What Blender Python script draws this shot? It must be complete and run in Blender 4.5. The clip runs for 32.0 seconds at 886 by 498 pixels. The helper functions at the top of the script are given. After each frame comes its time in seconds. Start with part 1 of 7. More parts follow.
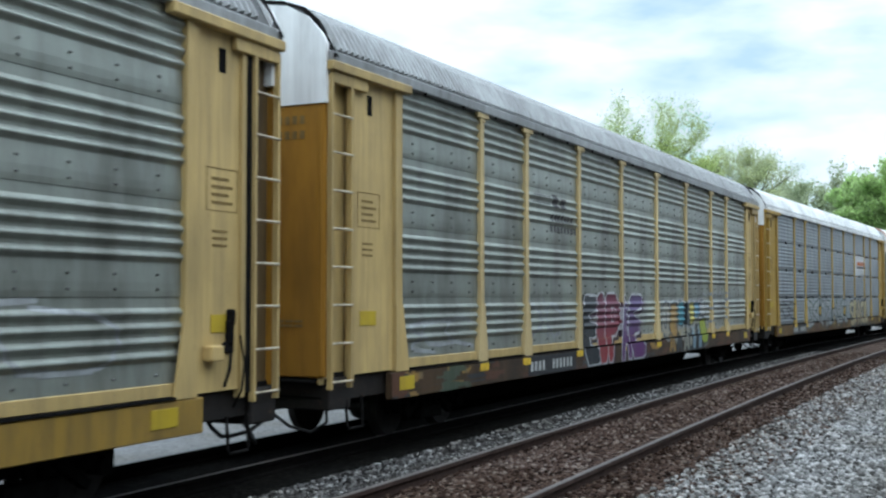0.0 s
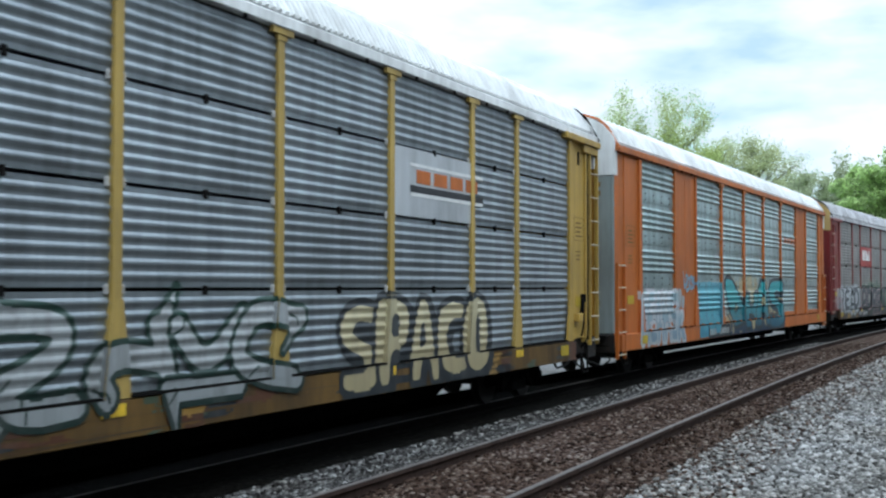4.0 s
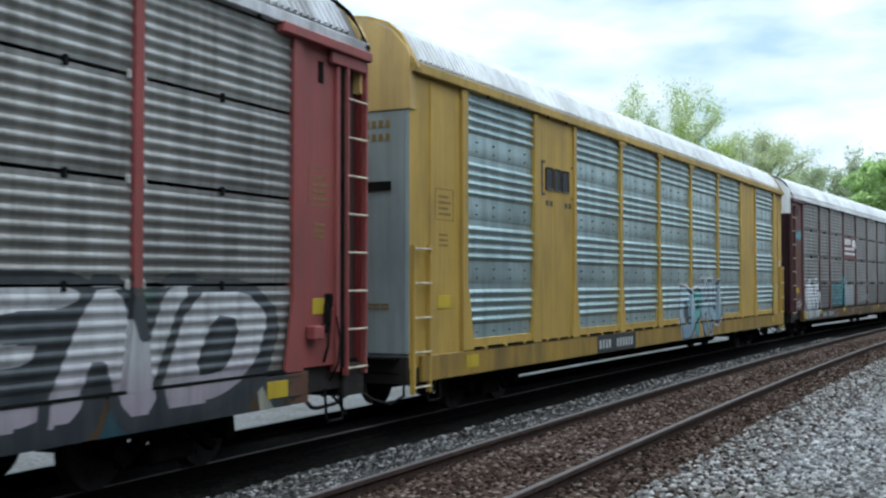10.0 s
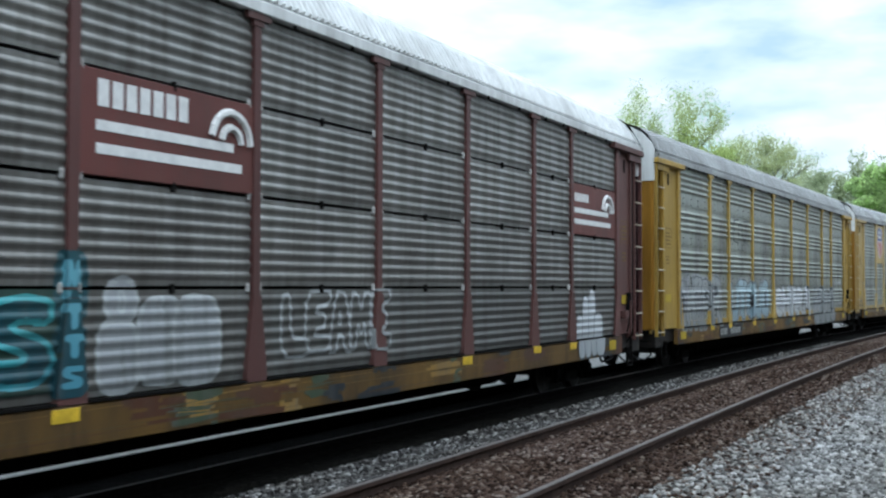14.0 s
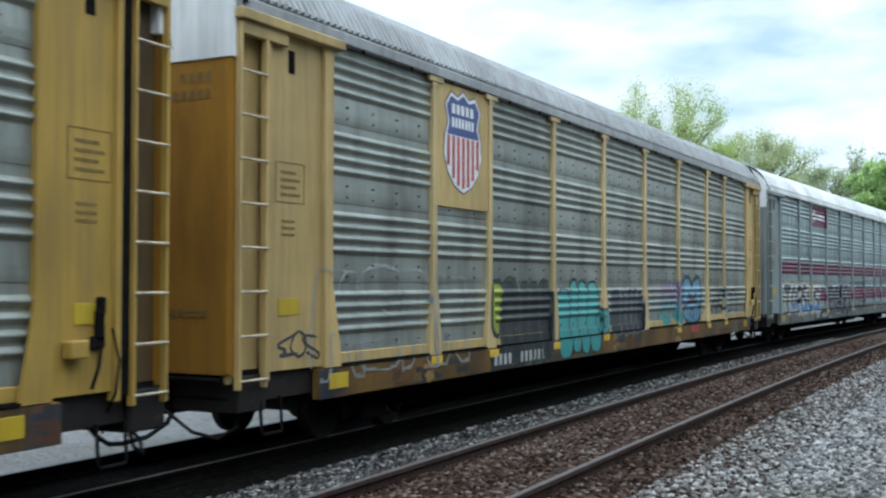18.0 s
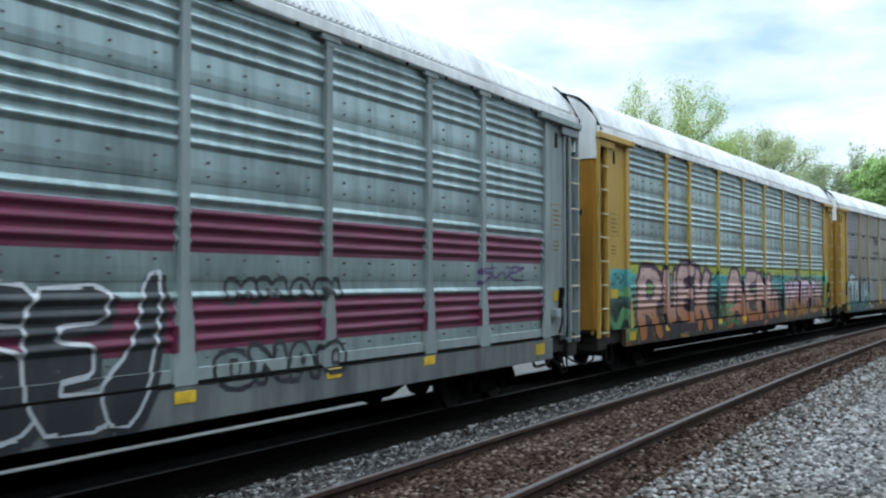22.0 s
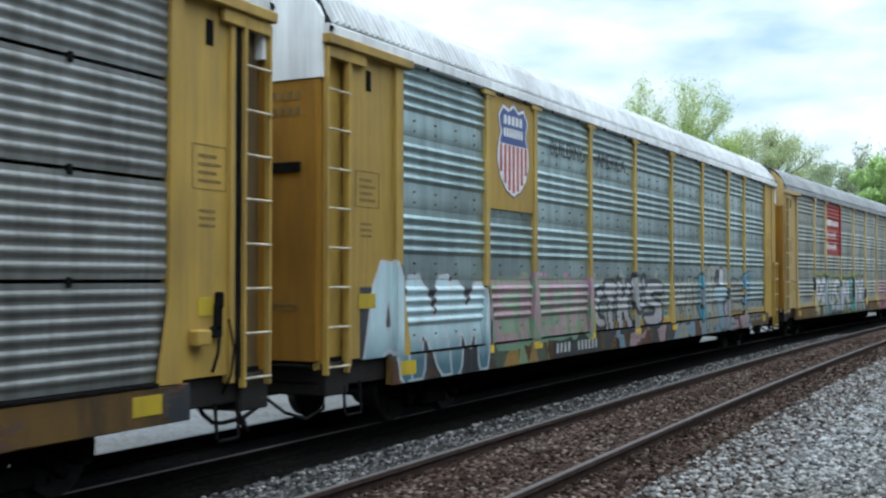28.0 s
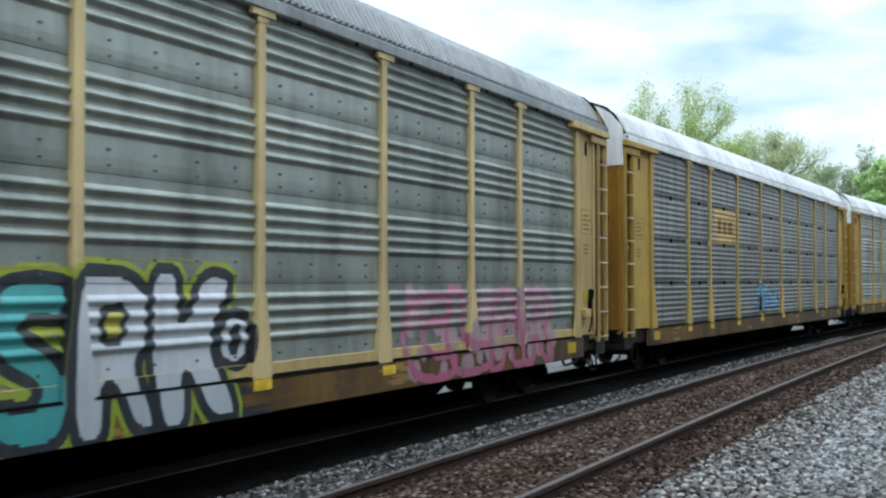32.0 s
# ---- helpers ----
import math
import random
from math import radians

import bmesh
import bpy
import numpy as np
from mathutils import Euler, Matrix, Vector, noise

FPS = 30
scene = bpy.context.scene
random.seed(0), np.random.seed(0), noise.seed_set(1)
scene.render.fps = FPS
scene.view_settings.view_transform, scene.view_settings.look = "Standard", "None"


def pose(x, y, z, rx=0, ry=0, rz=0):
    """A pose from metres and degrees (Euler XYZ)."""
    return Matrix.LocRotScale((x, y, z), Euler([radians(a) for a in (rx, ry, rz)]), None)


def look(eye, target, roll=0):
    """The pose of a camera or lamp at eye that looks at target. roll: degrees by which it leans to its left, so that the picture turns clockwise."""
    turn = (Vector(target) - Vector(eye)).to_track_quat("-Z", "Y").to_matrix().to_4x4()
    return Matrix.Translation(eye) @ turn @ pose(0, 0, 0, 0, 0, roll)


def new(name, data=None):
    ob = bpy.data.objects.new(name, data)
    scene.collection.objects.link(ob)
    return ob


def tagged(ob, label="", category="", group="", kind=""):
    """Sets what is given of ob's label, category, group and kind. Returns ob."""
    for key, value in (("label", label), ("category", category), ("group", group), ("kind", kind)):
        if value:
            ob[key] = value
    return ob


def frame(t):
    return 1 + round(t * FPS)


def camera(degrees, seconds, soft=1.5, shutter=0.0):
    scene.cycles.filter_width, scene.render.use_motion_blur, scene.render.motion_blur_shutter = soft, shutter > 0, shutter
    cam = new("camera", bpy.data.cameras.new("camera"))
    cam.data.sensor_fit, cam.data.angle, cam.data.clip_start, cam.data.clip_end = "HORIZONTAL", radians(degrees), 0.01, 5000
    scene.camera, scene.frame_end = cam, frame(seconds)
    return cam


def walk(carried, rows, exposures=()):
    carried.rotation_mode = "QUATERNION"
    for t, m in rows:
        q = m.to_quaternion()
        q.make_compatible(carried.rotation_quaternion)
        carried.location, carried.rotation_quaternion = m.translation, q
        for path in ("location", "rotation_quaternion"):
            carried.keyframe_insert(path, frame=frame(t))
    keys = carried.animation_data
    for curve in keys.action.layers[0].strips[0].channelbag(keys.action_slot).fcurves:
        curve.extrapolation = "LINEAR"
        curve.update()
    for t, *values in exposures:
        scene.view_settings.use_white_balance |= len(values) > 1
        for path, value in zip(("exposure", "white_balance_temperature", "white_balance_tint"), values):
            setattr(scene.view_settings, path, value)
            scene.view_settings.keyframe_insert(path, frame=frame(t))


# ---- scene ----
# A freight train of closed car-carrier wagons rolls past a bystander beside a double track.
# x runs along the track, y away from the bystander, z up from the rail tops of the far track.
EYE_Z = 2.06
cam = camera(42.8, 32.0, soft=2.35, shutter=0.12)
PATH = [
    (0.0, -63.428, 2.417, 0.019),
    (0.5, -63.325, 2.394, 0.047),
    (1.0, -63.395, 2.388, 0.086),
    (1.5, -63.386, 2.221, 0.180),
    (2.0, -63.220, 2.136, 0.148),
    (2.5, -63.220, 2.069, 0.154),
    (4.5, -63.261, 1.920, -0.035),
    (5.0, -63.251, 1.911, 0.072),
    (5.5, -63.131, 1.972, 0.066),
    (6.0, -63.161, 1.847, 0.224),
    (6.5, -63.087, 1.780, 0.171),
    (7.0, -62.990, 1.773, 0.135),
    (7.5, -62.795, 1.750, 0.059),
    (8.0, -62.812, 1.804, 0.117),
    (8.5, -62.745, 1.868, 0.192),
    (9.0, -62.709, 1.869, 0.057),
    (9.5, -62.751, 1.790, 0.030),
    (10.0, -62.706, 1.698, -0.007),
    (10.5, -62.632, 1.725, 0.052),
    (11.0, -62.640, 1.763, 0.184),
    (11.5, -62.625, 1.738, 0.034),
    (12.0, -62.540, 1.786, 0.019),
    (12.5, -62.465, 1.908, -0.070),
    (13.0, -62.500, 1.819, -0.000),
    (13.5, -62.546, 1.817, -0.044),
    (14.0, -62.550, 1.872, -0.079),
    (14.5, -62.508, 1.916, -0.053),
    (15.0, -62.446, 1.909, -0.204),
    (15.5, -62.392, 1.915, -0.035),
    (17.5, -62.580, 1.606, -0.075),
    (18.0, -62.606, 1.690, -0.068),
    (18.5, -62.632, 1.666, 0.140),
    (19.0, -62.621, 1.534, 0.090),
    (19.5, -62.625, 1.656, 0.073),
    (20.0, -62.590, 1.552, 0.006),
    (20.5, -62.618, 1.597, 0.044),
    (21.0, -62.571, 1.640, 0.121),
    (21.5, -62.629, 1.677, 0.112),
    (22.0, -62.567, 1.585, 0.090),
    (22.5, -62.520, 1.421, 0.013),
    (23.0, -62.590, 1.601, 0.097),
    (23.5, -62.525, 1.678, 0.190),
    (24.0, -62.575, 1.584, 0.046),
    (24.5, -62.569, 1.496, 0.038),
    (25.0, -62.523, 1.488, 0.089),
    (25.5, -62.453, 1.546, 0.123),
    (26.0, -62.413, 1.468, 0.045),
    (26.5, -62.454, 1.512, 0.038),
    (28.5, -62.315, 1.518, 0.010),
    (29.0, -62.375, 1.554, 0.055),
    (29.5, -62.337, 1.519, -0.013),
    (30.0, -62.306, 1.483, -0.012),
    (30.5, -62.286, 1.481, 0.047),
    (31.0, -62.163, 1.572, 0.066),
    (31.5, -62.124, 1.639, 0.020),
    (32.0, -62.167, 1.682, 0.112),
]

walk(cam, [(t, pose(0, 0, EYE_Z, 90 + p, r, a)) for t, a, p, r in PATH], exposures=[(0, -0.53, 5800, 9), (32, -0.53, 5800, 9)])

# ---------------------------------------------------------------- the line's plan
RADIUS, S0, FAR_Y = 620.0, 22.0, 9.45     # a wide curve that bends towards the bystander's side
NEAR_OFF, NEAR_Z = -4.75, 0.30             # the near track's centre and rail top
PITCH = 28.6                              # coupling to coupling
SPEED_ROWS = [(0, 12.58), (2.5, -15.71), (5, -43.92), (7.5, -72.04), (10, -100.05), (12.5, -128.11), (15, -156.25), (17.5, -184.37),
              (20, -212.35), (22.5, -240.47), (25, -268.68), (27.5, -296.97), (30, -325.33), (32, -348.06)]


def on_track(s, off=0.0, z=0.0):
    """The pose on the far track's arc at s metres, off metres further from the bystander."""
    a = (s - S0) / RADIUS
    return pose(S0 + (RADIUS + off) * math.sin(a), FAR_Y - RADIUS + (RADIUS + off) * math.cos(a), z, 0, 0, -math.degrees(a))


def travel(t):
    """Where the lead end of the first whole wagon is at t seconds."""
    for (t0, a), (t1, b) in zip(SPEED_ROWS, SPEED_ROWS[1:]):
        if t <= t1:
            break
    return a + (b - a) * (t - t0) / (t1 - t0)


# ---------------------------------------------------------------- daylight
world = bpy.data.worlds.new("overcast_sky")
scene.world = world
world.use_nodes = True
wn, wl = world.node_tree.nodes, world.node_tree.links
wn.clear()
w_out, w_bg, w_sky = wn.new("ShaderNodeOutputWorld"), wn.new("ShaderNodeBackground"), wn.new("ShaderNodeTexSky")
w_sky.sky_type, w_sky.sun_disc = "NISHITA", False
w_sky.sun_elevation, w_sky.sun_rotation = radians(48), radians(200)
w_gain = wn.new("ShaderNodeVectorMath")
w_gain.operation = "SCALE"
w_gain.inputs["Scale"].default_value = 0.3
w_tc, w_map = wn.new("ShaderNodeTexCoord"), wn.new("ShaderNodeMapping")
w_map.inputs["Scale"].default_value = (1.0, 1.0, 3.2)
w_map.inputs["Location"].default_value = (0.35, 0.2, 0.1)
w_noise, w_ramp, w_mix = wn.new("ShaderNodeTexNoise"), wn.new("ShaderNodeValToRGB"), wn.new("ShaderNodeMix")
w_noise.inputs["Scale"].default_value, w_noise.inputs["Detail"].default_value = 5.5, 5.0
w_noise.inputs["Roughness"].default_value = 0.5
w_ramp.color_ramp.elements[0].position, w_ramp.color_ramp.elements[1].position = 0.35, 0.61
w_mix.data_type = "RGBA"
w_cloud = (11.5, 11.9, 12.2, 1)
w_mix.inputs[7].default_value = w_cloud
wl.new(w_tc.outputs["Generated"], w_map.inputs["Vector"])
wl.new(w_map.outputs["Vector"], w_noise.inputs["Vector"])
wl.new(w_noise.outputs["Fac"], w_ramp.inputs["Fac"])
wl.new(w_ramp.outputs["Color"], w_mix.inputs[0])
wl.new(w_sky.outputs["Color"], w_gain.inputs[0])
w_add = wn.new("ShaderNodeVectorMath")
w_add.operation = "ADD"
w_add.inputs[1].default_value = (5.0, 6.5, 6.95)
wl.new(w_gain.outputs["Vector"], w_add.inputs[0])
wl.new(w_add.outputs["Vector"], w_mix.inputs[6])
w_sep, w_up = wn.new("ShaderNodeSeparateXYZ"), wn.new("ShaderNodeMapRange")
w_up.inputs["From Min"].default_value, w_up.inputs["From Max"].default_value = 0.28, 0.95
w_up.inputs["To Min"].default_value, w_up.inputs["To Max"].default_value = 1.55, 4.6
wl.new(w_tc.outputs["Generated"], w_sep.inputs["Vector"])
wl.new(w_sep.outputs["Z"], w_up.inputs["Value"])
w_dome = wn.new("ShaderNodeVectorMath")
w_dome.operation = "SCALE"
wl.new(w_mix.outputs[2], w_dome.inputs[0])
wl.new(w_up.outputs["Result"], w_dome.inputs["Scale"])
wl.new(w_dome.outputs["Vector"], w_bg.inputs["Color"])
w_bg.inputs["Strength"].default_value = 0.10
wl.new(w_bg.outputs["Background"], w_out.inputs["Surface"])

sun = new("sun", bpy.data.lights.new("sun", "SUN"))
sun.data.energy, sun.data.angle, sun.data.color = 0.9, radians(25), (1.0, 0.97, 0.92)
sun.matrix_world = look((-20, -30, 55), (0, 0, 0))


# ---------------------------------------------------------------- materials
def node_material(name):
    m = bpy.data.materials.new(name)
    m.use_nodes = True
    return m, m.node_tree.nodes, m.node_tree.links, m.node_tree.nodes["Principled BSDF"]


def ramp_node(n, stops):
    r = n.new("ShaderNodeValToRGB")
    els = r.color_ramp.elements
    while len(els) < len(stops):
        els.new(0.5)
    for e, (p, c) in zip(els, stops):
        e.position, e.color = p, (*c, 1)
    return r


def noise_node(n, l, scale, stretch=(1, 1, 1), detail=4.0, rough=0.55):
    tc, mp, no = n.new("ShaderNodeTexCoord"), n.new("ShaderNodeMapping"), n.new("ShaderNodeTexNoise")
    mp.inputs["Scale"].default_value = stretch
    no.inputs["Scale"].default_value, no.inputs["Detail"].default_value, no.inputs["Roughness"].default_value = scale, detail, rough
    l.new(tc.outputs["Object"], mp.inputs["Vector"])
    l.new(mp.outputs["Vector"], no.inputs["Vector"])
    return no


def mix_node(n, l, fac, a, b, mode="MIX"):
    m = n.new("ShaderNodeMix")
    m.data_type, m.blend_type = "RGBA", mode
    for sock, v in ((0, fac), (6, a), (7, b)):
        if isinstance(v, (int, float)):
            m.inputs[sock].default_value = v
        elif isinstance(v, tuple):
            m.inputs[sock].default_value = (*v, 1)
        else:
            l.new(v, m.inputs[sock])
    return m.outputs[2]


def shade(c, k):
    return tuple(min(1, v * k) for v in c)


def paint(name, colour, dirt=(0.09, 0.075, 0.06), wear=0.5, rough=0.5, metal=0.0, rust=0.25, streak=6.0, blot=0.25, gloss=0.3):
    """Weathered sheet metal or paint: cloudy fading, rain streaks, grime and specks of rust."""
    m, n, l, b = node_material(name)
    big = noise_node(n, l, 0.55, detail=3)
    fade = ramp_node(n, [(0.3, shade(colour, 0.78)), (0.55, colour), (0.8, shade(colour, 1.15))])
    l.new(big.outputs["Fac"], fade.inputs["Fac"])
    run = noise_node(n, l, 1.0, (streak, streak, 0.35), detail=5, rough=0.65)
    rr = ramp_node(n, [(0.42, (0, 0, 0)), (0.75, (wear, wear, wear))])
    l.new(run.outputs["Fac"], rr.inputs["Fac"])
    soot = noise_node(n, l, 1.0, (1.7, 1.7, 0.55), detail=6, rough=0.62)
    sr = ramp_node(n, [(0.46, (0, 0, 0)), (0.68, (blot, blot, blot))])
    l.new(soot.outputs["Fac"], sr.inputs["Fac"])
    c0 = mix_node(n, l, sr.outputs["Color"], fade.outputs["Color"], shade(dirt, 0.6))
    c1 = mix_node(n, l, rr.outputs["Color"], c0, dirt)
    fine = noise_node(n, l, 14.0, detail=6, rough=0.7)
    fr = ramp_node(n, [(0.58, (0, 0, 0)), (0.74, (rust, rust, rust))])
    l.new(fine.outputs["Fac"], fr.inputs["Fac"])
    c2 = mix_node(n, l, fr.outputs["Color"], c1, (0.16, 0.075, 0.04))
    info = n.new("ShaderNodeObjectInfo")
    tone = n.new("ShaderNodeMapRange")
    tone.inputs["To Min"].default_value, tone.inputs["To Max"].default_value = 0.86, 1.08
    l.new(info.outputs["Random"], tone.inputs["Value"])
    c3 = n.new("ShaderNodeVectorMath")
    c3.operation = "SCALE"
    l.new(c2, c3.inputs[0])
    l.new(tone.outputs["Result"], c3.inputs["Scale"])
    l.new(c3.outputs["Vector"], b.inputs["Base Color"])
    ro = n.new("ShaderNodeMapRange")
    ro.inputs["To Min"].default_value, ro.inputs["To Max"].default_value = rough - 0.1, rough + 0.18
    l.new(run.outputs["Fac"], ro.inputs["Value"])
    l.new(ro.outputs["Result"], b.inputs["Roughness"])
    b.inputs["Metallic"].default_value, b.inputs["Specular IOR Level"].default_value = metal, gloss
    bump = n.new("ShaderNodeBump")
    bump.inputs["Strength"].default_value, bump.inputs["Distance"].default_value = 0.25, 0.01
    l.new(fine.outputs["Fac"], bump.inputs["Height"])
    l.new(bump.outputs["Normal"], b.inputs["Normal"])
    return m


def plain(name, colour, rough=0.6, metal=0.0, var=0.2, scale=9.0):
    m, n, l, b = node_material(name)
    no = noise_node(n, l, scale, detail=5)
    r = ramp_node(n, [(0.3, shade(colour, 1 - var)), (0.7, shade(colour, 1 + var))])
    l.new(no.outputs["Fac"], r.inputs["Fac"])
    l.new(r.outputs["Color"], b.inputs["Base Color"])
    b.inputs["Roughness"].default_value, b.inputs["Metallic"].default_value = rough, metal
    b.inputs["Specular IOR Level"].default_value = 0.5 if rough < 0.7 else 0.12 if rough < 0.8 else 0.01
    return m


def stony(name, stops, scale, bump_scale, bump=0.6, per_piece=0.0):
    """Crushed stone: coloured by cells, with a rough surface."""
    m, n, l, b = node_material(name)
    tc, vo = n.new("ShaderNodeTexCoord"), n.new("ShaderNodeTexVoronoi")
    vo.inputs["Scale"].default_value = scale
    l.new(tc.outputs["Object"], vo.inputs["Vector"])
    sep = n.new("ShaderNodeSeparateColor")
    l.new(vo.outputs["Color"], sep.inputs["Color"])
    r = ramp_node(n, stops)
    if per_piece:
        geo = n.new("ShaderNodeNewGeometry")
        l.new(geo.outputs["Random Per Island"], r.inputs["Fac"])
    else:
        l.new(sep.outputs["Red"], r.inputs["Fac"])
    big = noise_node(n, l, 0.7, detail=5)
    br = ramp_node(n, [(0.3, (0.72, 0.68, 0.62)), (0.7, (1, 1, 1))])
    l.new(big.outputs["Fac"], br.inputs["Fac"])
    l.new(mix_node(n, l, 1.0, r.outputs["Color"], br.outputs["Color"], "MULTIPLY"), b.inputs["Base Color"])
    b.inputs["Roughness"].default_value, b.inputs["Specular IOR Level"].default_value = 0.95, 0.02
    bp = n.new("ShaderNodeBump")
    bp.inputs["Strength"].default_value, bp.inputs["Distance"].default_value = bump, 0.03
    if per_piece:
        fine = noise_node(n, l, 60, detail=4)
        l.new(fine.outputs["Fac"], bp.inputs["Height"])
    else:
        l.new(vo.outputs["Distance"], bp.inputs["Height"])
    l.new(bp.outputs["Normal"], b.inputs["Normal"])
    return m


M_GREY_STONE = [(0.0, (0.038, 0.036, 0.034)), (0.35, (0.13, 0.128, 0.123)), (0.7, (0.24, 0.237, 0.229)), (1.0, (0.47, 0.465, 0.45))]
M_BROWN_STONE = [(0.0, (0.011, 0.007, 0.006)), (0.5, (0.042, 0.027, 0.021)), (0.85, (0.095, 0.066, 0.052)), (1.0, (0.23, 0.195, 0.17))]
M_MIX_STONE = [(0.0, (0.015, 0.014, 0.013)), (0.5, (0.055, 0.052, 0.05)), (0.85, (0.13, 0.125, 0.12)), (1.0, (0.34, 0.335, 0.33))]
mat_gravel = stony("grey_gravel", M_GREY_STONE, 26, 26)
mat_gravel_stones = stony("grey_stones", M_GREY_STONE, 26, 60, 0.3, per_piece=1)
mat_brown = stony("brown_ballast", M_BROWN_STONE, 24, 24)
mat_brown_stones = stony("brown_stones", M_BROWN_STONE, 26, 60, 0.3, per_piece=1)
mat_ballast = stony("track_ballast", M_MIX_STONE, 24, 24)
mat_ballast_stones = stony("ballast_stones", [(0.0, (0.013, 0.012, 0.012)), (0.5, (0.048, 0.046, 0.045)), (0.85, (0.13, 0.128, 0.125)), (1.0, (0.36, 0.36, 0.35))], 26, 60, 0.3, per_piece=1)
# Near-black: oil plus the train's shade put into the colour.
mat_shaded_bed = stony("shaded_oily_ballast", [(0, (0.002, 0.002, 0.002)), (0.7, (0.006, 0.006, 0.005)), (1, (0.016, 0.015, 0.013))], 24, 24)
mat_pale = stony("pale_gravel", [(0, (0.15, 0.15, 0.148)), (1, (0.26, 0.26, 0.257))], 20, 20)
mat_rail = plain("rusty_rail", (0.045, 0.029, 0.023), 0.75, 0.1, 0.35)
# Far rails and ties: oily black with the train's shade painted in.
mat_rail_far = plain("shaded_oily_rail", (0.006, 0.0055, 0.005), 0.85, 0.0, 0.35)
mat_railtop = plain("worn_rail_head", (0.062, 0.050, 0.044), 0.65, 0.2, 0.3)
mat_tie = plain("creosoted_tie", (0.035, 0.028, 0.023), 0.9, 0, 0.4)
mat_grass = plain("grass", (0.06, 0.11, 0.03), 0.95, 0, 0.5, 2.0)
mat_bank = plain("screen_bank_grey", (0.065, 0.065, 0.058), 0.95, 0, 0.5, 2.0)
mat_dark = plain("oily_steel", (0.010, 0.0095, 0.009), 0.8, 0.0, 0.4)
mat_wheel = plain("wheel_steel", (0.03, 0.026, 0.024), 0.6, 0.5, 0.3)
mat_hose = plain("black_rubber", (0.015, 0.015, 0.015), 0.7)
mat_bright = plain("worn_rung", (0.46, 0.40, 0.29), 0.5, 0.3, 0.4)


# ---------------------------------------------------------------- mesh helpers
CACHE = {}


def link_mesh(key, bm_or_geo):
    """A mesh data block with one material slot, kept under its key for alike pieces."""
    me = bpy.data.meshes.new(str(key) if isinstance(key, str) else key[0])
    if isinstance(bm_or_geo, tuple):
        me.from_pydata(*bm_or_geo)
    else:
        bm_or_geo.to_mesh(me)
        bm_or_geo.free()
    me.materials.append(None)
    me.update()
    CACHE[key] = me
    return me


def cached(key, build, *args):
    return CACHE[key] if key in CACHE else link_mesh(key, build(*args))


def put(name, me, mat, parent=None, m=None, label=""):
    """One object on a shared mesh, with its own material."""
    ob = new(name, me)
    if parent:
        ob.parent = parent
    if m is not None:
        ob.matrix_basis = m
    ob.material_slots[0].link = "OBJECT"
    ob.material_slots[0].material = mat
    return tagged(ob, label) if label else ob


def boxes(items, bevel=0.0):
    bm = bmesh.new()
    for x0, x1, y0, y1, z0, z1 in items:
        bmesh.ops.create_cube(bm, size=1, matrix=Matrix.Translation(((x0 + x1) / 2, (y0 + y1) / 2, (z0 + z1) / 2))
                              @ Matrix.Diagonal((x1 - x0, y1 - y0, z1 - z0, 1)))
    if bevel:
        bmesh.ops.bevel(bm, geom=list(bm.edges), offset=bevel, segments=1, affect="EDGES")
    return bm


def rod(bm, a, b, r, n=8):
    a, b = Vector(a), Vector(b)
    q = (b - a).to_track_quat("Z", "Y").to_matrix().to_4x4()
    bmesh.ops.create_cone(bm, segments=n, radius1=r, radius2=r, depth=(b - a).length, cap_ends=True,
                          matrix=Matrix.Translation((a + b) / 2) @ q)


def rods(items, n=8):
    bm = bmesh.new()
    for a, b, r in items:
        rod(bm, a, b, r, n)
    return bm


def tube(points, r, n=8):
    """A bent round bar or hose through the points."""
    pts = [Vector(p) for p in points]
    verts, faces = [], []
    for i, p in enumerate(pts):
        d = (pts[min(i + 1, len(pts) - 1)] - pts[max(i - 1, 0)]).normalized()
        q = d.to_track_quat("Z", "Y")
        for k in range(n):
            a = 2 * math.pi * k / n
            verts.append(tuple(p + q @ Vector((r * math.cos(a), r * math.sin(a), 0))))
    for i in range(len(pts) - 1):
        for k in range(n):
            j = (k + 1) % n
            faces.append((i * n + k, i * n + j, (i + 1) * n + j, (i + 1) * n + k))
    faces += [tuple(range(n))[::-1], tuple((len(pts) - 1) * n + k for k in range(n))]
    return verts, [], faces


def sweep_x(loop, x0, x1, closed=True):
    """A profile of (y, z) run straight along x, capped."""
    n = len(loop)
    verts = [(x0, y, z) for y, z in loop] + [(x1, y, z) for y, z in loop]
    faces = [(i, (i + 1) % n, n + (i + 1) % n, n + i) for i in range(n if closed else n - 1)]
    if closed:
        faces += [tuple(range(n))[::-1], tuple(range(n, 2 * n))]
    return verts, [], faces


def sweep_track(loop, s0, s1, step, off, closed=True):
    """A profile of (offset, z) run along the track's arc."""
    n = len(loop)
    count = max(2, int((s1 - s0) / step) + 1)
    verts, faces = [], []
    for i in range(count):
        s = s0 + (s1 - s0) * i / (count - 1)
        for o, z in loop:
            verts.append(tuple(on_track(s, off + o, z).translation))
    for i in range(count - 1):
        for k in range(n if closed else n - 1):
            j = (k + 1) % n
            faces.append((i * n + k, (i + 1) * n + k, (i + 1) * n + j, i * n + j))
    return verts, [], faces


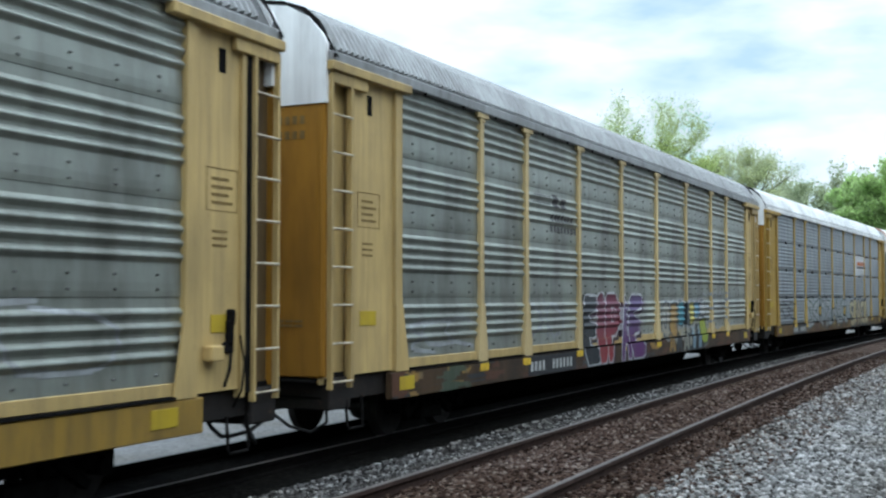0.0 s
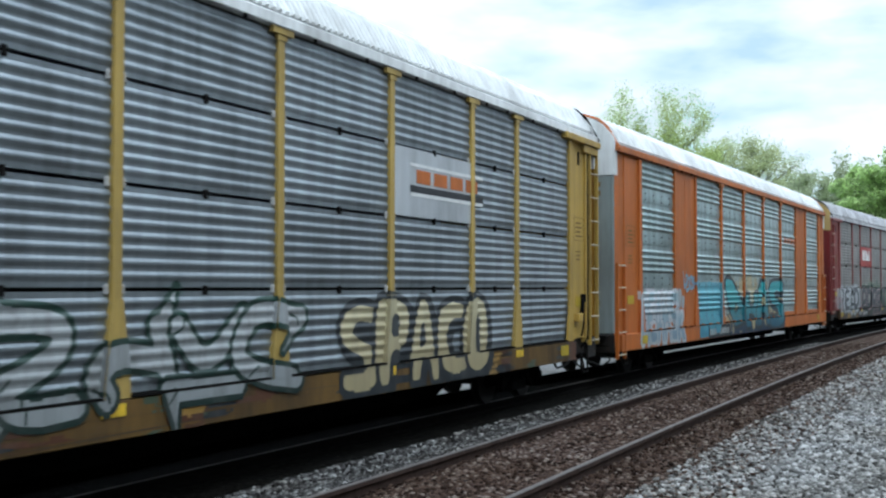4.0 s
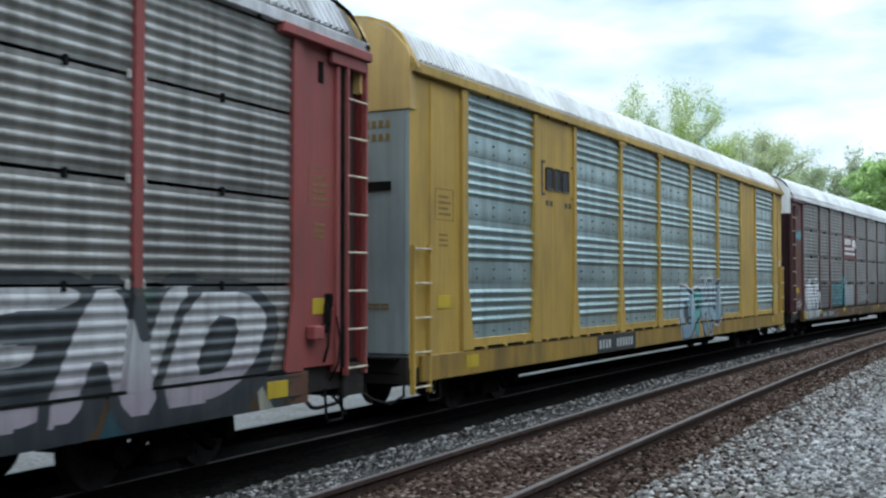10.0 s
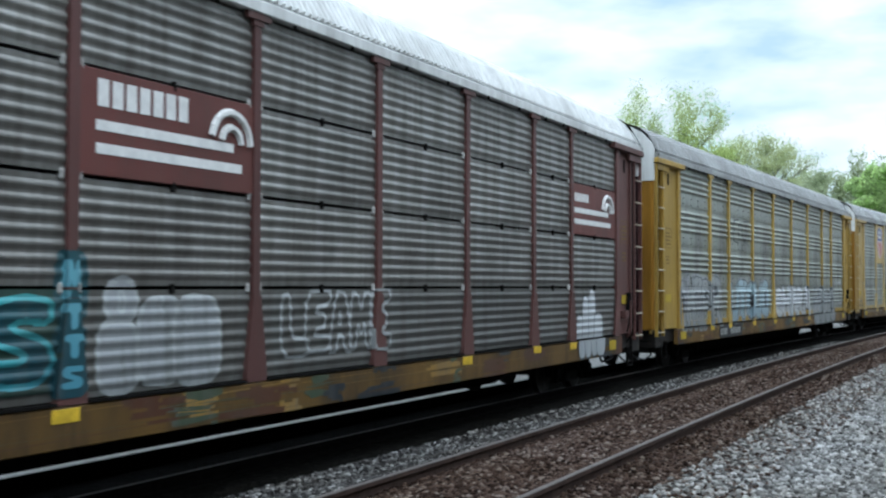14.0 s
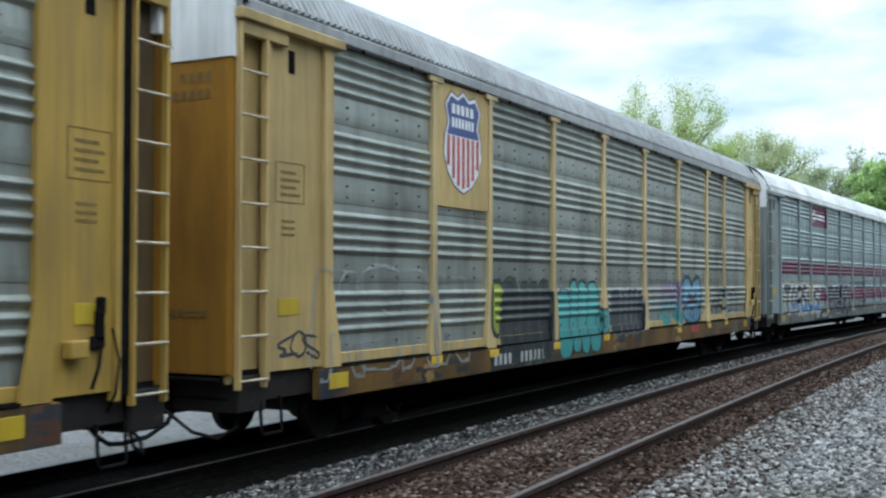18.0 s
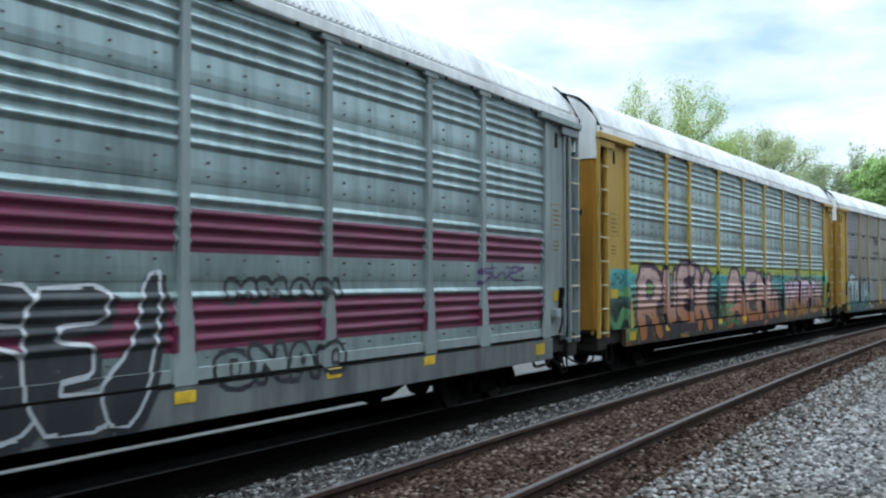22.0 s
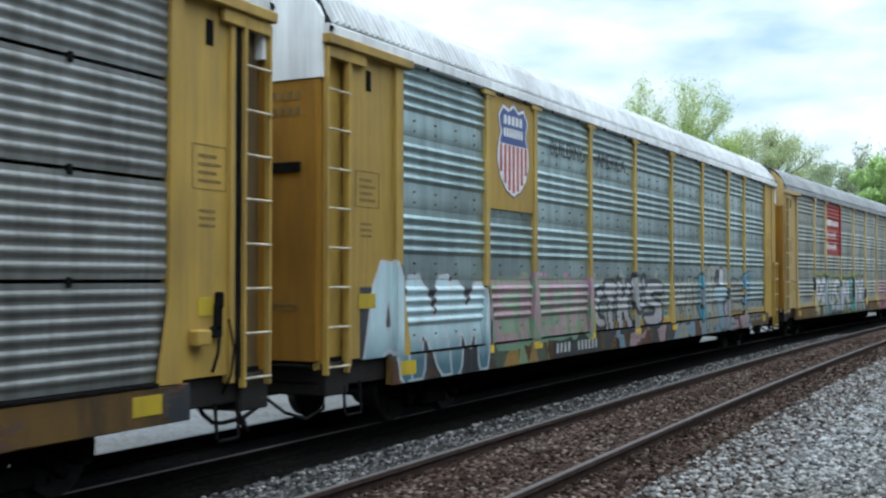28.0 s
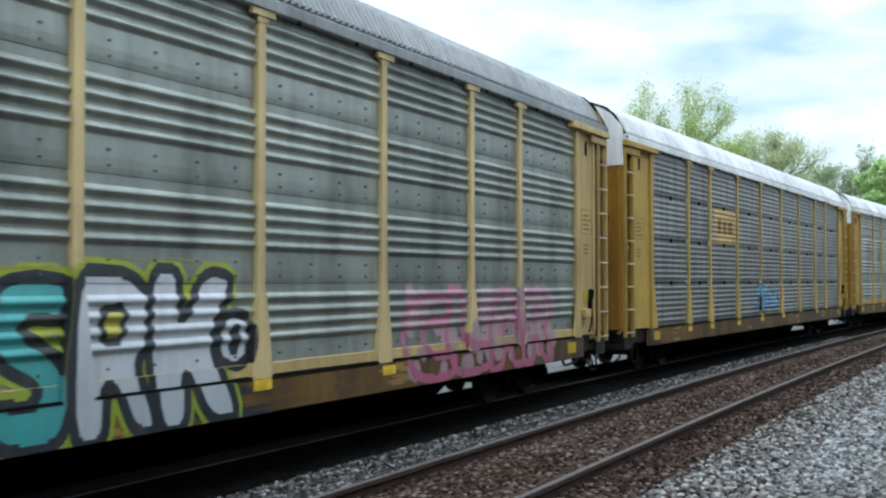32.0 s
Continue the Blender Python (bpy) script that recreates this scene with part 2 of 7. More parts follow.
# ---------------------------------------------------------------- ground and tracks
def ground():
    g = put("ground", link_mesh("ground", ([(-2500, -2500, -1.2), (2500, -2500, -1.2), (2500, 2500, -1.2), (-2500, 2500, -1.2)], [], [(0, 1, 2, 3)])), mat_grass)
    tagged(g, "flat green grassland round the railway line", "ground", kind="structure")
    strips = [  # name, material, label, cross-section of offsets and heights
        ("gravel_bank", mat_gravel, "grey crushed-stone bank beside the near track", [(-14.5, 0.05), (-9, 0.02), (-6.75, 0.08), (-6.3, 0.09)]),
        # Added bank, out of view, to block low sky light on the train.
        ("cutting_bank", mat_bank, "added unseen bank that screens off low sky light", [(-110, -1.2), (-70, 15), (-25, 15), (-22, 13.8), (-16, 1.2), (-14.5, 0.05)]),
        ("ballast_shoulder", mat_brown, "rust-brown ballast shoulder along the near rail", [(-6.3, 0.09), (-5.9, 0.13), (-5.55, 0.16)]),
        ("ballast_bed", mat_brown, "brown ballast bed between the near rails", [(-5.55, 0.16), (-5.25, 0.19), (-4.75, 0.20), (-4.25, 0.19), (-3.95, 0.16)]),
        ("ballast_strip", mat_ballast, "grey ballast strip between the two tracks", [(-3.95, 0.16), (-3.4, 0.06), (-2.55, -0.12)]),
        ("far_ballast_bed", mat_shaded_bed, "ballast bed blackened for oil and the train's shade", [(-2.55, -0.12), (-2.3, -0.19), (-1.9, -0.24), (0, -0.23), (1.6, -0.25)]),
        ("far_bank", mat_pale, "pale gravel road beyond the train", [(1.6, -0.25), (2.2, -0.33), (5.5, -0.36), (9, -1.15)]),
    ]
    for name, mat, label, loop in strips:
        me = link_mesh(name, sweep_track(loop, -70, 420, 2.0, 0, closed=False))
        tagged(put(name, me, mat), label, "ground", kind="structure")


RAIL_Z = -0.065                                   # the far rails' running surface
RAIL = [(-0.037, 0), (-0.033, -0.004), (-0.037, -0.035), (-0.01, -0.045), (-0.009, -0.13), (-0.07, -0.15), (-0.07, -0.17),
        (0.07, -0.17), (0.07, -0.15), (0.009, -0.13), (0.01, -0.045), (0.037, -0.035), (0.033, -0.004)]


def track(name, off, z, label, rail_mat):
    root = tagged(new(name), label, "railway track", kind="structure")
    loop = [(o, h + z - 0.004) for o, h in RAIL]
    head = [(-0.03, z - 0.01), (-0.027, z), (0.027, z), (0.03, z - 0.01)]
    for side in (-0.7525, 0.7525):
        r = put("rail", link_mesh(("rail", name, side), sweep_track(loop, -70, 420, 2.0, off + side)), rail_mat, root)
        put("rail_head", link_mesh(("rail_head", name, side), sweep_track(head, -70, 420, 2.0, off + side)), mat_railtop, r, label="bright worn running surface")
    # Far ties share the rails' shade-blackened material.
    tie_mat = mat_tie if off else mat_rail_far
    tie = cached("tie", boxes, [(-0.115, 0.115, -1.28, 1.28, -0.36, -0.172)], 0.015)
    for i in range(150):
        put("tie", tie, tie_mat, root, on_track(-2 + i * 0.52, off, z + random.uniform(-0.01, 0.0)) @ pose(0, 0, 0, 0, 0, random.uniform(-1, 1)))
    return root


def stones(name, mat, label, count, s_range, o_range, height, size, seed, pack=1.0):
    """Loose crushed stones scattered on a strip beside the track."""
    rng = np.random.default_rng(seed)
    bm = bmesh.new()
    bmesh.ops.create_icosphere(bm, subdivisions=1, radius=1)
    base = np.array([v.co for v in bm.verts])
    tri = np.array([[v.index for v in f.verts] for f in bm.faces])
    bm.free()
    k = len(base)
    protos = [base * rng.uniform(0.7, 1.25, (k, 1)) for _ in range(8)]
    s = s_range[0] + (s_range[1] - s_range[0]) * rng.random(count) ** 1.6
    o = o_range[0] + (o_range[1] - o_range[0]) * rng.random(count) ** pack
    xs = np.array([p[0] for p in height])
    zs = np.array([p[1] for p in height])
    z = np.interp(o, xs, zs)
    a = (s - S0) / RADIUS
    cx, cy = S0 + (RADIUS + o) * np.sin(a), FAR_Y - RADIUS + (RADIUS + o) * np.cos(a)
    sc = rng.uniform(size[0], size[1], count)
    ang, tilt = rng.uniform(0, 6.28, count), rng.uniform(-0.6, 0.6, count)
    verts = np.empty((count, k, 3))
    for i in range(8):
        sel = np.arange(count) % 8 == i
        p = protos[i][None] * sc[sel][:, None, None] * np.array([1.2, 1.0, 0.75])
        ca, sa, ct, st = np.cos(ang[sel])[:, None], np.sin(ang[sel])[:, None], np.cos(tilt[sel])[:, None], np.sin(tilt[sel])[:, None]
        x, y, w = p[..., 0], p[..., 1], p[..., 2]
        y, w = y * ct - w * st, y * st + w * ct
        verts[sel] = np.stack([x * ca - y * sa, x * sa + y * ca, w], -1)
    verts += np.stack([cx, cy, z + sc * 0.25], -1)[:, None]
    faces = (tri[None] + (np.arange(count) * k)[:, None, None]).reshape(-1, 3)
    me = bpy.data.meshes.new(name)
    me.vertices.add(count * k)
    me.vertices.foreach_set("co", verts.ravel())
    me.loops.add(faces.size)
    me.loops.foreach_set("vertex_index", faces.ravel().astype(np.int32))
    me.polygons.add(len(faces))
    me.polygons.foreach_set("loop_start", np.arange(0, faces.size, 3, dtype=np.int32))
    me.update(calc_edges=True)
    me.materials.append(None)
    tagged(put(name, me, mat), label, "gravel", kind="stuff")


# ---------------------------------------------------------------- the wagon
HALF_W = 1.50                                     # outside of the posts
Z_SILL, Z_DECK, Z_TOP = 0.585, 1.0, 5.15
BAYS = [2.81, 1.965, 2.81, 2.81, 2.81, 2.81, 2.81, 1.965, 2.81]
RUN = sum(BAYS)
END = 1.8                                         # the plated section with the ladder
HALF_L = RUN / 2 + END
ROWS = 4
U0 = 13.75                                        # the wagon's middle, from the lead end of its pitch
ROW_H = (Z_TOP - Z_DECK) / ROWS


RIBS = {"banded": (0.085, 0.150, 4), "seamed": (0.075, 0.130, 7)}     # lead, pitch, count in each row


def sheet_profile(style, z0, z1, top):
    """Outward depth and height down a ribbed sheet between z1 and z0."""
    out = [(0.0, z1)]
    lead, pitch, count = RIBS[style]
    deep = 0.042 if style == "banded" else 0.018
    for r in range(ROWS):
        zt = top - r * ROW_H
        shape = [(lead + pitch * (c + f), d * deep) for c in range(count)
                 for f, d in ((0.03, 0), (0.15, 0.45), (0.26, 0.86), (0.38, 1.0), (0.50, 0.9), (0.64, 0.5), (0.78, 0.12), (0.88, 0))]
        if style == "banded":
            shape += [(lead + pitch * count + 0.05, 0.004), (ROW_H - 0.17, 0.012), (ROW_H - 0.08, 0.012), (ROW_H - 0.02, 0.006), (ROW_H - 0.016, -0.004)]
        for v, d in shape:
            z = zt - v
            if z0 + 0.005 < z < z1 - 0.005:
                out.append((d, z))
    out.append((0.0, z0))
    proud = 0.022 if style == "seamed" else 0.0
    return [(d + proud, z) for d, z in out]


SILL_IN = 1.5                                     # from a wagon's end to its painted sill
FACE_Y = -(HALF_W - 0.075)                        # the plane of the sheets


def sheet(style, width, z0, z1):
    pr = sheet_profile(style, z0, z1, Z_TOP)
    loop = [(FACE_Y - d, z) for d, z in pr] + [(FACE_Y + 0.03, z0), (FACE_Y + 0.03, z1)]
    return sweep_x(loop[::-1], -width / 2, width / 2)


FOOT_TOP = Z_DECK + 0.95


def foot_half(z):
    """Half the width of a post's spread foot at height z."""
    return 0.072 + 0.115 * min(1.0, max(0.0, (FOOT_TOP - z) / 0.85))


def post_mesh(gusset=True):
    """A hat-section post with a long spread foot and a gusset at its head."""
    bm = boxes([(-0.068, 0.068, -HALF_W, FACE_Y + 0.02, Z_DECK - 0.02, Z_TOP)], 0.008)
    half = [(z, foot_half(z)) for z in (Z_DECK - 0.02, Z_DECK + 0.10, FOOT_TOP)]
    rings = [[bm.verts.new((sx * h, y, z)) for sx, y in ((-1, -HALF_W - 0.012), (1, -HALF_W - 0.012), (1, FACE_Y + 0.01), (-1, FACE_Y + 0.01))] for z, h in half]
    for lo, hi in zip(rings, rings[1:]):
        for k in range(4):
            bm.faces.new((lo[k], lo[(k + 1) % 4], hi[(k + 1) % 4], hi[k]))
    bm.faces.new(rings[0][::-1])
    bm.faces.new(rings[-1])
    if gusset:
        bmesh.ops.create_cube(bm, size=1, matrix=Matrix.Translation((0, -HALF_W + 0.005, Z_TOP - 0.02)) @ Matrix.Diagonal((0.44, 0.06, 0.10, 1)))
        bmesh.ops.create_cube(bm, size=1, matrix=Matrix.Translation((0, -HALF_W + 0.015, Z_TOP - 0.10)) @ Matrix.Diagonal((0.2, 0.05, 0.08, 1)))
    return bm


ROOF_LINE = [(-1.53, 5.20), (-1.38, 5.47), (-1.23, 5.73), (-1.02, 5.91), (-0.70, 6.02), (-0.35, 6.07)]


def roof_arc(grow=0.0):
    """The roof's cross-section: a steep flank, a shoulder and a nearly flat crown."""
    line = ROOF_LINE + [(0.0, 6.085)] + [(-y, z) for y, z in ROOF_LINE[::-1]]
    out = []
    for i, (y, z) in enumerate(line):
        (y0, z0), (y1, z1) = line[max(0, i - 1)], line[min(len(line) - 1, i + 1)]
        n = math.hypot(y1 - y0, z1 - z0)
        out.append((y - grow * (z1 - z0) / n, z + grow * (y1 - y0) / n))
    return out


def roof_mesh():
    arc = roof_arc()
    n = len(arc)
    xs = [-HALF_L + 0.02, HALF_L - 0.02]
    verts = [(x, y, z) for x in xs for y, z in arc]
    faces = [(k, k + 1, n + k + 1, n + k) for k in range(n - 1)]
    faces += [tuple(range(n))[::-1], tuple(n + k for k in range(n))]
    return verts, [], faces


def roof_ribs_mesh():
    """Raised corrugations across the roof."""
    low, high = roof_arc(-0.004), roof_arc(0.06)
    for arc in (low, high):                        # the corrugations stop above the eave band
        for i, j in ((0, 1), (-1, -2)):
            arc[i] = tuple(p * 0.38 + q * 0.62 for p, q in zip(arc[i], arc[j]))
    n = len(low)
    verts, faces = [], []
    for i in range(int(2 * (HALF_L - 0.30) / 0.142)):
        x, base = -HALF_L + 0.32 + i * 0.142, len(verts)
        for f, arc in ((-0.052, low), (-0.020, high), (0.020, high), (0.052, low)):
            verts += [(x + f, y, z) for y, z in arc]
        faces += [(base + r * n + k, base + r * n + k + 1, base + (r + 1) * n + k + 1, base + (r + 1) * n + k) for r in range(3) for k in range(n - 1)]
        faces += [(base, base + n, base + 2 * n, base + 3 * n)]
    return verts, [], faces


def end_door_mesh():
    return boxes([(-0.04, 0.04, -1.44, 1.44, 1.0, 4.62)], 0.012)


def end_cap_mesh():
    """The head of the end doors, closed up to the roof with bevelled corners."""
    half = [(-1.47, 4.62), (-1.47, 5.40), (-1.40, 5.54), (-1.16, 5.80), (-0.84, 5.97), (-0.35, 6.05)]
    loop = half + [(-y, z) for y, z in half[::-1]]
    n = len(loop)
    verts = [(-0.06, y, z) for y, z in loop] + [(0.12, y, z) for y, z in loop]
    faces = [(i, (i + 1) % n, n + (i + 1) % n, n + i) for i in range(n)] + [tuple(range(n))[::-1], tuple(range(n, 2 * n))]
    return verts, [], faces


def roof_hoop_mesh():
    """The rolled edge where the roof sheet stops above the doors."""
    a, b = roof_arc(0.055), roof_arc(-0.01)
    n = len(a)
    verts = [(-0.03, y, z) for y, z in a] + [(0.05, y, z) for y, z in a] + [(-0.03, y, z) for y, z in b]
    faces = [(i, i + 1, n + i + 1, n + i) for i in range(n - 1)] + [(2 * n + i, 2 * n + i + 1, i + 1, i) for i in range(n - 1)]
    return verts, [], faces


def bolts_mesh(width):
    """Two lines of bolt heads on each flat band of a sheet."""
    bm = bmesh.new()
    for r in range(ROWS):
        for dz in (0.79, 0.94):
            z = Z_TOP - r * ROW_H - dz
            k = max(2, round(width / 0.72))
            for c in range(k):
                x = -width / 2 + (c + 0.5) * width / k
                rod(bm, (x, FACE_Y - 0.005, z), (x, FACE_Y - 0.04, z), 0.013, 6)
    return bm


def truck_frame_mesh():
    bm = boxes([(-1.15, 1.15, -0.06, 0.06, 0.52, 0.64), (-0.35, 0.35, -0.09, 0.09, 0.20, 0.40), (-1.12, -0.72, -0.09, 0.09, 0.40, 0.56),
                (0.72, 1.12, -0.09, 0.09, 0.40, 0.56)], 0.02)
    for sx in (-1, 1):
        v = bmesh.ops.create_cube(bm, size=1, matrix=Matrix.Translation((sx * 0.55, 0, 0.40)) @ pose(0, 0, 0, 0, sx * 34, 0) @ Matrix.Diagonal((0.55, 0.12, 0.10, 1)))
    for dx in (-0.2, 0, 0.2):
        rod(bm, (dx, 0, 0.36), (dx, 0, 0.56), 0.07, 10)
    for sx in (-0.92, 0.92):
        rod(bm, (sx, -0.16, 0.42), (sx, 0.1, 0.42), 0.10, 12)
    return bm


def wheelset_mesh():
    bm = bmesh.new()
    for sy in (-1, 1):
        y = sy * 0.75
        rod(bm, (0, y - 0.06, 0), (0, y + 0.06, 0), 0.42, 28)
        rod(bm, (0, y - sy * 0.06, 0), (0, y - sy * 0.09, 0), 0.445, 28)
        rod(bm, (0, y + sy * 0.06, 0), (0, y + sy * 0.10, 0), 0.13, 14)
        for k in range(4):
            a = k * math.pi / 2
            rod(bm, (0.26 * math.cos(a), y + sy * 0.05, 0.26 * math.sin(a)), (0.26 * math.cos(a), y + sy * 0.075, 0.26 * math.sin(a)), 0.045, 8)
    rod(bm, (0, -0.95, 0), (0, 0.95, 0), 0.08, 12)
    return bm


TURN = Matrix.Rotation(math.pi, 4, "Z")
WHEELS = []


def make_truck(parent, x):
    root = put("truck", cached("truck_bolster", boxes, [(-0.2, 0.2, -0.95, 0.95, 0.42, 0.62)], 0.02), mat_dark, parent, pose(x, 0, RAIL_Z))
    for sy in (-1, 1):
        put("side_frame", cached("side_frame", truck_frame_mesh), mat_dark, root, pose(0, sy * 1.0, 0))
    for dx in (-0.88, 0.88):
        w = put("wheelset", cached("wheelset", wheelset_mesh), mat_wheel, root, pose(dx, 0, 0.42))
        WHEELS.append((w, dx))
    return root


def make_ladder(parent, m, mat, z0=0.84, z1=5.02, step=0.505):
    root = put("ladder", cached(("ladder_stiles", z0, z1), boxes, [(-0.27, -0.22, -0.05, 0.03, z0, z1), (0.22, 0.27, -0.05, 0.03, z0, z1)], 0.006), mat, parent, m)
    bar = cached("rung", rods, [((-0.25, -0.055, 0), (0.25, -0.055, 0), 0.015)])
    z = z0 + 0.1
    while z < z1 - 0.05:
        put("rung", bar, mat_bright, root, pose(0, 0, z))
        z += step
    return root


def bars(u0, u1, z0, z1, count, y, gap=0.35, depth=0.006):
    """A line of writing as plain upright bars."""
    w = (u1 - u0) / count
    return boxes([(u0 + i * w, u0 + (i + 1 - gap) * w, y - depth, y, z0, z1) for i in range(count)])


def make_wagon(spec):
    body, panel, roof, sill = spec["body"], spec["panel"], spec["roof"], spec["sill"]
    style, plates = spec["style"], spec.get("plates", ())
    flat_ends = spec.get("flat_ends", ())             # -1: lead end, 1: rear end
    root = tagged(new("car_carrier_wagon"), spec["label"], "railway wagon", "wagons of the train")
    lead, tail = (0.0, 0.33) if plates else (0.16, 0.0)      # how far the two ends reach past or short of the usual
    reach = {-1: HALF_L + lead, 1: HALF_L - tail}
    along = Matrix.Translation(((reach[1] - reach[-1]) / 2, 0, 0)) @ Matrix.Diagonal(((reach[1] + reach[-1]) / (2 * HALF_L), 1, 1, 1))
    # Sheet between ribs is a darker copy, so rib shading is in the colour.
    top = put("roof", cached("roof", roof_mesh), spec.get("roof_flat", mat_roof_white_flat if roof is mat_roof_white else mat_roof_flat), root, along, spec.get("roof_label", ""))
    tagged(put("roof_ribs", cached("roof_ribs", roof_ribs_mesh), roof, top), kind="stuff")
    put("underframe", cached(("underframe", spec["deep"]), underframe_mesh, spec["deep"]), mat_dark, root)
    put("floor_deck", cached("floor_deck", boxes, [(-HALF_L + 0.05, HALF_L - 0.05, -1.38, 1.38, 0.98, 1.05)], 0.006), mat_dark, root)
    deck = cached("inner_deck", boxes, [(-HALF_L + 0.6, HALF_L - 0.6, -1.36, 1.36, -0.055, 0.055)], 0.006)
    for z in (2.075, 3.6):
        put("inner_deck", deck, mat_dark, root, pose(0, 0, z))
    put("brake_reservoir", cached("brake_reservoir", rods, [((-2.6, -0.95, 0.72), (-1.2, -0.95, 0.72), 0.2)], 14), mat_dark, root)
    put("brake_valve", cached("brake_valve", boxes, [(1.0, 1.5, -1.15, -0.7, 0.45, 0.9)], 0.03), mat_dark, root)
    put("train_pipe", cached("train_pipe", rods, [((-HALF_L, -0.5, 0.6), (HALF_L, -0.5, 0.6), 0.03)]), mat_dark, root)
    for x in (-6.6, -3.4, 3.4, 6.6):
        put("cross_bearer", cached("cross_bearer", boxes, [(-0.08, 0.08, -1.4, 1.4, 0.55, 0.98)], 0.01), mat_dark, root, pose(x, 0, 0))
    for side, turn in enumerate((Matrix.Identity(4), TURN)):
        long = 0.3 if plates else SILL_IN
        put("side_sill", cached(("side_sill", long), boxes, [(-HALF_L + long, HALF_L - long, -HALF_W - 0.01, -HALF_W + 0.10, Z_SILL, Z_DECK - 0.03)], 0.012), sill, root, turn)
        if not plates:
            put("end_girder", cached("end_girder", boxes, [(-HALF_L + 0.1, HALF_L - 0.1, -HALF_W + 0.13, -HALF_W + 0.22, Z_SILL + 0.08, Z_DECK + 0.02)], 0.012), mat_end_sill, root, turn, "near-black girder behind the sill")
        put("top_chord", cached("top_chord", boxes, [(-HALF_L, HALF_L, -HALF_W - 0.045, -HALF_W + 0.09, Z_TOP + 0.012, Z_TOP + 0.16)], 0.012), spec.get("chord", roof), root, along @ turn)
        x = -RUN / 2
        for i, w in enumerate(BAYS):
            c = turn @ pose(x + w / 2, 0, 0)
            if i in plates:
                put("solid_panel", cached(("solid_panel", w), boxes, [(-w / 2, w / 2, FACE_Y - 0.03, FACE_Y + 0.03, Z_DECK, Z_TOP)], 0.004), body, root, c)
                put("panel_seam", cached("panel_seam", boxes, [(-0.015, 0.015, FACE_Y - 0.036, FACE_Y - 0.02, Z_DECK + 0.02, Z_TOP - 0.02)], 0.003), body, root, c)
            elif style == "banded":
                sp_ = put("side_panel", cached(("side_panel", w), sheet, style, w - 0.02, Z_DECK + 0.03, Z_TOP), panel, root, c)
                put("kick_plate", cached(("kick_plate", w), boxes, [(-w / 2 + 0.04, w / 2 - 0.04, FACE_Y - 0.04, FACE_Y + 0.02, Z_DECK + 0.01, Z_DECK + 0.15)], 0.008), body, root, c)
                tagged(put("bolts", cached(("bolts", w), bolts_mesh, w - 0.2), mat_bolt, sp_), kind="stuff")
            else:
                for r in range(ROWS):
                    zt = Z_TOP - r * ROW_H
                    flat = (i, r) in spec.get("flat", ()) and not side
                    if flat:
                        put("sign_panel", cached(("sign_panel", w, r), boxes, [(-w / 2 + 0.06, w / 2 - 0.06, FACE_Y - 0.052, FACE_Y + 0.03, zt - ROW_H + 0.015, zt - 0.015)], 0.008), spec["flat_paint"], root, c)
                    else:
                        # Bottom row may take a sooty sheet darkened for shade near the ground.
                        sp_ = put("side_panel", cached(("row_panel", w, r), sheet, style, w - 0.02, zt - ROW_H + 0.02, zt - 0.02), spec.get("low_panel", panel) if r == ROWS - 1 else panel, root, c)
                    if r:
                        put("clip", cached("clip", boxes, [(-0.025, 0.025, FACE_Y - 0.06, FACE_Y, -0.06, 0.04)], 0.008), mat_dark, root, c @ pose(0, 0, zt))
            # Proud black strip draws the shade in the panel-to-sill gap.
            put("sill_gap", cached(("sill_gap", w), boxes, [(-w / 2 + 0.2, w / 2 - 0.2, -HALF_W - 0.026, FACE_Y, Z_DECK - 0.018, Z_DECK + 0.008)]), mat_dark, root, c, "dark strip drawn for the shaded gap between panel and sill")
            if plates and not side:
                for f in (-0.28, 0.0, 0.28):
                    put("tie_down", cached("tie_down", boxes, [(-0.05, 0.05, -HALF_W - 0.03, FACE_Y, Z_DECK - 0.03, Z_DECK + 0.03)], 0.008), body, root, c @ pose(f * w, 0, 0))
            for f in (-0.25, 0.22):
                put("roof_clip", cached("roof_clip", boxes, [(-0.03, 0.03, -HALF_W - 0.04, -HALF_W - 0.01, Z_TOP - 0.03, Z_TOP + 0.02)], 0.006), mat_dark, root, c @ pose(f * w, 0, 0))
            x += w
            if i < len(BAYS) - 1:
                if style == "seamed" and not side:
                    for r in range(1, ROWS):
                        for dx in (-0.115, 0.115):
                            put("hinge", cached("hinge", boxes, [(-0.03, 0.03, FACE_Y - 0.055, FACE_Y, -0.065, 0.055)], 0.024), mat_hinge, root, pose(x + dx, 0, Z_TOP - r * ROW_H), "pale worn hinge beside a post")
                near_plate = i in plates or i + 1 in plates
                put("side_post", cached(("post", near_plate), post_mesh, not near_plate and not plates), body if plates else POST_OF.get(body, body), root, turn @ pose(x, 0, 0))
                if not plates and spec.get("reflectors", 1) and random.random() < 0.75:
                    put("reflector", cached("reflector", boxes, [(-0.17, 0.17, -HALF_W - 0.018, -HALF_W - 0.008, 0.83, 0.955)], 0.003), mat_reflector, root, turn @ pose(x + random.uniform(-0.1, 0.1), 0, random.uniform(-0.03, 0.03)), "yellow reflective patch")
        for s in (-1, 1):
            rear = s if not side else -s
            shift = reach[rear] - HALF_L
            e, e0 = turn @ pose(s * reach[rear], 0, 0), turn @ pose(s * HALF_L, 0, 0)
            if spec.get("patch", 1):
                a = 1.95 if (s if not side else -s) == 1 else 1.72
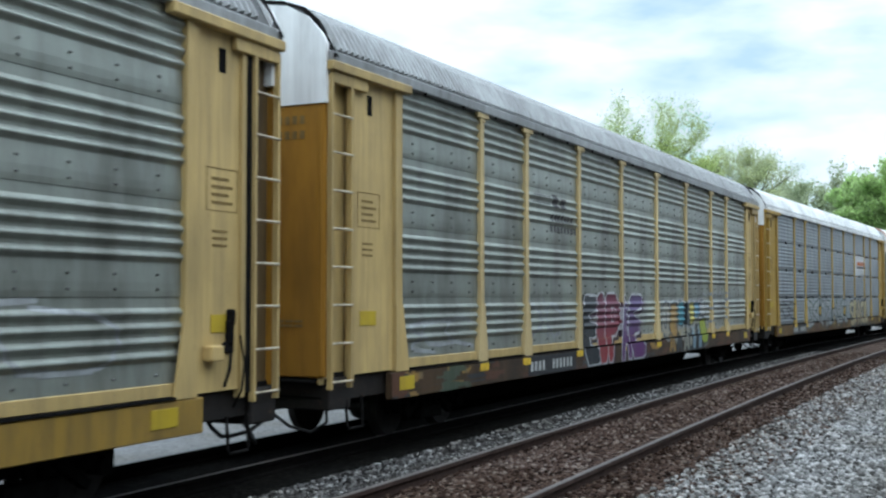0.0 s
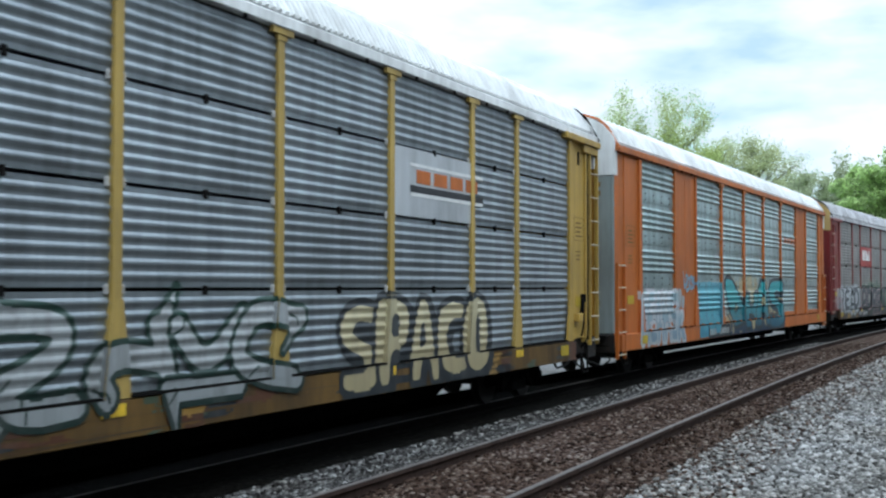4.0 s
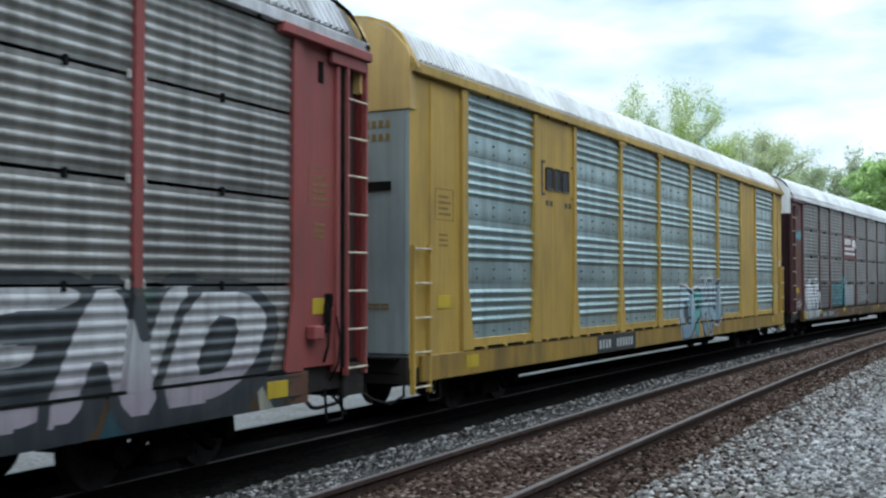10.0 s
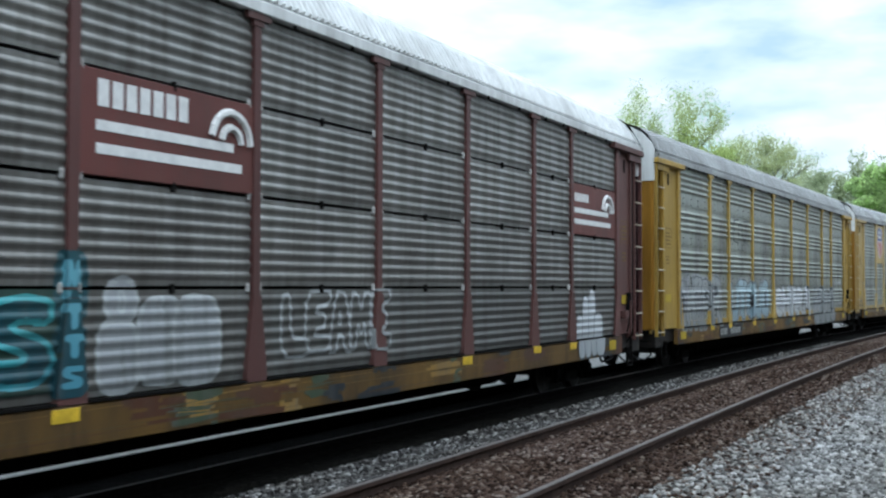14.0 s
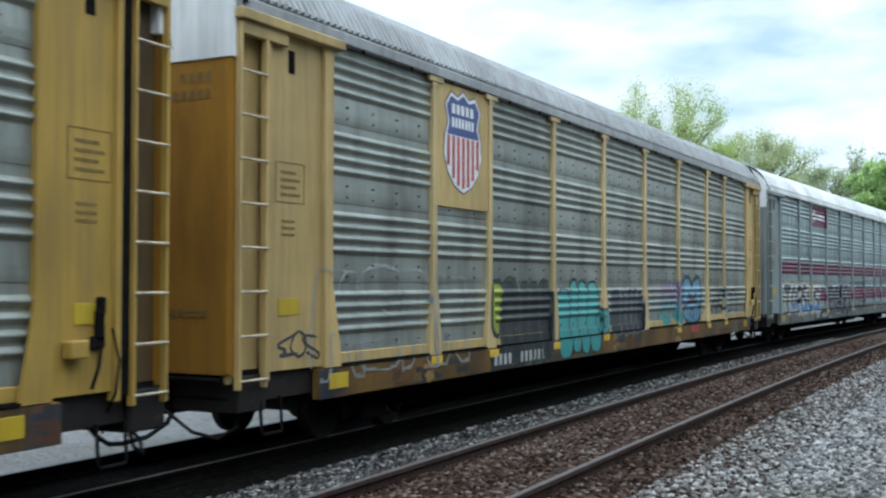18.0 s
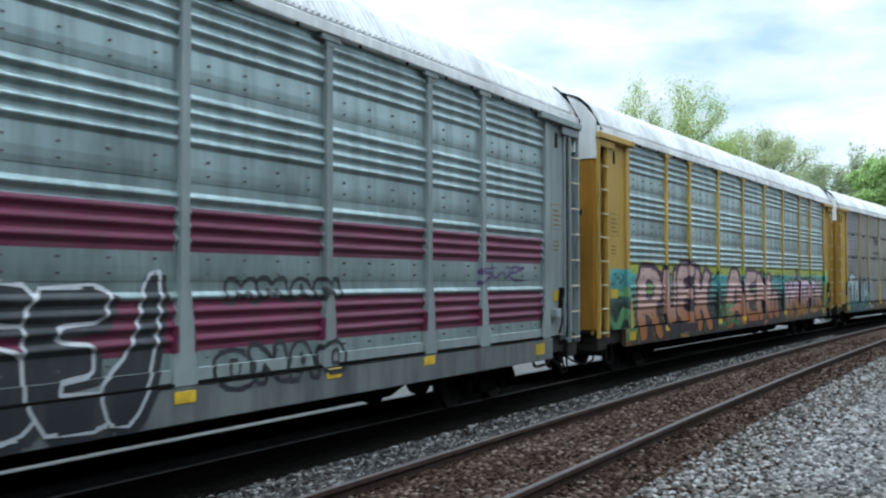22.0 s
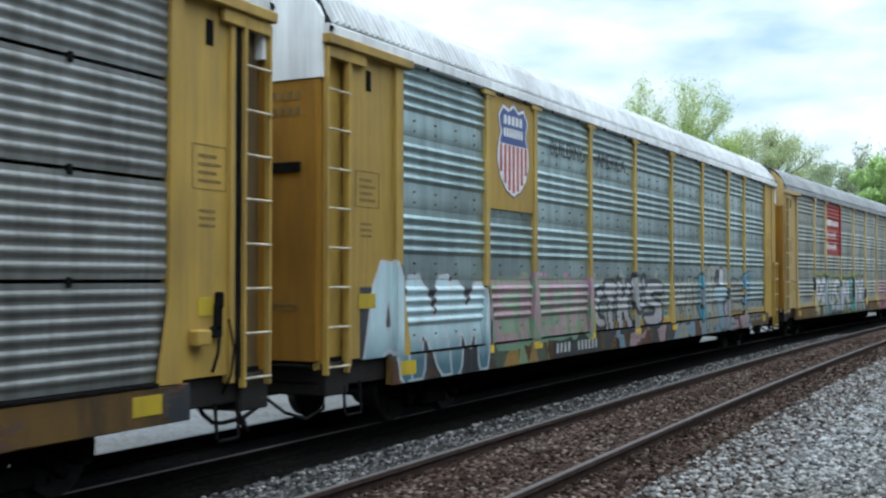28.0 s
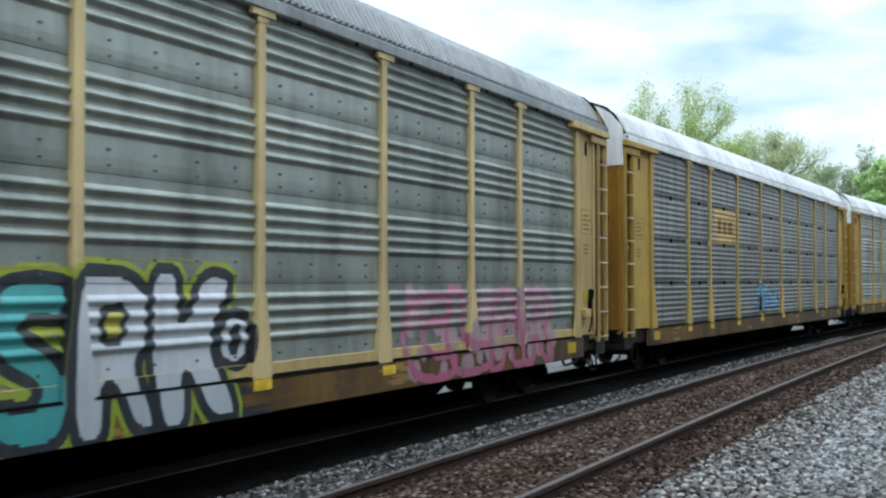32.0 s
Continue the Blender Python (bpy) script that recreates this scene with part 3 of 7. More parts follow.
                put("corner_patch", cached(("corner_patch", s, a), boxes, [tuple(sorted((-s * a, -s * (a + 0.44)))) + (-HALF_W - 0.020, -HALF_W - 0.008, 0.70, 0.90)], 0.003), mat_placard, root, e0, "worn yellow patch on the sill")
            is_flat = (s if not side else -s) in flat_ends
            span = tuple(sorted((-s * (0.0 if is_flat else 0.60), -s * (1.62 + shift))))
            put("end_plate", cached(("end_plate", s, is_flat, shift), boxes, [span + (FACE_Y - 0.02, FACE_Y + 0.03, Z_DECK - (0.2 if is_flat else 0.0), Z_TOP)], 0.006), body, root, e)
            put("corner_post", cached(("corner_post", s), corner_post_mesh, s), body, root, e0)
            if is_flat:
                put("edge_post", cached(("edge_post", s), boxes, [tuple(sorted((-s * 0.60, -s * 0.66))) + (FACE_Y - 0.045, FACE_Y, Z_DECK - 0.2, Z_TOP)], 0.008), body, root, e)
                make_ladder(root, e @ pose(-s * 0.28, FACE_Y - 0.05, 0), body, 0.42, 2.62, 0.51)
            else:
                if (s if not side else -s) == 1:
                    # Solid dark strip stands in for a shadowed gap.
                    put("door_gap", cached(("door_gap", s), boxes, [tuple(sorted((-s * 0.53, -s * 0.70))) + (-HALF_W + 0.02, FACE_Y + 0.03, Z_DECK - 0.05, Z_TOP - 0.12)], 0.008), mat_dark, root, e, "dark strip standing for the shaded gap by the end door's track")
                wide = 0.11 if (s if not side else -s) == 1 else 0.0
                put("end_post", cached(("end_post", s, wide), boxes, [tuple(sorted((-s * (0.57 + wide), -s * (0.66 + wide)))) + (-HALF_W + 0.01, FACE_Y + 0.05, Z_DECK - 0.1, Z_TOP)], 0.01), body, root, e)
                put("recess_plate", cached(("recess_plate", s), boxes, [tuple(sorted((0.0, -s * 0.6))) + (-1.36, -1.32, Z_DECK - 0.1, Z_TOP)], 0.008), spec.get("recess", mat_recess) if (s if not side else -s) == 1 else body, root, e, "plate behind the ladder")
                put("head_bracket", cached(("head_bracket", s), boxes, [tuple(sorted((0.02 * s, -s * 2.15))) + (-HALF_W - 0.08, -HALF_W + 0.06, Z_TOP - 0.10, Z_TOP + 0.03)], 0.014), body, root, e)
                put("bracket_plate", cached(("bracket_plate", s), boxes, [tuple(sorted((-0.05 * s, -s * 0.95))) + (-HALF_W - 0.03, -HALF_W + 0.05, Z_TOP - 0.26, Z_TOP - 0.10)], 0.01), body, root, e)
                make_ladder(root, e @ pose(-s * 0.29, -HALF_W + 0.02, 0), body)
                put("lifting_slot", cached(("lifting_slot", s), boxes, [tuple(sorted((-s * 1.05, -s * 1.18))) + (FACE_Y - 0.026, FACE_Y, Z_TOP - 0.55, Z_TOP - 0.27)], 0.0), mat_dark, root, e)
            put("step", cached(("step", s), tube, [(-s * 0.95, -1.42, 0.7), (-s * 0.95, -1.45, 0.32), (-s * 0.93, -1.45, 0.28), (-s * 0.57, -1.45, 0.28), (-s * 0.55, -1.45, 0.32), (-s * 0.55, -1.42, 0.7)], 0.02), mat_dark, root, e)
            put("placard", cached(("placard", s), boxes, [tuple(sorted((-s * 0.86, -s * 1.30))) + (FACE_Y - 0.03, FACE_Y - 0.02, 1.66, 1.86)], 0.003), mat_placard, root, e, "small yellow placard")
            tagged(put("stencil", cached(("stencil", s), stencil_mesh, s), mat_stencil, root, e, "faded dark stencilled data box"), kind="stuff")
            if s == 1 and not side and not is_flat:
                put("brake_box", cached("brake_box", boxes, [(-1.45, -1.22, FACE_Y - 0.16, FACE_Y - 0.02, 1.35, 1.52)], 0.015), body, root, e)
                put("brake_housing", cached("brake_housing", boxes, [(-1.04, -0.94, FACE_Y - 0.10, FACE_Y - 0.02, 1.52, 1.80), (-1.02, -0.97, FACE_Y - 0.14, FACE_Y - 0.02, 1.74, 1.92), (-1.10, -0.90, FACE_Y - 0.07, FACE_Y - 0.02, 1.42, 1.55)], 0.02), mat_dark, root, e)
                put("brake_chain", cached("brake_chain", tube, [(-0.9, FACE_Y - 0.14, 1.62), (-0.78, FACE_Y - 0.12, 1.3), (-0.8, FACE_Y - 0.1, 1.0), (-0.72, -1.3, 0.7), (-0.5, -1.1, 0.55)], 0.013), mat_dark, root, e)
                put("brake_lever", cached("brake_lever", tube, [(-0.98, FACE_Y - 0.08, 1.5), (-1.04, FACE_Y - 0.10, 1.25), (-1.10, FACE_Y - 0.07, 1.05)], 0.02), mat_dark, root, e)
    for s in (-1, 1):
        flip = pose(s * (reach[s] - 0.02), 0, 0, 0, 0, 0 if s < 0 else 180)
        door = put("end_door", cached("end_door", end_door_mesh), spec.get("door", DOOR_OF.get(body, body)), root, flip)
        cap = put("end_cap", cached("end_cap", end_cap_mesh), spec.get("cap", mat_roof_white), root, flip, label="pale head over the end doors")
        put("lettering", lettering("FREIGHT CAR", 0.16), mat_stencil, cap, pose(-0.064, -0.1, 4.78) @ pose(0, 0, 0, 90, 0, -90))
        tagged(put("number_mark", cached("door_number", end_bars_mesh), spec.get("bars", mat_stencil), door, label="faded number as plain bars"), kind="stuff")
        for y in (-1.39, 0.0, 1.39):
            put("door_rib", cached("door_rib", boxes, [(-0.07, -0.04, -0.025, 0.025, 1.03, 4.58)], 0.006), spec.get("door", DOOR_OF.get(body, body)), door, pose(0, y, 0))
        if spec.get("slot", True):
            put("door_slot", cached("door_slot", boxes, [(-0.075, -0.04, -1.15, -0.62, 3.43, 3.56)], 0.01), mat_dark, door)
        put("roof_hoop", cached("roof_hoop", roof_hoop_mesh), mat_dark if spec.get("hoop") is None else spec["hoop"], root, pose(s * (reach[s] - 0.06), 0, 0, 0, 0, 0 if s < 0 else 180))
        put("coupler", cached(("coupler", s), boxes, [tuple(sorted((s * HALF_L, s * (PITCH / 2 - 0.12)))) + (-0.09, 0.09, 0.7, 0.9),
            tuple(sorted((s * (PITCH / 2 - 0.3), s * (PITCH / 2 - 0.02)))) + (-0.16, 0.16, 0.66, 0.94)], 0.03), mat_dark, root)
        x0, x1 = s * (HALF_L - 0.1), s * (PITCH / 2)
        put("air_hose", cached(("air_hose", s), tube, [(x0, -0.45, 0.66), (x0 + (x1 - x0) * 0.25, -0.46, 0.42), (x0 + (x1 - x0) * 0.6, -0.4, 0.28), (x1 - s * 0.01, -0.32, 0.24)], 0.028), mat_hose, root)
        # Full-width near-black box closes the gap under the end doors.
        put("end_sill", cached(("end_sill", s), boxes, [tuple(sorted((s * (HALF_L - 0.5), s * (HALF_L + 0.05)))) + (-1.44, 1.44, 0.56, 0.985)], 0.02), mat_end_sill, root, None, "near-black end sill")
        put("crossover_step", cached(("crossover_step", s), boxes, [tuple(sorted((s * (HALF_L - 0.02), s * (HALF_L + 0.24)))) + (-1.3, 1.3, 0.93, 0.97)], 0.008), mat_dark, root)
        put("cushion_box", cached(("cushion_box", s), boxes, [tuple(sorted((s * (HALF_L - 0.7), s * (HALF_L + 0.08)))) + (-0.5, 0.5, 0.52, 0.92)], 0.03), mat_dark, root)
        put("brake_hose", cached(("brake_hose", s), tube, [(s * (HALF_L - 0.25), -1.2, 0.62), (s * (HALF_L - 0.2), -1.24, 0.38), (s * (HALF_L + 0.05), -1.15, 0.27), (s * (HALF_L + 0.25), -0.95, 0.36), (s * (HALF_L + 0.35), -0.6, 0.62)], 0.022), mat_hose, root)
        put("uncoupling_lever", cached(("uncoupling_lever", s), tube, [(s * (HALF_L + 0.02), -1.4, 0.78), (s * (HALF_L + 0.04), -1.3, 0.72), (s * (HALF_L + 0.12), -0.5, 0.74), (s * (HALF_L + 0.25), -0.1, 0.9)], 0.014), mat_dark, root)
        make_truck(root, s * 10.06)
    number = spec.get("number_at")
    if number:
        a = number - U0
        put("number_plate_patch", cached("number_patch", boxes, [(0, 2.5, -HALF_W - 0.016, -HALF_W - 0.009, 0.60, 0.955)], 0.002), mat_black, root, pose(a, 0, 0), "black painted patch on the sill")
        tagged(put("number_mark", cached("number_mark", sill_bars_mesh), mat_number, root, pose(a, 0, 0), "white number as plain bars"), kind="stuff")
    return root


def underframe_mesh(low):
    """A deep centre sill that rises over the trucks."""
    side = [(-HALF_L, 0.98), (HALF_L, 0.98), (HALF_L, 0.5), (8.9, 0.5), (7.9, low), (-7.9, low), (-8.9, 0.5), (-HALF_L, 0.5)]
    n = len(side)
    verts = [(x, -0.34, z) for x, z in side] + [(x, 0.34, z) for x, z in side]
    faces = [tuple(range(n)), tuple(range(2 * n - 1, n - 1, -1))] + [(i, n + i, n + (i + 1) % n, (i + 1) % n) for i in range(n)]
    return verts, [], faces


def corner_post_mesh(s):
    """A deep channel beside the sheets, spread at its foot."""
    a, b = sorted((-s * 1.62, -s * 1.82))
    bm = boxes([(a, b, -HALF_W - 0.005, FACE_Y + 0.05, Z_DECK - 0.02, Z_TOP)], 0.01)
    foot = bmesh.ops.create_cube(bm, size=1, matrix=Matrix.Translation(((a + b) / 2, -HALF_W, Z_DECK + 0.3)) @ Matrix.Diagonal((0.2, 0.03, 0.64, 1)))
    for v in foot["verts"]:
        if v.co.z < Z_DECK + 0.2:
            v.co.z = Z_DECK - 0.02
            v.co.x += -s * 0.20 if (v.co.x - (a + b) / 2) * -s > 0 else 0
        else:
            v.co.z = Z_DECK + 0.95
    return bm


def stencil_mesh(s):
    """A square outline with lines of plain bars."""
    a, b = sorted((-s * 0.8, -s * 1.4))
    y = FACE_Y - 0.024
    t = 0.012
    items = [(a, b, y, y + 0.006, 3.02, 3.02 + t), (a, b, y, y + 0.006, 3.5, 3.5 + t), (a, a + t, y, y + 0.006, 3.02, 3.5), (b - t, b, y, y + 0.006, 3.02, 3.5)]
    for k in range(4):
        items.append((a + 0.1, b - 0.1 - 0.08 * (k % 2), y, y + 0.006, 3.10 + k * 0.09, 3.135 + k * 0.09))
    for k in range(3):
        items.append((a + 0.12, b - 0.2, y, y + 0.006, 2.62 + k * 0.08, 2.65 + k * 0.08))
    return boxes(items)


def end_bars_mesh():
    items = [(-0.048, -0.039, -1.12 + i * 0.12, -1.05 + i * 0.12, 4.36, 4.47) for i in range(4)]
    items += [(-0.048, -0.039, -1.12 + i * 0.12, -1.05 + i * 0.12, 4.16, 4.27) for i in range(6)]
    items += [(-0.048, -0.039, -1.1 + i * 0.15, -0.98 + i * 0.15, 1.66 + 0.06 * k, 1.69 + 0.06 * k) for i in range(4) for k in range(2)]
    return boxes(items)


def sill_bars_mesh():
    y = -HALF_W - 0.016
    items = []
    for u0, count in ((0.12, 4), (1.2, 6)):
        for i in range(count):
            u = u0 + i * 0.19
            items.append((u, u + 0.10, y - 0.004, y, 0.68, 0.86))
    return boxes(items)


def lettering(text, size):
    key = ("lettering", text, size)
    if key not in CACHE:
        cu = bpy.data.curves.new("lettering", "FONT")
        cu.body, cu.size, cu.extrude, cu.align_x = text, size, 0.002, "CENTER"
        cu.resolution_u = 3
        ob = bpy.data.objects.new("lettering", cu)
        scene.collection.objects.link(ob)
        me = bpy.data.meshes.new_from_object(ob.evaluated_get(bpy.context.evaluated_depsgraph_get()))
        bpy.data.objects.remove(ob)
        bpy.data.curves.remove(cu)
        me.materials.clear()
        me.materials.append(None)
        CACHE[key] = me
    return CACHE[key]


# ---------------------------------------------------------------- sprayed pictures on the wagon sides
def skin(spec, z, depth):
    """The outer faces of a wagon's near side at height z: stretches from x0 to x1 at depth y."""
    style, plates = spec["style"], spec.get("plates", ())
    if z < Z_DECK - 0.02:
        inset = 0.3 if plates else SILL_IN
        return [(-HALF_L + inset, HALF_L - inset, -HALF_W - 0.01)]
    out = [(-HALF_L + 0.66, -HALF_L + 1.62, FACE_Y - 0.02), (-HALF_L + 1.62, -HALF_L + 1.82, -HALF_W - 0.016)]
    x = -RUN / 2
    foot = 0.068 if z > FOOT_TOP else foot_half(z)
    for i, w in enumerate(BAYS):
        a = x + (foot if i else 0.02)
        b = x + w - (foot if i < len(BAYS) - 1 else 0.02)
        out.append((a, b, FACE_Y - 0.03 if i in plates else FACE_Y - (0.04 if style == "banded" and z < Z_DECK + 0.15 else depth)))
        x += w
        if i < len(BAYS) - 1:
            out.append((x - foot, x + foot, -HALF_W - (0.014 if z < FOOT_TOP else 0.0)))
    out += [(HALF_L - 1.82, HALF_L - 1.62, -HALF_W - 0.016), (HALF_L - 1.62, HALF_L - 0.66, FACE_Y - 0.02)]
    return out


def cover(discs, z):
    """The stretches of u that round dabs of paint cover at height z."""
    h = discs[:, 2] ** 2 - (z - discs[:, 1]) ** 2
    sel = h > 0
    if not sel.any():
        return []
    r = np.sqrt(h[sel])
    c = discs[sel, 0]
    a, b = c - r, c + r
    order = np.argsort(a)
    out = []
    for i in order:
        if out and a[i] <= out[-1][1] + 0.004:
            out[-1][1] = max(out[-1][1], b[i])
        else:
            out.append([a[i], b[i]])
    return out


def decal(name, spec, root, shape, z0, z1, layer, mat, parent=None, label=""):
    """Paint that lies on the ribs, posts and sill; shape gives the covered stretches of u at a height."""
    prof = sheet_profile(spec["style"], Z_DECK + 0.02, Z_TOP, Z_TOP)[::-1]
    pz, pd = [p[1] for p in prof], [p[0] for p in prof]
    lines = [z for z in pz if z0 < z < z1] + [z for z in (Z_DECK - 0.02, Z_DECK, Z_DECK + 0.149, Z_DECK + 0.151, z0, z1) if z0 <= z <= z1]
    lines = sorted(set(lines))
    zs = [lines[0]]
    for z in lines[1:]:
        k = max(1, math.ceil((z - zs[-1]) / 0.035))
        zs += [zs[-1] + (z - zs[-1]) * (i + 1) / k for i in range(k)] if z - zs[-1] > 1e-4 else []
    seams = [Z_TOP - r * ROW_H for r in range(1, ROWS)] if spec["style"] == "seamed" else []
    verts, faces, index = [], [], {}
    lift = 0.003 + 0.0022 * layer
    for za, zb in zip(zs, zs[1:]):
        zm = (za + zb) / 2
        if any(abs(zm - q) < 0.02 for q in seams):
            continue
        ia, ib = shape(za + 1e-4), shape(zb - 1e-4)
        if len(ia) != len(ib):
            ia = ib = shape(zm)
        da, db = np.interp(za, pz, pd), np.interp(zb, pz, pd)
        fa, fb = skin(spec, zm, da), skin(spec, zm, db)
        for (a0, a1), (b0, b1) in zip(ia, ib):
            a0, a1, b0, b1 = a0 - U0, a1 - U0, b0 - U0, b1 - U0
            for k, ((s0, s1, ya), (_, _, yb)) in enumerate(zip(fa, fb)):
                if k and ya < fa[k - 1][2] - 0.02 and min(a0, b0) < s0 < max(a1, b1):
                    x = s0 - 0.003 - lift
                    base = len(verts)
                    verts += [(x, ya - lift, za), (x, fa[k - 1][2], za), (x, fb[k - 1][2], zb), (x, yb - lift, zb)]
                    faces.append((base, base + 1, base + 2, base + 3))
                if max(a1, b1) <= s0 or min(a0, b0) >= s1:
                    continue
                q = [(min(max(a0, s0), s1), ya - lift, za), (min(max(a1, s0), s1), ya - lift, za), (min(max(b1, s0), s1), yb - lift, zb), (min(max(b0, s0), s1), yb - lift, zb)]
                ids = []
                for v in q:
                    key = (round(v[0], 3), round(v[1], 4), round(v[2], 4))
                    if key not in index:
                        index[key] = len(verts)
                        verts.append(v)
                    if index[key] not in ids:
                        ids.append(index[key])
                if len(ids) > 2:
                    faces.append(tuple(ids))
    me = bpy.data.meshes.new(name)
    me.from_pydata(verts, [], faces)
    me.materials.append(None)
    return put(name, me, mat, parent or root, None, label)


GLYPHS = {  # abstract strokes in a unit cell, as (x, z) runs
    "arch": [[(0.12, 0), (0.12, 0.75), (0.3, 0.97), (0.62, 0.97), (0.85, 0.7), (0.85, 0)]],
    "cup": [[(0.15, 1), (0.12, 0.3), (0.35, 0.03), (0.65, 0.03), (0.88, 0.3), (0.85, 1)]],
    "bend": [[(0.85, 0.95), (0.3, 0.9), (0.15, 0.68), (0.45, 0.5), (0.82, 0.36), (0.75, 0.08), (0.15, 0.03)]],
    "fork": [[(0.15, 0), (0.18, 1)], [(0.82, 0.97), (0.25, 0.48), (0.88, 0.02)]],
    "loop": [[(0.18, 0), (0.15, 0.98), (0.65, 0.95), (0.85, 0.75), (0.6, 0.5), (0.2, 0.48)], [(0.5, 0.45), (0.9, 0)]],
    "comb": [[(0.85, 0.97), (0.15, 0.95), (0.15, 0.03), (0.88, 0.05)], [(0.2, 0.52), (0.7, 0.5)]],
    "peak": [[(0.05, 0), (0.42, 0.98), (0.6, 0.98), (0.95, 0)], [(0.25, 0.35), (0.75, 0.32)]],
    "ring": [[(0.5, 0.98), (0.15, 0.75), (0.12, 0.28), (0.5, 0.02), (0.86, 0.28), (0.85, 0.75), (0.5, 0.98)]],
    "wave": [[(0.05, 0.98), (0.25, 0.05), (0.48, 0.7), (0.7, 0.05), (0.95, 0.98)]],
    "pee": [[(0.15, 0), (0.15, 0.97), (0.7, 0.95), (0.88, 0.75), (0.7, 0.5), (0.2, 0.46)]],
    "dee": [[(0.15, 0.02), (0.15, 0.98), (0.6, 0.95), (0.9, 0.6), (0.8, 0.2), (0.5, 0.02), (0.15, 0.02)]],
    "ell": [[(0.15, 0.98), (0.15, 0.03), (0.85, 0.06)]],
    "eye": [[(0.5, 0.98), (0.5, 0.02)]],
    "enn": [[(0.15, 0), (0.15, 0.98), (0.5, 0.5), (0.85, 0.02), (0.85, 0.98)]],
    "hook": [[(0.1, 0.95), (0.9, 0.95)], [(0.5, 0.95), (0.52, 0.25), (0.3, 0.03), (0.05, 0.12)]],
}


def dabs(run, r, closed=False):
    """Round dabs along a smoothed run of points."""
    pts = np.array(run, float)
    for _ in range(2):                      # corner cutting
        if len(pts) > 2:
            q = [pts[0]]
            for a, b in zip(pts, pts[1:]):
                q += [a * 0.75 + b * 0.25, a * 0.25 + b * 0.75]
            pts = np.array(q + [pts[-1]])
    out = []
    for a, b in zip(pts, pts[1:]):
        n = max(1, int(np.hypot(*(b - a)) / (r * 0.3)))
        for i in range(n + 1):
            p = a + (b - a) * i / n
            out.append((p[0], p[1], r))
    return out


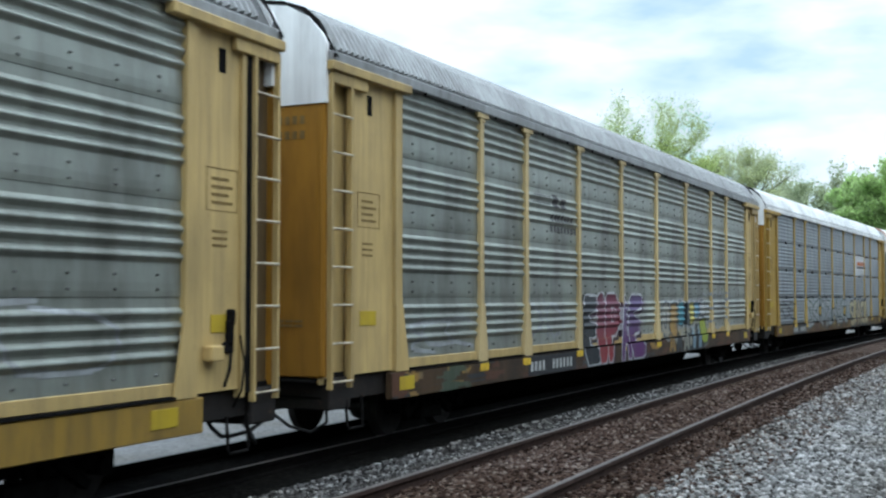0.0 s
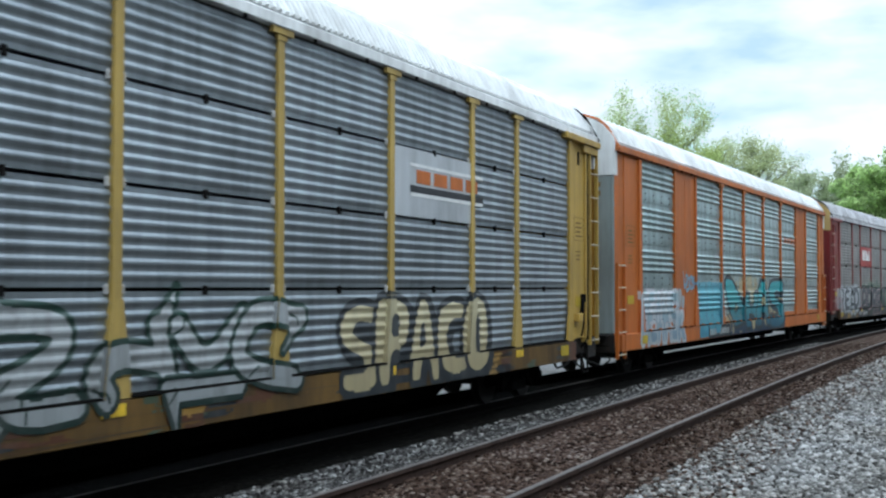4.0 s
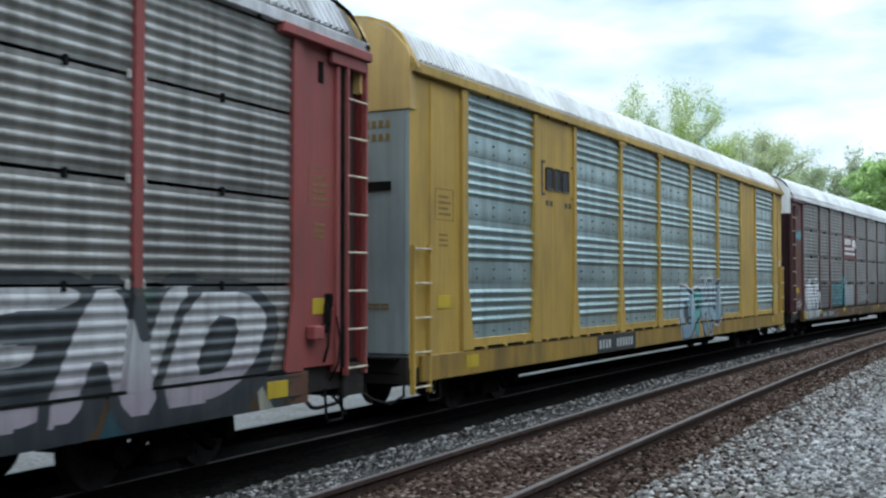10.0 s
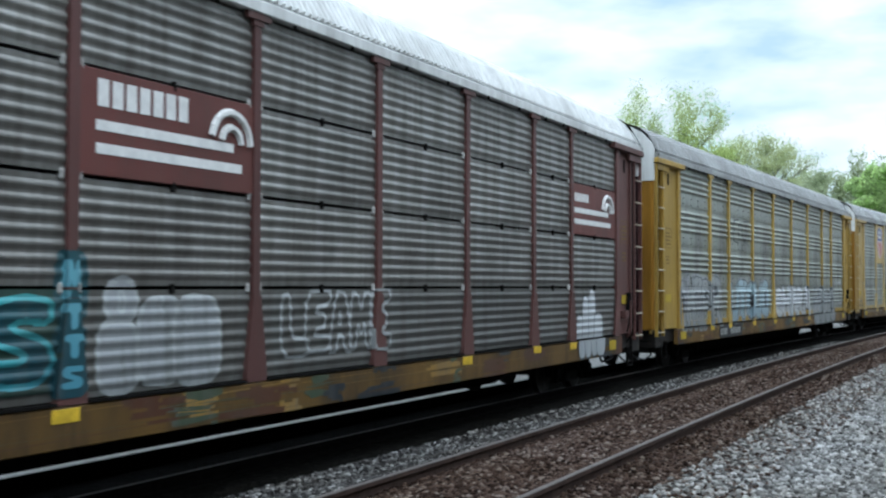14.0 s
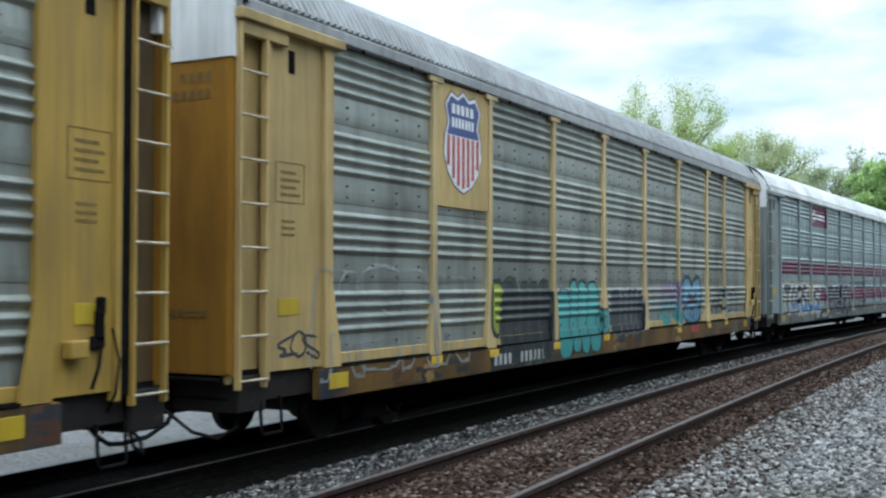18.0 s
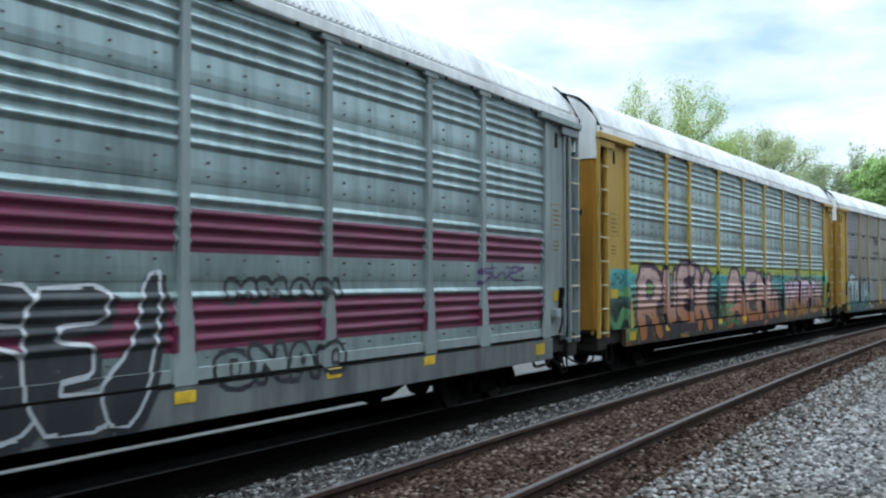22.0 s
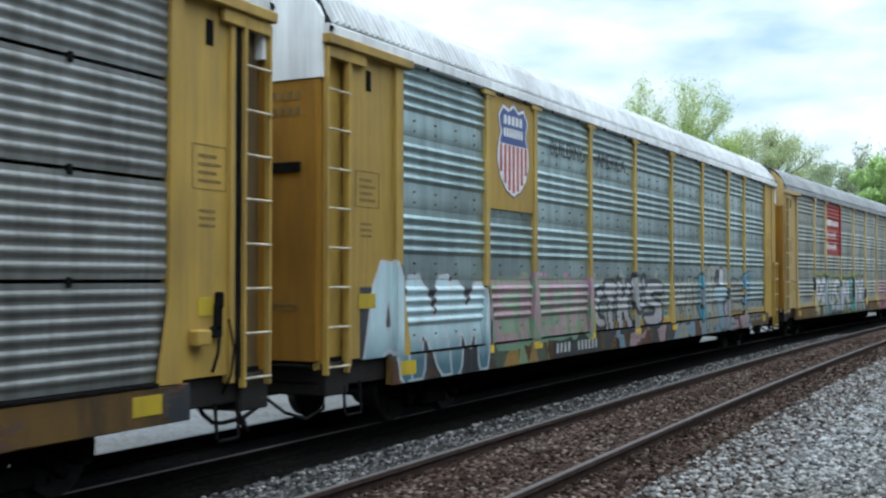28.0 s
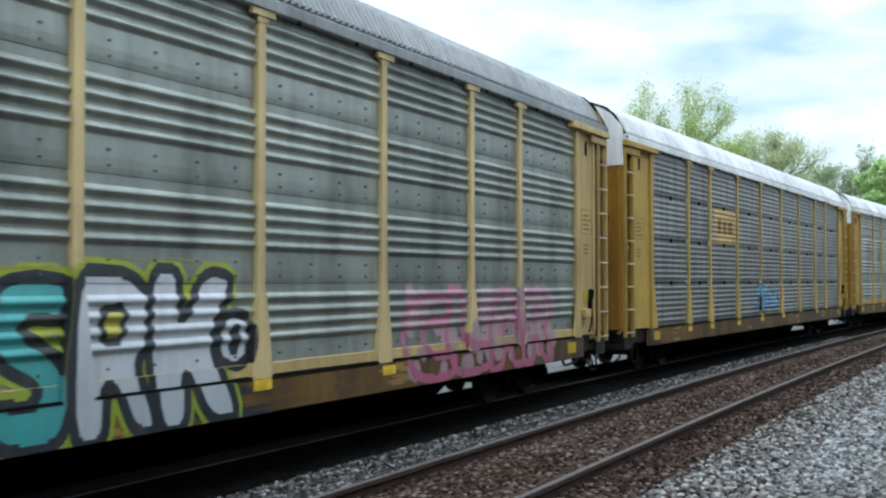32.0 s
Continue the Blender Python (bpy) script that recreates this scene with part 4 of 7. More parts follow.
def graffiti(spec, root, u0, u1, z0, z1, kind, seq, fill, line, halo=None, seed=1, fat=0.13, lean=0.0, cloud=None, gloss=None, drop=None, rim=None):
    """One sprayed piece: a cloud and a halo behind, then each letter shape with its outline and fill."""
    rng = random.Random(seed)
    z0 -= 0.10 if z0 < 0.9 else 0.0
    h = z1 - z0
    n = len(seq)
    w = (u1 - u0) / n
    spec["layer"] = spec.get("layer", 0) + 1
    state = {"first": None, "lay": (spec["layer"] % 5) * 0.3}

    def lay_on(name, d, mat, own=True):
        d = np.array(d)
        lo, hi = max(Z_SILL + 0.01, (d[:, 1] - d[:, 2]).min()), min(Z_TOP, (d[:, 1] + d[:, 2]).max())
        if hi - lo < 0.02:
            return
        ob = decal("graffiti" if state["first"] is None else name, spec, root, lambda z: cover(d, z), lo, hi, state["lay"], mat, state["first"],
                   "sprayed graffiti of abstract letter shapes" if state["first"] is None else "")
        tagged(ob, kind="stuff" if own else "")
        state["first"] = state["first"] or ob
        state["lay"] += 0.45

    def grow(d, g):
        return [(a, b, r + g) for a, b, r in d]

    if cloud:
        k = int((u1 - u0) / h * 16) + 6
        lay_on("graffiti_cloud", [(rng.uniform(u0 + 0.15, u1 - 0.15), z0 + h * rng.uniform(0.15, 0.85), h * rng.uniform(0.08, 0.17)) for _ in range(k)], cloud)
    shapes = []
    for i, g in enumerate(seq):
        c = u0 + (i + 0.5) * w
        true = g.startswith("=")                # a form that keeps its way up
        g = g.lstrip("=")
        fx, fz = rng.random() < 0.5 and not true, rng.random() < 0.5 and not true
        strokes = [[(1 - x if fx else x, 1 - z if fz else z) for x, z in run] for run in GLYPHS[g]]
        if rng.random() < 0.4 and not true:
            strokes = [[(z, x) for x, z in run] for run in strokes]
        p1, p2, sway = rng.uniform(0, 6.28), rng.uniform(0, 6.28), rng.uniform(0.06, 0.13) * (0.4 if true else 1)
        hh = h * rng.uniform(0.84, 1.0)
        base = z0 + (h - hh) * rng.random()

        def bent(x, z):
            return x + sway * math.sin(4.2 * z + p1), z + 0.07 * math.sin(5.0 * x + p2)

        if kind == "bubble":
            r = w * rng.uniform(0.42, 0.50)
            body = dabs([(c + rng.uniform(-0.05, 0.05), base + r * 0.9), (c + rng.uniform(-0.06, 0.06), base + hh * 0.5), (c + lean * hh, base + hh - r)], r)
            body += dabs([(c - w * 0.12, base + r * 0.8), (c + w * 0.15, base + r * 0.8)], r * 0.95)
            thin = []
            for run in strokes[:2]:
                thin += dabs([(c + (x - 0.5) * w * 0.55 + rng.uniform(-0.03, 0.03), base + hh * (0.2 + 0.58 * z)) for x, z in run], 0.022)
        else:
            wob = 0.10 if kind == "tag" else 0.05
            r = fat if kind == "tag" else fat * min(w, h)
            span = 1.5 if kind == "tag" else 0.98
            body, thin = [], []

            def at(x, z):
                x, z = bent(x, z)
                return u0 + w * (i + 0.5 + (x - 0.5) * span) + rng.uniform(-wob, wob) * w + lean * (z * hh - hh / 2), base + r + (hh - 2 * r) * z + rng.uniform(-wob, wob) * 0.5

            for run in strokes:
                body += dabs([at(x, z) for x, z in run], r * rng.uniform(0.9, 1.15))
            if kind == "block":
                tip = strokes[0][rng.choice((0, -1))]           # a pointed tail off one end
                tx, tz = at(*tip)
                far = (tx + rng.uniform(-0.6, 0.6) * w, tz + rng.choice((-0.3, 0.3)) * h)
                body += [(tx + (far[0] - tx) * f / 14, tz + (far[1] - tz) * f / 14, max(0.015, r * (1 - f / 14))) for f in range(15)]
                if gloss:
                    for run in strokes:
                        thin += dabs([(p - r * 0.4, q + r * 0.35) for p, q in (at(x, z) for x, z in run[:3])], 0.022)
                else:                                           # cuts and cracks in the letter
                    for _ in range(2):
                        q, e = rng.choice(body), rng.uniform(0, 6.28)
                        thin += dabs([(q[0] - r * math.cos(e), q[1] - r * math.sin(e)), (q[0] + 0.3 * r, q[1]), (q[0] + r * math.cos(e + 0.6), q[1] + r * math.sin(e + 0.6))], 0.016)
        shapes.append((body, thin))
    if halo:
        lay_on("graffiti_halo", [q for body, _ in shapes for q in grow(body, 0.12)], halo)
    edge = rim or 0.035 + 0.03 * min(1.0, w)
    if drop:
        lay_on("graffiti_shadow", [(a + 0.13 * f, b - 0.10 * f, r + 0.02) for body, _ in shapes for a, b, r in body[::2] for f in (0.5, 1.0)], drop)
    for body, thin in shapes:
        if kind == "tag":
            lay_on("graffiti_stroke", body, line, False)
            continue
        if line and fill and line is not fill:
            lay_on("graffiti_outline", grow(body, edge), line, False)
        lay_on("graffiti_fill", body, fill or line, False)
        if thin:
            lay_on("graffiti_line", thin, (gloss or line or fill) if kind == "block" else line)


FORMS = {  # outer outline of a letter-like form in a unit cell, and the opening in it
    "R": ([(0, 0), (0.08, 1), (0.7, 1), (0.98, 0.8), (0.95, 0.55), (0.76, 0.42), (1, 0), (0.66, 0), (0.5, 0.32), (0.38, 0.32), (0.36, 0)], [(0.37, 0.56), (0.62, 0.58), (0.66, 0.76), (0.4, 0.78)]),
    "U": ([(0, 1), (0.02, 0.25), (0.25, 0), (0.75, 0), (1, 0.25), (1, 1), (0.68, 1), (0.66, 0.38), (0.5, 0.3), (0.36, 0.38), (0.34, 1)], None),
    "E": ([(0, 0), (0.04, 1), (1, 1), (0.95, 0.76), (0.4, 0.74), (0.4, 0.62), (0.8, 0.6), (0.78, 0.38), (0.4, 0.38), (0.4, 0.26), (1, 0.24), (0.95, 0)], None),
    "K": ([(0, 0), (0, 1), (0.36, 1), (0.36, 0.62), (0.64, 1), (1, 0.92), (0.66, 0.54), (1, 0), (0.62, 0), (0.36, 0.4), (0.34, 0)], None),
    "A": ([(0, 0), (0.3, 1), (0.7, 1), (1, 0), (0.68, 0), (0.6, 0.26), (0.4, 0.26), (0.32, 0)], [(0.42, 0.44), (0.58, 0.44), (0.5, 0.72)]),
    "S": ([(0, 0.05), (0, 0.3), (0.5, 0.26), (0.62, 0.36), (0.1, 0.5), (0, 0.72), (0.15, 0.95), (0.5, 1), (0.98, 0.95), (0.95, 0.7), (0.5, 0.74), (0.38, 0.66), (0.9, 0.5), (1, 0.28), (0.85, 0.05), (0.5, 0)], None),
    "T": ([(0.3, 0), (0.32, 0.7), (0, 0.66), (0, 1), (1, 1), (1, 0.66), (0.68, 0.7), (0.7, 0)], None),
    "P": ([(0, 0), (0.02, 1), (0.7, 1), (1, 0.82), (0.98, 0.5), (0.7, 0.36), (0.38, 0.36), (0.36, 0)], [(0.37, 0.58), (0.62, 0.58), (0.66, 0.76), (0.4, 0.78)]),
    "O": ([(0.5, 0), (0.12, 0.12), (0, 0.5), (0.12, 0.88), (0.5, 1), (0.88, 0.88), (1, 0.5), (0.88, 0.12)], [(0.40, 0.3), (0.6, 0.3), (0.62, 0.7), (0.42, 0.7)]),
    "D": ([(0, 0), (0, 1), (0.6, 1), (1, 0.75), (1, 0.25), (0.6, 0)], [(0.34, 0.28), (0.34, 0.72), (0.6, 0.68), (0.64, 0.34)]),
    "N": ([(0, 0), (0, 1), (0.34, 1), (0.66, 0.5), (0.66, 1), (1, 1), (1, 0), (0.66, 0), (0.34, 0.5), (0.34, 0)], None),
    "H": ([(0, 0), (0, 1), (0.35, 1), (0.35, 0.62), (0.65, 0.62), (0.65, 1), (1, 1), (1, 0), (0.65, 0), (0.65, 0.36), (0.35, 0.36), (0.35, 0)], None),
    "C": ([(1, 0.7), (1, 0.95), (0.5, 1), (0.1, 0.88), (0, 0.5), (0.1, 0.12), (0.5, 0), (1, 0.05), (1, 0.3), (0.55, 0.28), (0.38, 0.5), (0.55, 0.72)], None),
    "M": ([(0, 0), (0.06, 1), (0.36, 1), (0.5, 0.66), (0.64, 1), (0.94, 1), (1, 0), (0.7, 0), (0.68, 0.5), (0.5, 0.2), (0.32, 0.5), (0.3, 0)], None),
    "L": ([(0, 0), (0, 1), (0.36, 1), (0.38, 0.3), (1, 0.3), (1, 0)], None),
    "I": ([(0, 0), (0, 0.8), (0.2, 1), (0.8, 1), (1, 0.8), (1, 0)], None),
    "V": ([(0.0, 0.9), (0.12, 1), (0.35, 0.95), (1, 0.32), (0.95, 0.12), (0.3, 0), (0.25, 0.3), (0.05, 0.5)], [(0.45, 0.3), (0.6, 0.34), (0.5, 0.5)]),
    "Y": ([(0.1, 0), (0, 0.25), (0.5, 0.5), (0.72, 1), (1, 1), (0.85, 0.35), (0.45, 0)], None),
    "Z": ([(0, 0), (0.35, 1), (1, 1), (0.65, 0)], None),
}


def rounded(loop, times):
    """A closed outline with its corners cut."""
    pts = [Vector(p) for p in loop]
    for _ in range(times):
        pts = [q for a, b in zip(pts, pts[1:] + pts[:1]) for q in (a * 0.8 + b * 0.2, a * 0.2 + b * 0.8)]
    return [(p[0], p[1]) for p in pts]


def inside(loop, z):
    """The stretches of u inside a closed outline at height z."""
    cut = sorted(a + (b - a) * (z - za) / (zb - za) for (a, za), (b, zb) in zip(loop, loop[1:] + loop[:1]) if (za > z) != (zb > z))
    return [[a, b] for a, b in zip(cut[::2], cut[1::2])]


def joined(spans):
    out = []
    for a, b in sorted(spans):
        if out and a <= out[-1][1] + 0.004:
            out[-1][1] = max(out[-1][1], b)
        else:
            out.append([a, b])
    return out


def rim_dabs(loop, r):
    """Round dabs all along a closed outline."""
    out = []
    for (a, za), (b, zb) in zip(loop, loop[1:] + loop[:1]):
        n = max(1, int(math.hypot(b - a, zb - za) / (max(r, 0.03) * 0.45)))
        out += [(a + (b - a) * i / n, za + (zb - za) * i / n, r) for i in range(n)]
    return np.array(out)


def row(word, u0, u1, z0, z1, lap=0.05, seed=1):
    """Forms side by side, a little uneven."""
    rng = random.Random(seed)
    w = (u1 - u0) / len(word)
    return [(c, u0 + k * w - lap * w, u0 + (k + 1) * w + lap * w, z0 + rng.uniform(0, 0.06), z1 - rng.uniform(0, 0.10) * (z1 - z0)) for k, c in enumerate(word)]


def piece(spec, root, letters, fill, line, edge=0.04, soft_corners=1, halo=None, glow=0.10, drop=None, cut=None, cloud=None, lean=0.0, seed=1):
    """A sprayed piece of letter-like forms, each with its fill, opening and outline."""
    rng = random.Random(seed)
    spec["layer"] = spec.get("layer", 0) + 1
    state = {"first": None, "lay": 0.5 + (spec["layer"] % 5) * 0.3}

    def lay_on(name, shape, z0, z1, mat, stuff=False):
        z0, z1 = max(Z_SILL + 0.01, z0), min(Z_TOP, z1)
        if z1 - z0 < 0.02:
            return
        first = state["first"] is None
        ob = decal("graffiti" if first else name, spec, root, shape, z0, z1, state["lay"], mat, state["first"], "sprayed graffiti of abstract letter shapes" if first else "")
        tagged(ob, kind="stuff" if stuff else "")
        state["first"] = state["first"] or ob
        state["lay"] += 0.35

    cells = []
    for item in letters:
        form, u0, u1, z0, z1 = item[:5]
        outer, hole = FORMS[form]

        def at(p):
            x, z = p[0] + rng.uniform(-0.03, 0.03), p[1] + rng.uniform(-0.02, 0.02)
            return u0 + (u1 - u0) * x + lean * (z - 0.5) * (z1 - z0), z0 + (z1 - z0) * z

        cells.append((rounded([at(p) for p in outer], soft_corners), rounded([at(p) for p in hole], 1) if hole else None, item[5] if len(item) > 5 else fill))
    lows, highs = [min(z for _, z in c[0]) for c in cells], [max(z for _, z in c[0]) for c in cells]
    z_lo, z_hi = min(lows), max(highs)
    if cloud:
        a, b = min(u for c in cells for u, _ in c[0]), max(u for c in cells for u, _ in c[0])
        h = z_hi - z_lo
        d = np.array([(rng.uniform(a, b), z_lo + h * rng.uniform(0.1, 0.95), h * rng.uniform(0.07, 0.15)) for _ in range(int((b - a) / h * 18) + 8)])
        lay_on("graffiti_cloud", lambda z: cover(d, z), z_lo - 0.1, z_hi + 0.12, cloud, True)
    for mat, g, du, dz in ((halo, glow, 0, 0), (drop, edge * 0.5, 0.09, -0.07)):
        if mat:
            d = np.concatenate([rim_dabs(c[0], edge + g) for c in cells]) + np.array([du, dz, 0])
            lay_on("graffiti_halo", lambda z: joined([q for c in cells for q in inside([(u + du, v + dz) for u, v in c[0]], z)] + cover(d, z)), z_lo - g - 0.15, z_hi + g + 0.1, mat, True)
    for (loop, hole, mat), lo, hi in zip(cells, lows, highs):
        if mat:
            lay_on("graffiti_fill", lambda z: inside(loop, z), lo + 0.003, hi - 0.003, mat)
        if hole and cut:
            lay_on("graffiti_opening", lambda z: inside(hole, z), min(z for _, z in hole) + 0.002, max(z for _, z in hole) - 0.002, cut)
        if line:
            d = rim_dabs(loop, edge)
            if hole:
                d = np.concatenate([d, rim_dabs(hole, edge * 0.7)])
            lay_on("graffiti_outline", lambda z: cover(d, z), lo - edge, hi + edge, line)


def sill_stains(spec, root, seed):
    """Patches of old paint, soot and rust along the sill."""
    rng = random.Random(seed)
    for mat in (S_BLACK, mat_rust_patch, S_OCHRE, S_BLACK, S_OLDGREEN, mat_rust_patch):
        d = []
        for _ in range(rng.randint(3, 5)):
            u = rng.uniform(0.6, 26.5)
            ln = rng.uniform(0.3, 1.6)
            for _ in range(rng.randint(3, 6)):
                a, z = u + ln * rng.uniform(0, 0.5), rng.uniform(0.59, 0.96)
                d += dabs([(a, z), (a + ln * 0.25, z + rng.uniform(-0.03, 0.03)), (a + ln * rng.uniform(0.3, 0.6), z + rng.uniform(-0.03, 0.03))], rng.uniform(0.02, 0.05))
        if mat is S_BLACK or mat is mat_rust_patch:
            for e in (0.6, 25.4):
                for _ in range(20):
                    a, z = e + 1.2 * rng.random(), rng.uniform(0.59, 0.96)
                    d += dabs([(a, z), (a + 0.2, z + rng.uniform(-0.05, 0.05)), (a + rng.uniform(0.25, 0.5), z + rng.uniform(-0.05, 0.05))], rng.uniform(0.03, 0.07))
        d = np.array(d)
        ob = decal("sill_stain", spec, root, lambda z: cover(d, z), Z_SILL + 0.004, Z_DECK - 0.036, 0.0 + 0.12 * len(root.children) % 0.6, mat)
        tagged(ob, kind="stuff")


def sill_bands(spec, root, u0, u1, mats, seed, z0=0.588, z1=0.966):
    """Slanted patches of sprayed colour side by side along the sill."""
    rng = random.Random(seed)
    a, last = u0, None
    while a < u1:
        b = min(u1, a + rng.uniform(0.25, 0.95))
        mat = rng.choice([q for q in mats if q is not last])
        k0, k1, last = rng.uniform(-0.9, 0.9), rng.uniform(-0.9, 0.9), mat
        decal("sprayed_patch", spec, root, lambda z: [[a + k0 * (z - z0), b + k1 * (z - z0)]], z0, z1, 0.2 + 0.1 * rng.random(), mat)
        a = b + rng.choice((0.0, 0.0, 0.25))


def block(spec, root, name, u0, u1, z0, z1, mat, layer=0, label="", parent=None):
    """A painted rectangle on the ribs."""
    return decal(name, spec, root, lambda z: [[u0, u1]], max(Z_SILL + 0.01, z0 - 0.09) if z0 < 0.9 else z0, z1, layer, mat, parent, label)


def word_block(spec, root, u0, u1, z0, z1, count, mat, layer=1, parent=None, seed=3):
    """A brand name as plain upright blocks."""
    w = (u1 - u0) / count
    rng = random.Random(seed)
    cuts = [(u0 + i * w, u0 + (i + rng.uniform(0.62, 0.8)) * w, z1 if i == 0 else z1 - (z1 - z0) * rng.choice((0.0, 0.12, 0.2))) for i in range(count)]
    return decal("name_blocks", spec, root, lambda z: [[a, b] for a, b, t in cuts if z < t], z0, z1, layer, mat, parent, "brand name as plain blocks")


def shield(root, u, z0, z1, plate_u0, plate_u1, plate_z0, plate_mat):
    """A flat plate with a striped shield."""
    x = u - U0
    y = FACE_Y - 0.052
    plate = put("emblem_plate", link_mesh("emblem_plate", boxes([(plate_u0 - U0, plate_u1 - U0, y, FACE_Y, plate_z0, Z_TOP - 0.02)], 0.006)), plate_mat, root, label="flat painted plate with a shield emblem")
    h = z1 - z0

    def outline(g):
        half = 0.62 + g
        pts = [(0, z0 - g), (0.3, z0 + 0.07 * h - g), (0.52, z0 + 0.2 * h - g), (half, z0 + 0.36 * h), (half - 0.04, z0 + 0.55 * h), (half - 0.14, z0 + 0.68 * h), (half - 0.04, z0 + 0.86 * h),
               (0.42, z0 + 0.97 * h + g), (0.2, z0 + 0.93 * h + g), (0.0, z0 + 1.0 * h + g)]
        return pts

    def slab(pts, depth, name, mat, label=""):
        full = [(a, b) for a, b in pts] + [(-a, b) for a, b in pts[::-1] if a > 0]
        n = len(full)
        verts = [(x + a, y - depth, b) for a, b in full] + [(x + a, y, b) for a, b in full]
        faces = [tuple(range(n)), tuple(range(2 * n - 1, n - 1, -1))] + [(i, n + i, n + (i + 1) % n, (i + 1) % n) for i in range(n)]
        return put(name, link_mesh(name, (verts, [], faces)), mat, plate, None, label)

    slab(outline(0.06), 0.004, "shield_border", mat_dark_blue, "dark blue rim")
    slab(outline(0.035), 0.007, "shield_field", mat_white_mark, "white field")
    top = [(0, z0 + 0.56 * h), (0.565, z0 + 0.56 * h), (0.47, z0 + 0.68 * h), (0.57, z0 + 0.85 * h), (0.42, z0 + 0.955 * h), (0.2, z0 + 0.92 * h), (0, z0 + 0.985 * h)]
    slab(top, 0.010, "shield_head", mat_blue, "blue head")
    for k in range(-3, 4):
        a = k * 0.17
        lo = z0 + h * (0.02 + 0.22 * (abs(k) / 3.0) ** 2)
        put("shield_stripe", link_mesh("shield_stripe", boxes([(x + a - 0.045, x + a + 0.045, y - 0.010, y - 0.006, lo, z0 + 0.55 * h)])), mat_red_mark, plate)
    for row, count in ((0.78, 5), (0.64, 7)):
        w = 0.8 / count
        put("shield_name", link_mesh("shield_name", boxes([(x - 0.4 + i * w, x - 0.4 + (i + 0.65) * w, y - 0.013, y - 0.009, z0 + row * h, z0 + (row + 0.1) * h) for i in range(count)])), mat_white_mark, plate, None, "name as plain white blocks")


# ---------------------------------------------------------------- paints of the wagons
mat_yellow = paint("faded_yellow_paint", (0.42, 0.27, 0.052), wear=0.4)
mat_tan = paint("tan_yellow_paint", (0.50, 0.36, 0.14), wear=0.4)
mat_tan_post = paint("pale_tan_post", (0.60, 0.46, 0.22), wear=0.35, rust=0.3)
mat_yellow_post = paint("faded_yellow_post", (0.47, 0.325, 0.085), wear=0.4, rust=0.3)
mat_orange = paint("orange_paint", (0.46, 0.125, 0.018), wear=0.3, rust=0.1)
mat_red = paint("faded_red_paint", (0.24, 0.055, 0.05), wear=0.4)
mat_brownpaint = paint("oxide_brown_paint", (0.105, 0.043, 0.038), wear=0.4)
# Door paints: body colours darkened for the shade between coupled wagons.
mat_door_brown = paint("shaded_oxide_door", (0.022, 0.007, 0.010), wear=0.2, rough=0.65, gloss=0.08)
mat_door_red = paint("shaded_deep_red_door", (0.17, 0.022, 0.022), wear=0.3, rust=0.1, gloss=0.12)
mat_greypaint = paint("light_grey_paint", (0.235, 0.275, 0.27), wear=0.35, rust=0.1)
mat_zinc_old = paint("dull_galvanised_sheet", (0.395, 0.42, 0.37), wear=0.35, rough=0.40, metal=0.7, blot=0.4, rust=0.15, streak=2.5)
mat_zinc_dark = paint("sooty_galvanised_sheet", (0.27, 0.265, 0.245), wear=0.6, rough=0.42, metal=0.7, blot=0.5, rust=0.1)
# Grime plus low shade, both in the base colour.
mat_zinc_low_shade = paint("shaded_grimy_galvanised_sheet", (0.15, 0.15, 0.14), wear=0.6, rough=0.5, metal=0.5, blot=0.5, rust=0.1)
mat_zinc_sooty = paint("dusty_galvanised_sheet", (0.285, 0.29, 0.27), wear=0.55, rough=0.42, metal=0.7, blot=0.45, rust=0.1)
mat_zinc_worn = paint("worn_galvanised_sheet", (0.33, 0.325, 0.30), wear=0.6, rough=0.42, metal=0.7, blot=0.5)
mat_zinc_new = paint("silver_galvanised_sheet", (0.49, 0.61, 0.60), dirt=(0.085, 0.10, 0.095), wear=0.4, rough=0.36, metal=0.85, blot=0.4, rust=0.05)
mat_roof_white = paint("white_roof_sheet", (0.78, 0.79, 0.77), wear=0.3, rough=0.5, rust=0.05)
# Flat sheet darkened in place of the shading between white ribs.
mat_roof_white_flat = paint("shaded_white_roof_sheet", (0.27, 0.28, 0.275), wear=0.4, rough=0.5)
mat_roof_grey = paint("grey_roof_sheet", (0.36, 0.37, 0.365), wear=0.4, rough=0.5, metal=0.3)
# The same for grey and mottled roofs.
mat_roof_flat = paint("shaded_roof_sheet", (0.085, 0.09, 0.09), wear=0.5, rough=0.5, metal=0.2)
# Fresher, deeper yellow with the gap's shade mixed in.
mat_door_yellow = paint("shaded_ochre_door_paint", (0.33, 0.165, 0.022), dirt=(0.07, 0.04, 0.02), wear=0.35, rust=0.15, streak=3.0, gloss=0.12)
# Recess paints hold the shade behind the rear ladders, with some grime.
mat_recess = paint("shaded_grimy_recess_paint", (0.13, 0.085, 0.035), dirt=(0.04, 0.03, 0.02), wear=0.7, rust=0.5)
mat_recess_grey = paint("shaded_grey_recess_paint", (0.15, 0.17, 0.17), wear=0.4, rust=0.2)
mat_recess_dark = paint("shaded_dark_recess_paint", (0.05, 0.018, 0.018), wear=0.4, rust=0.2)
POST_OF = {mat_tan: mat_tan_post, mat_yellow: mat_yellow_post}
# Each body paint's shade-darkened copy for the end doors.
DOOR_OF = {mat_brownpaint: mat_door_brown, mat_red: mat_door_red, mat_yellow: mat_door_yellow, mat_tan: mat_door_yellow}
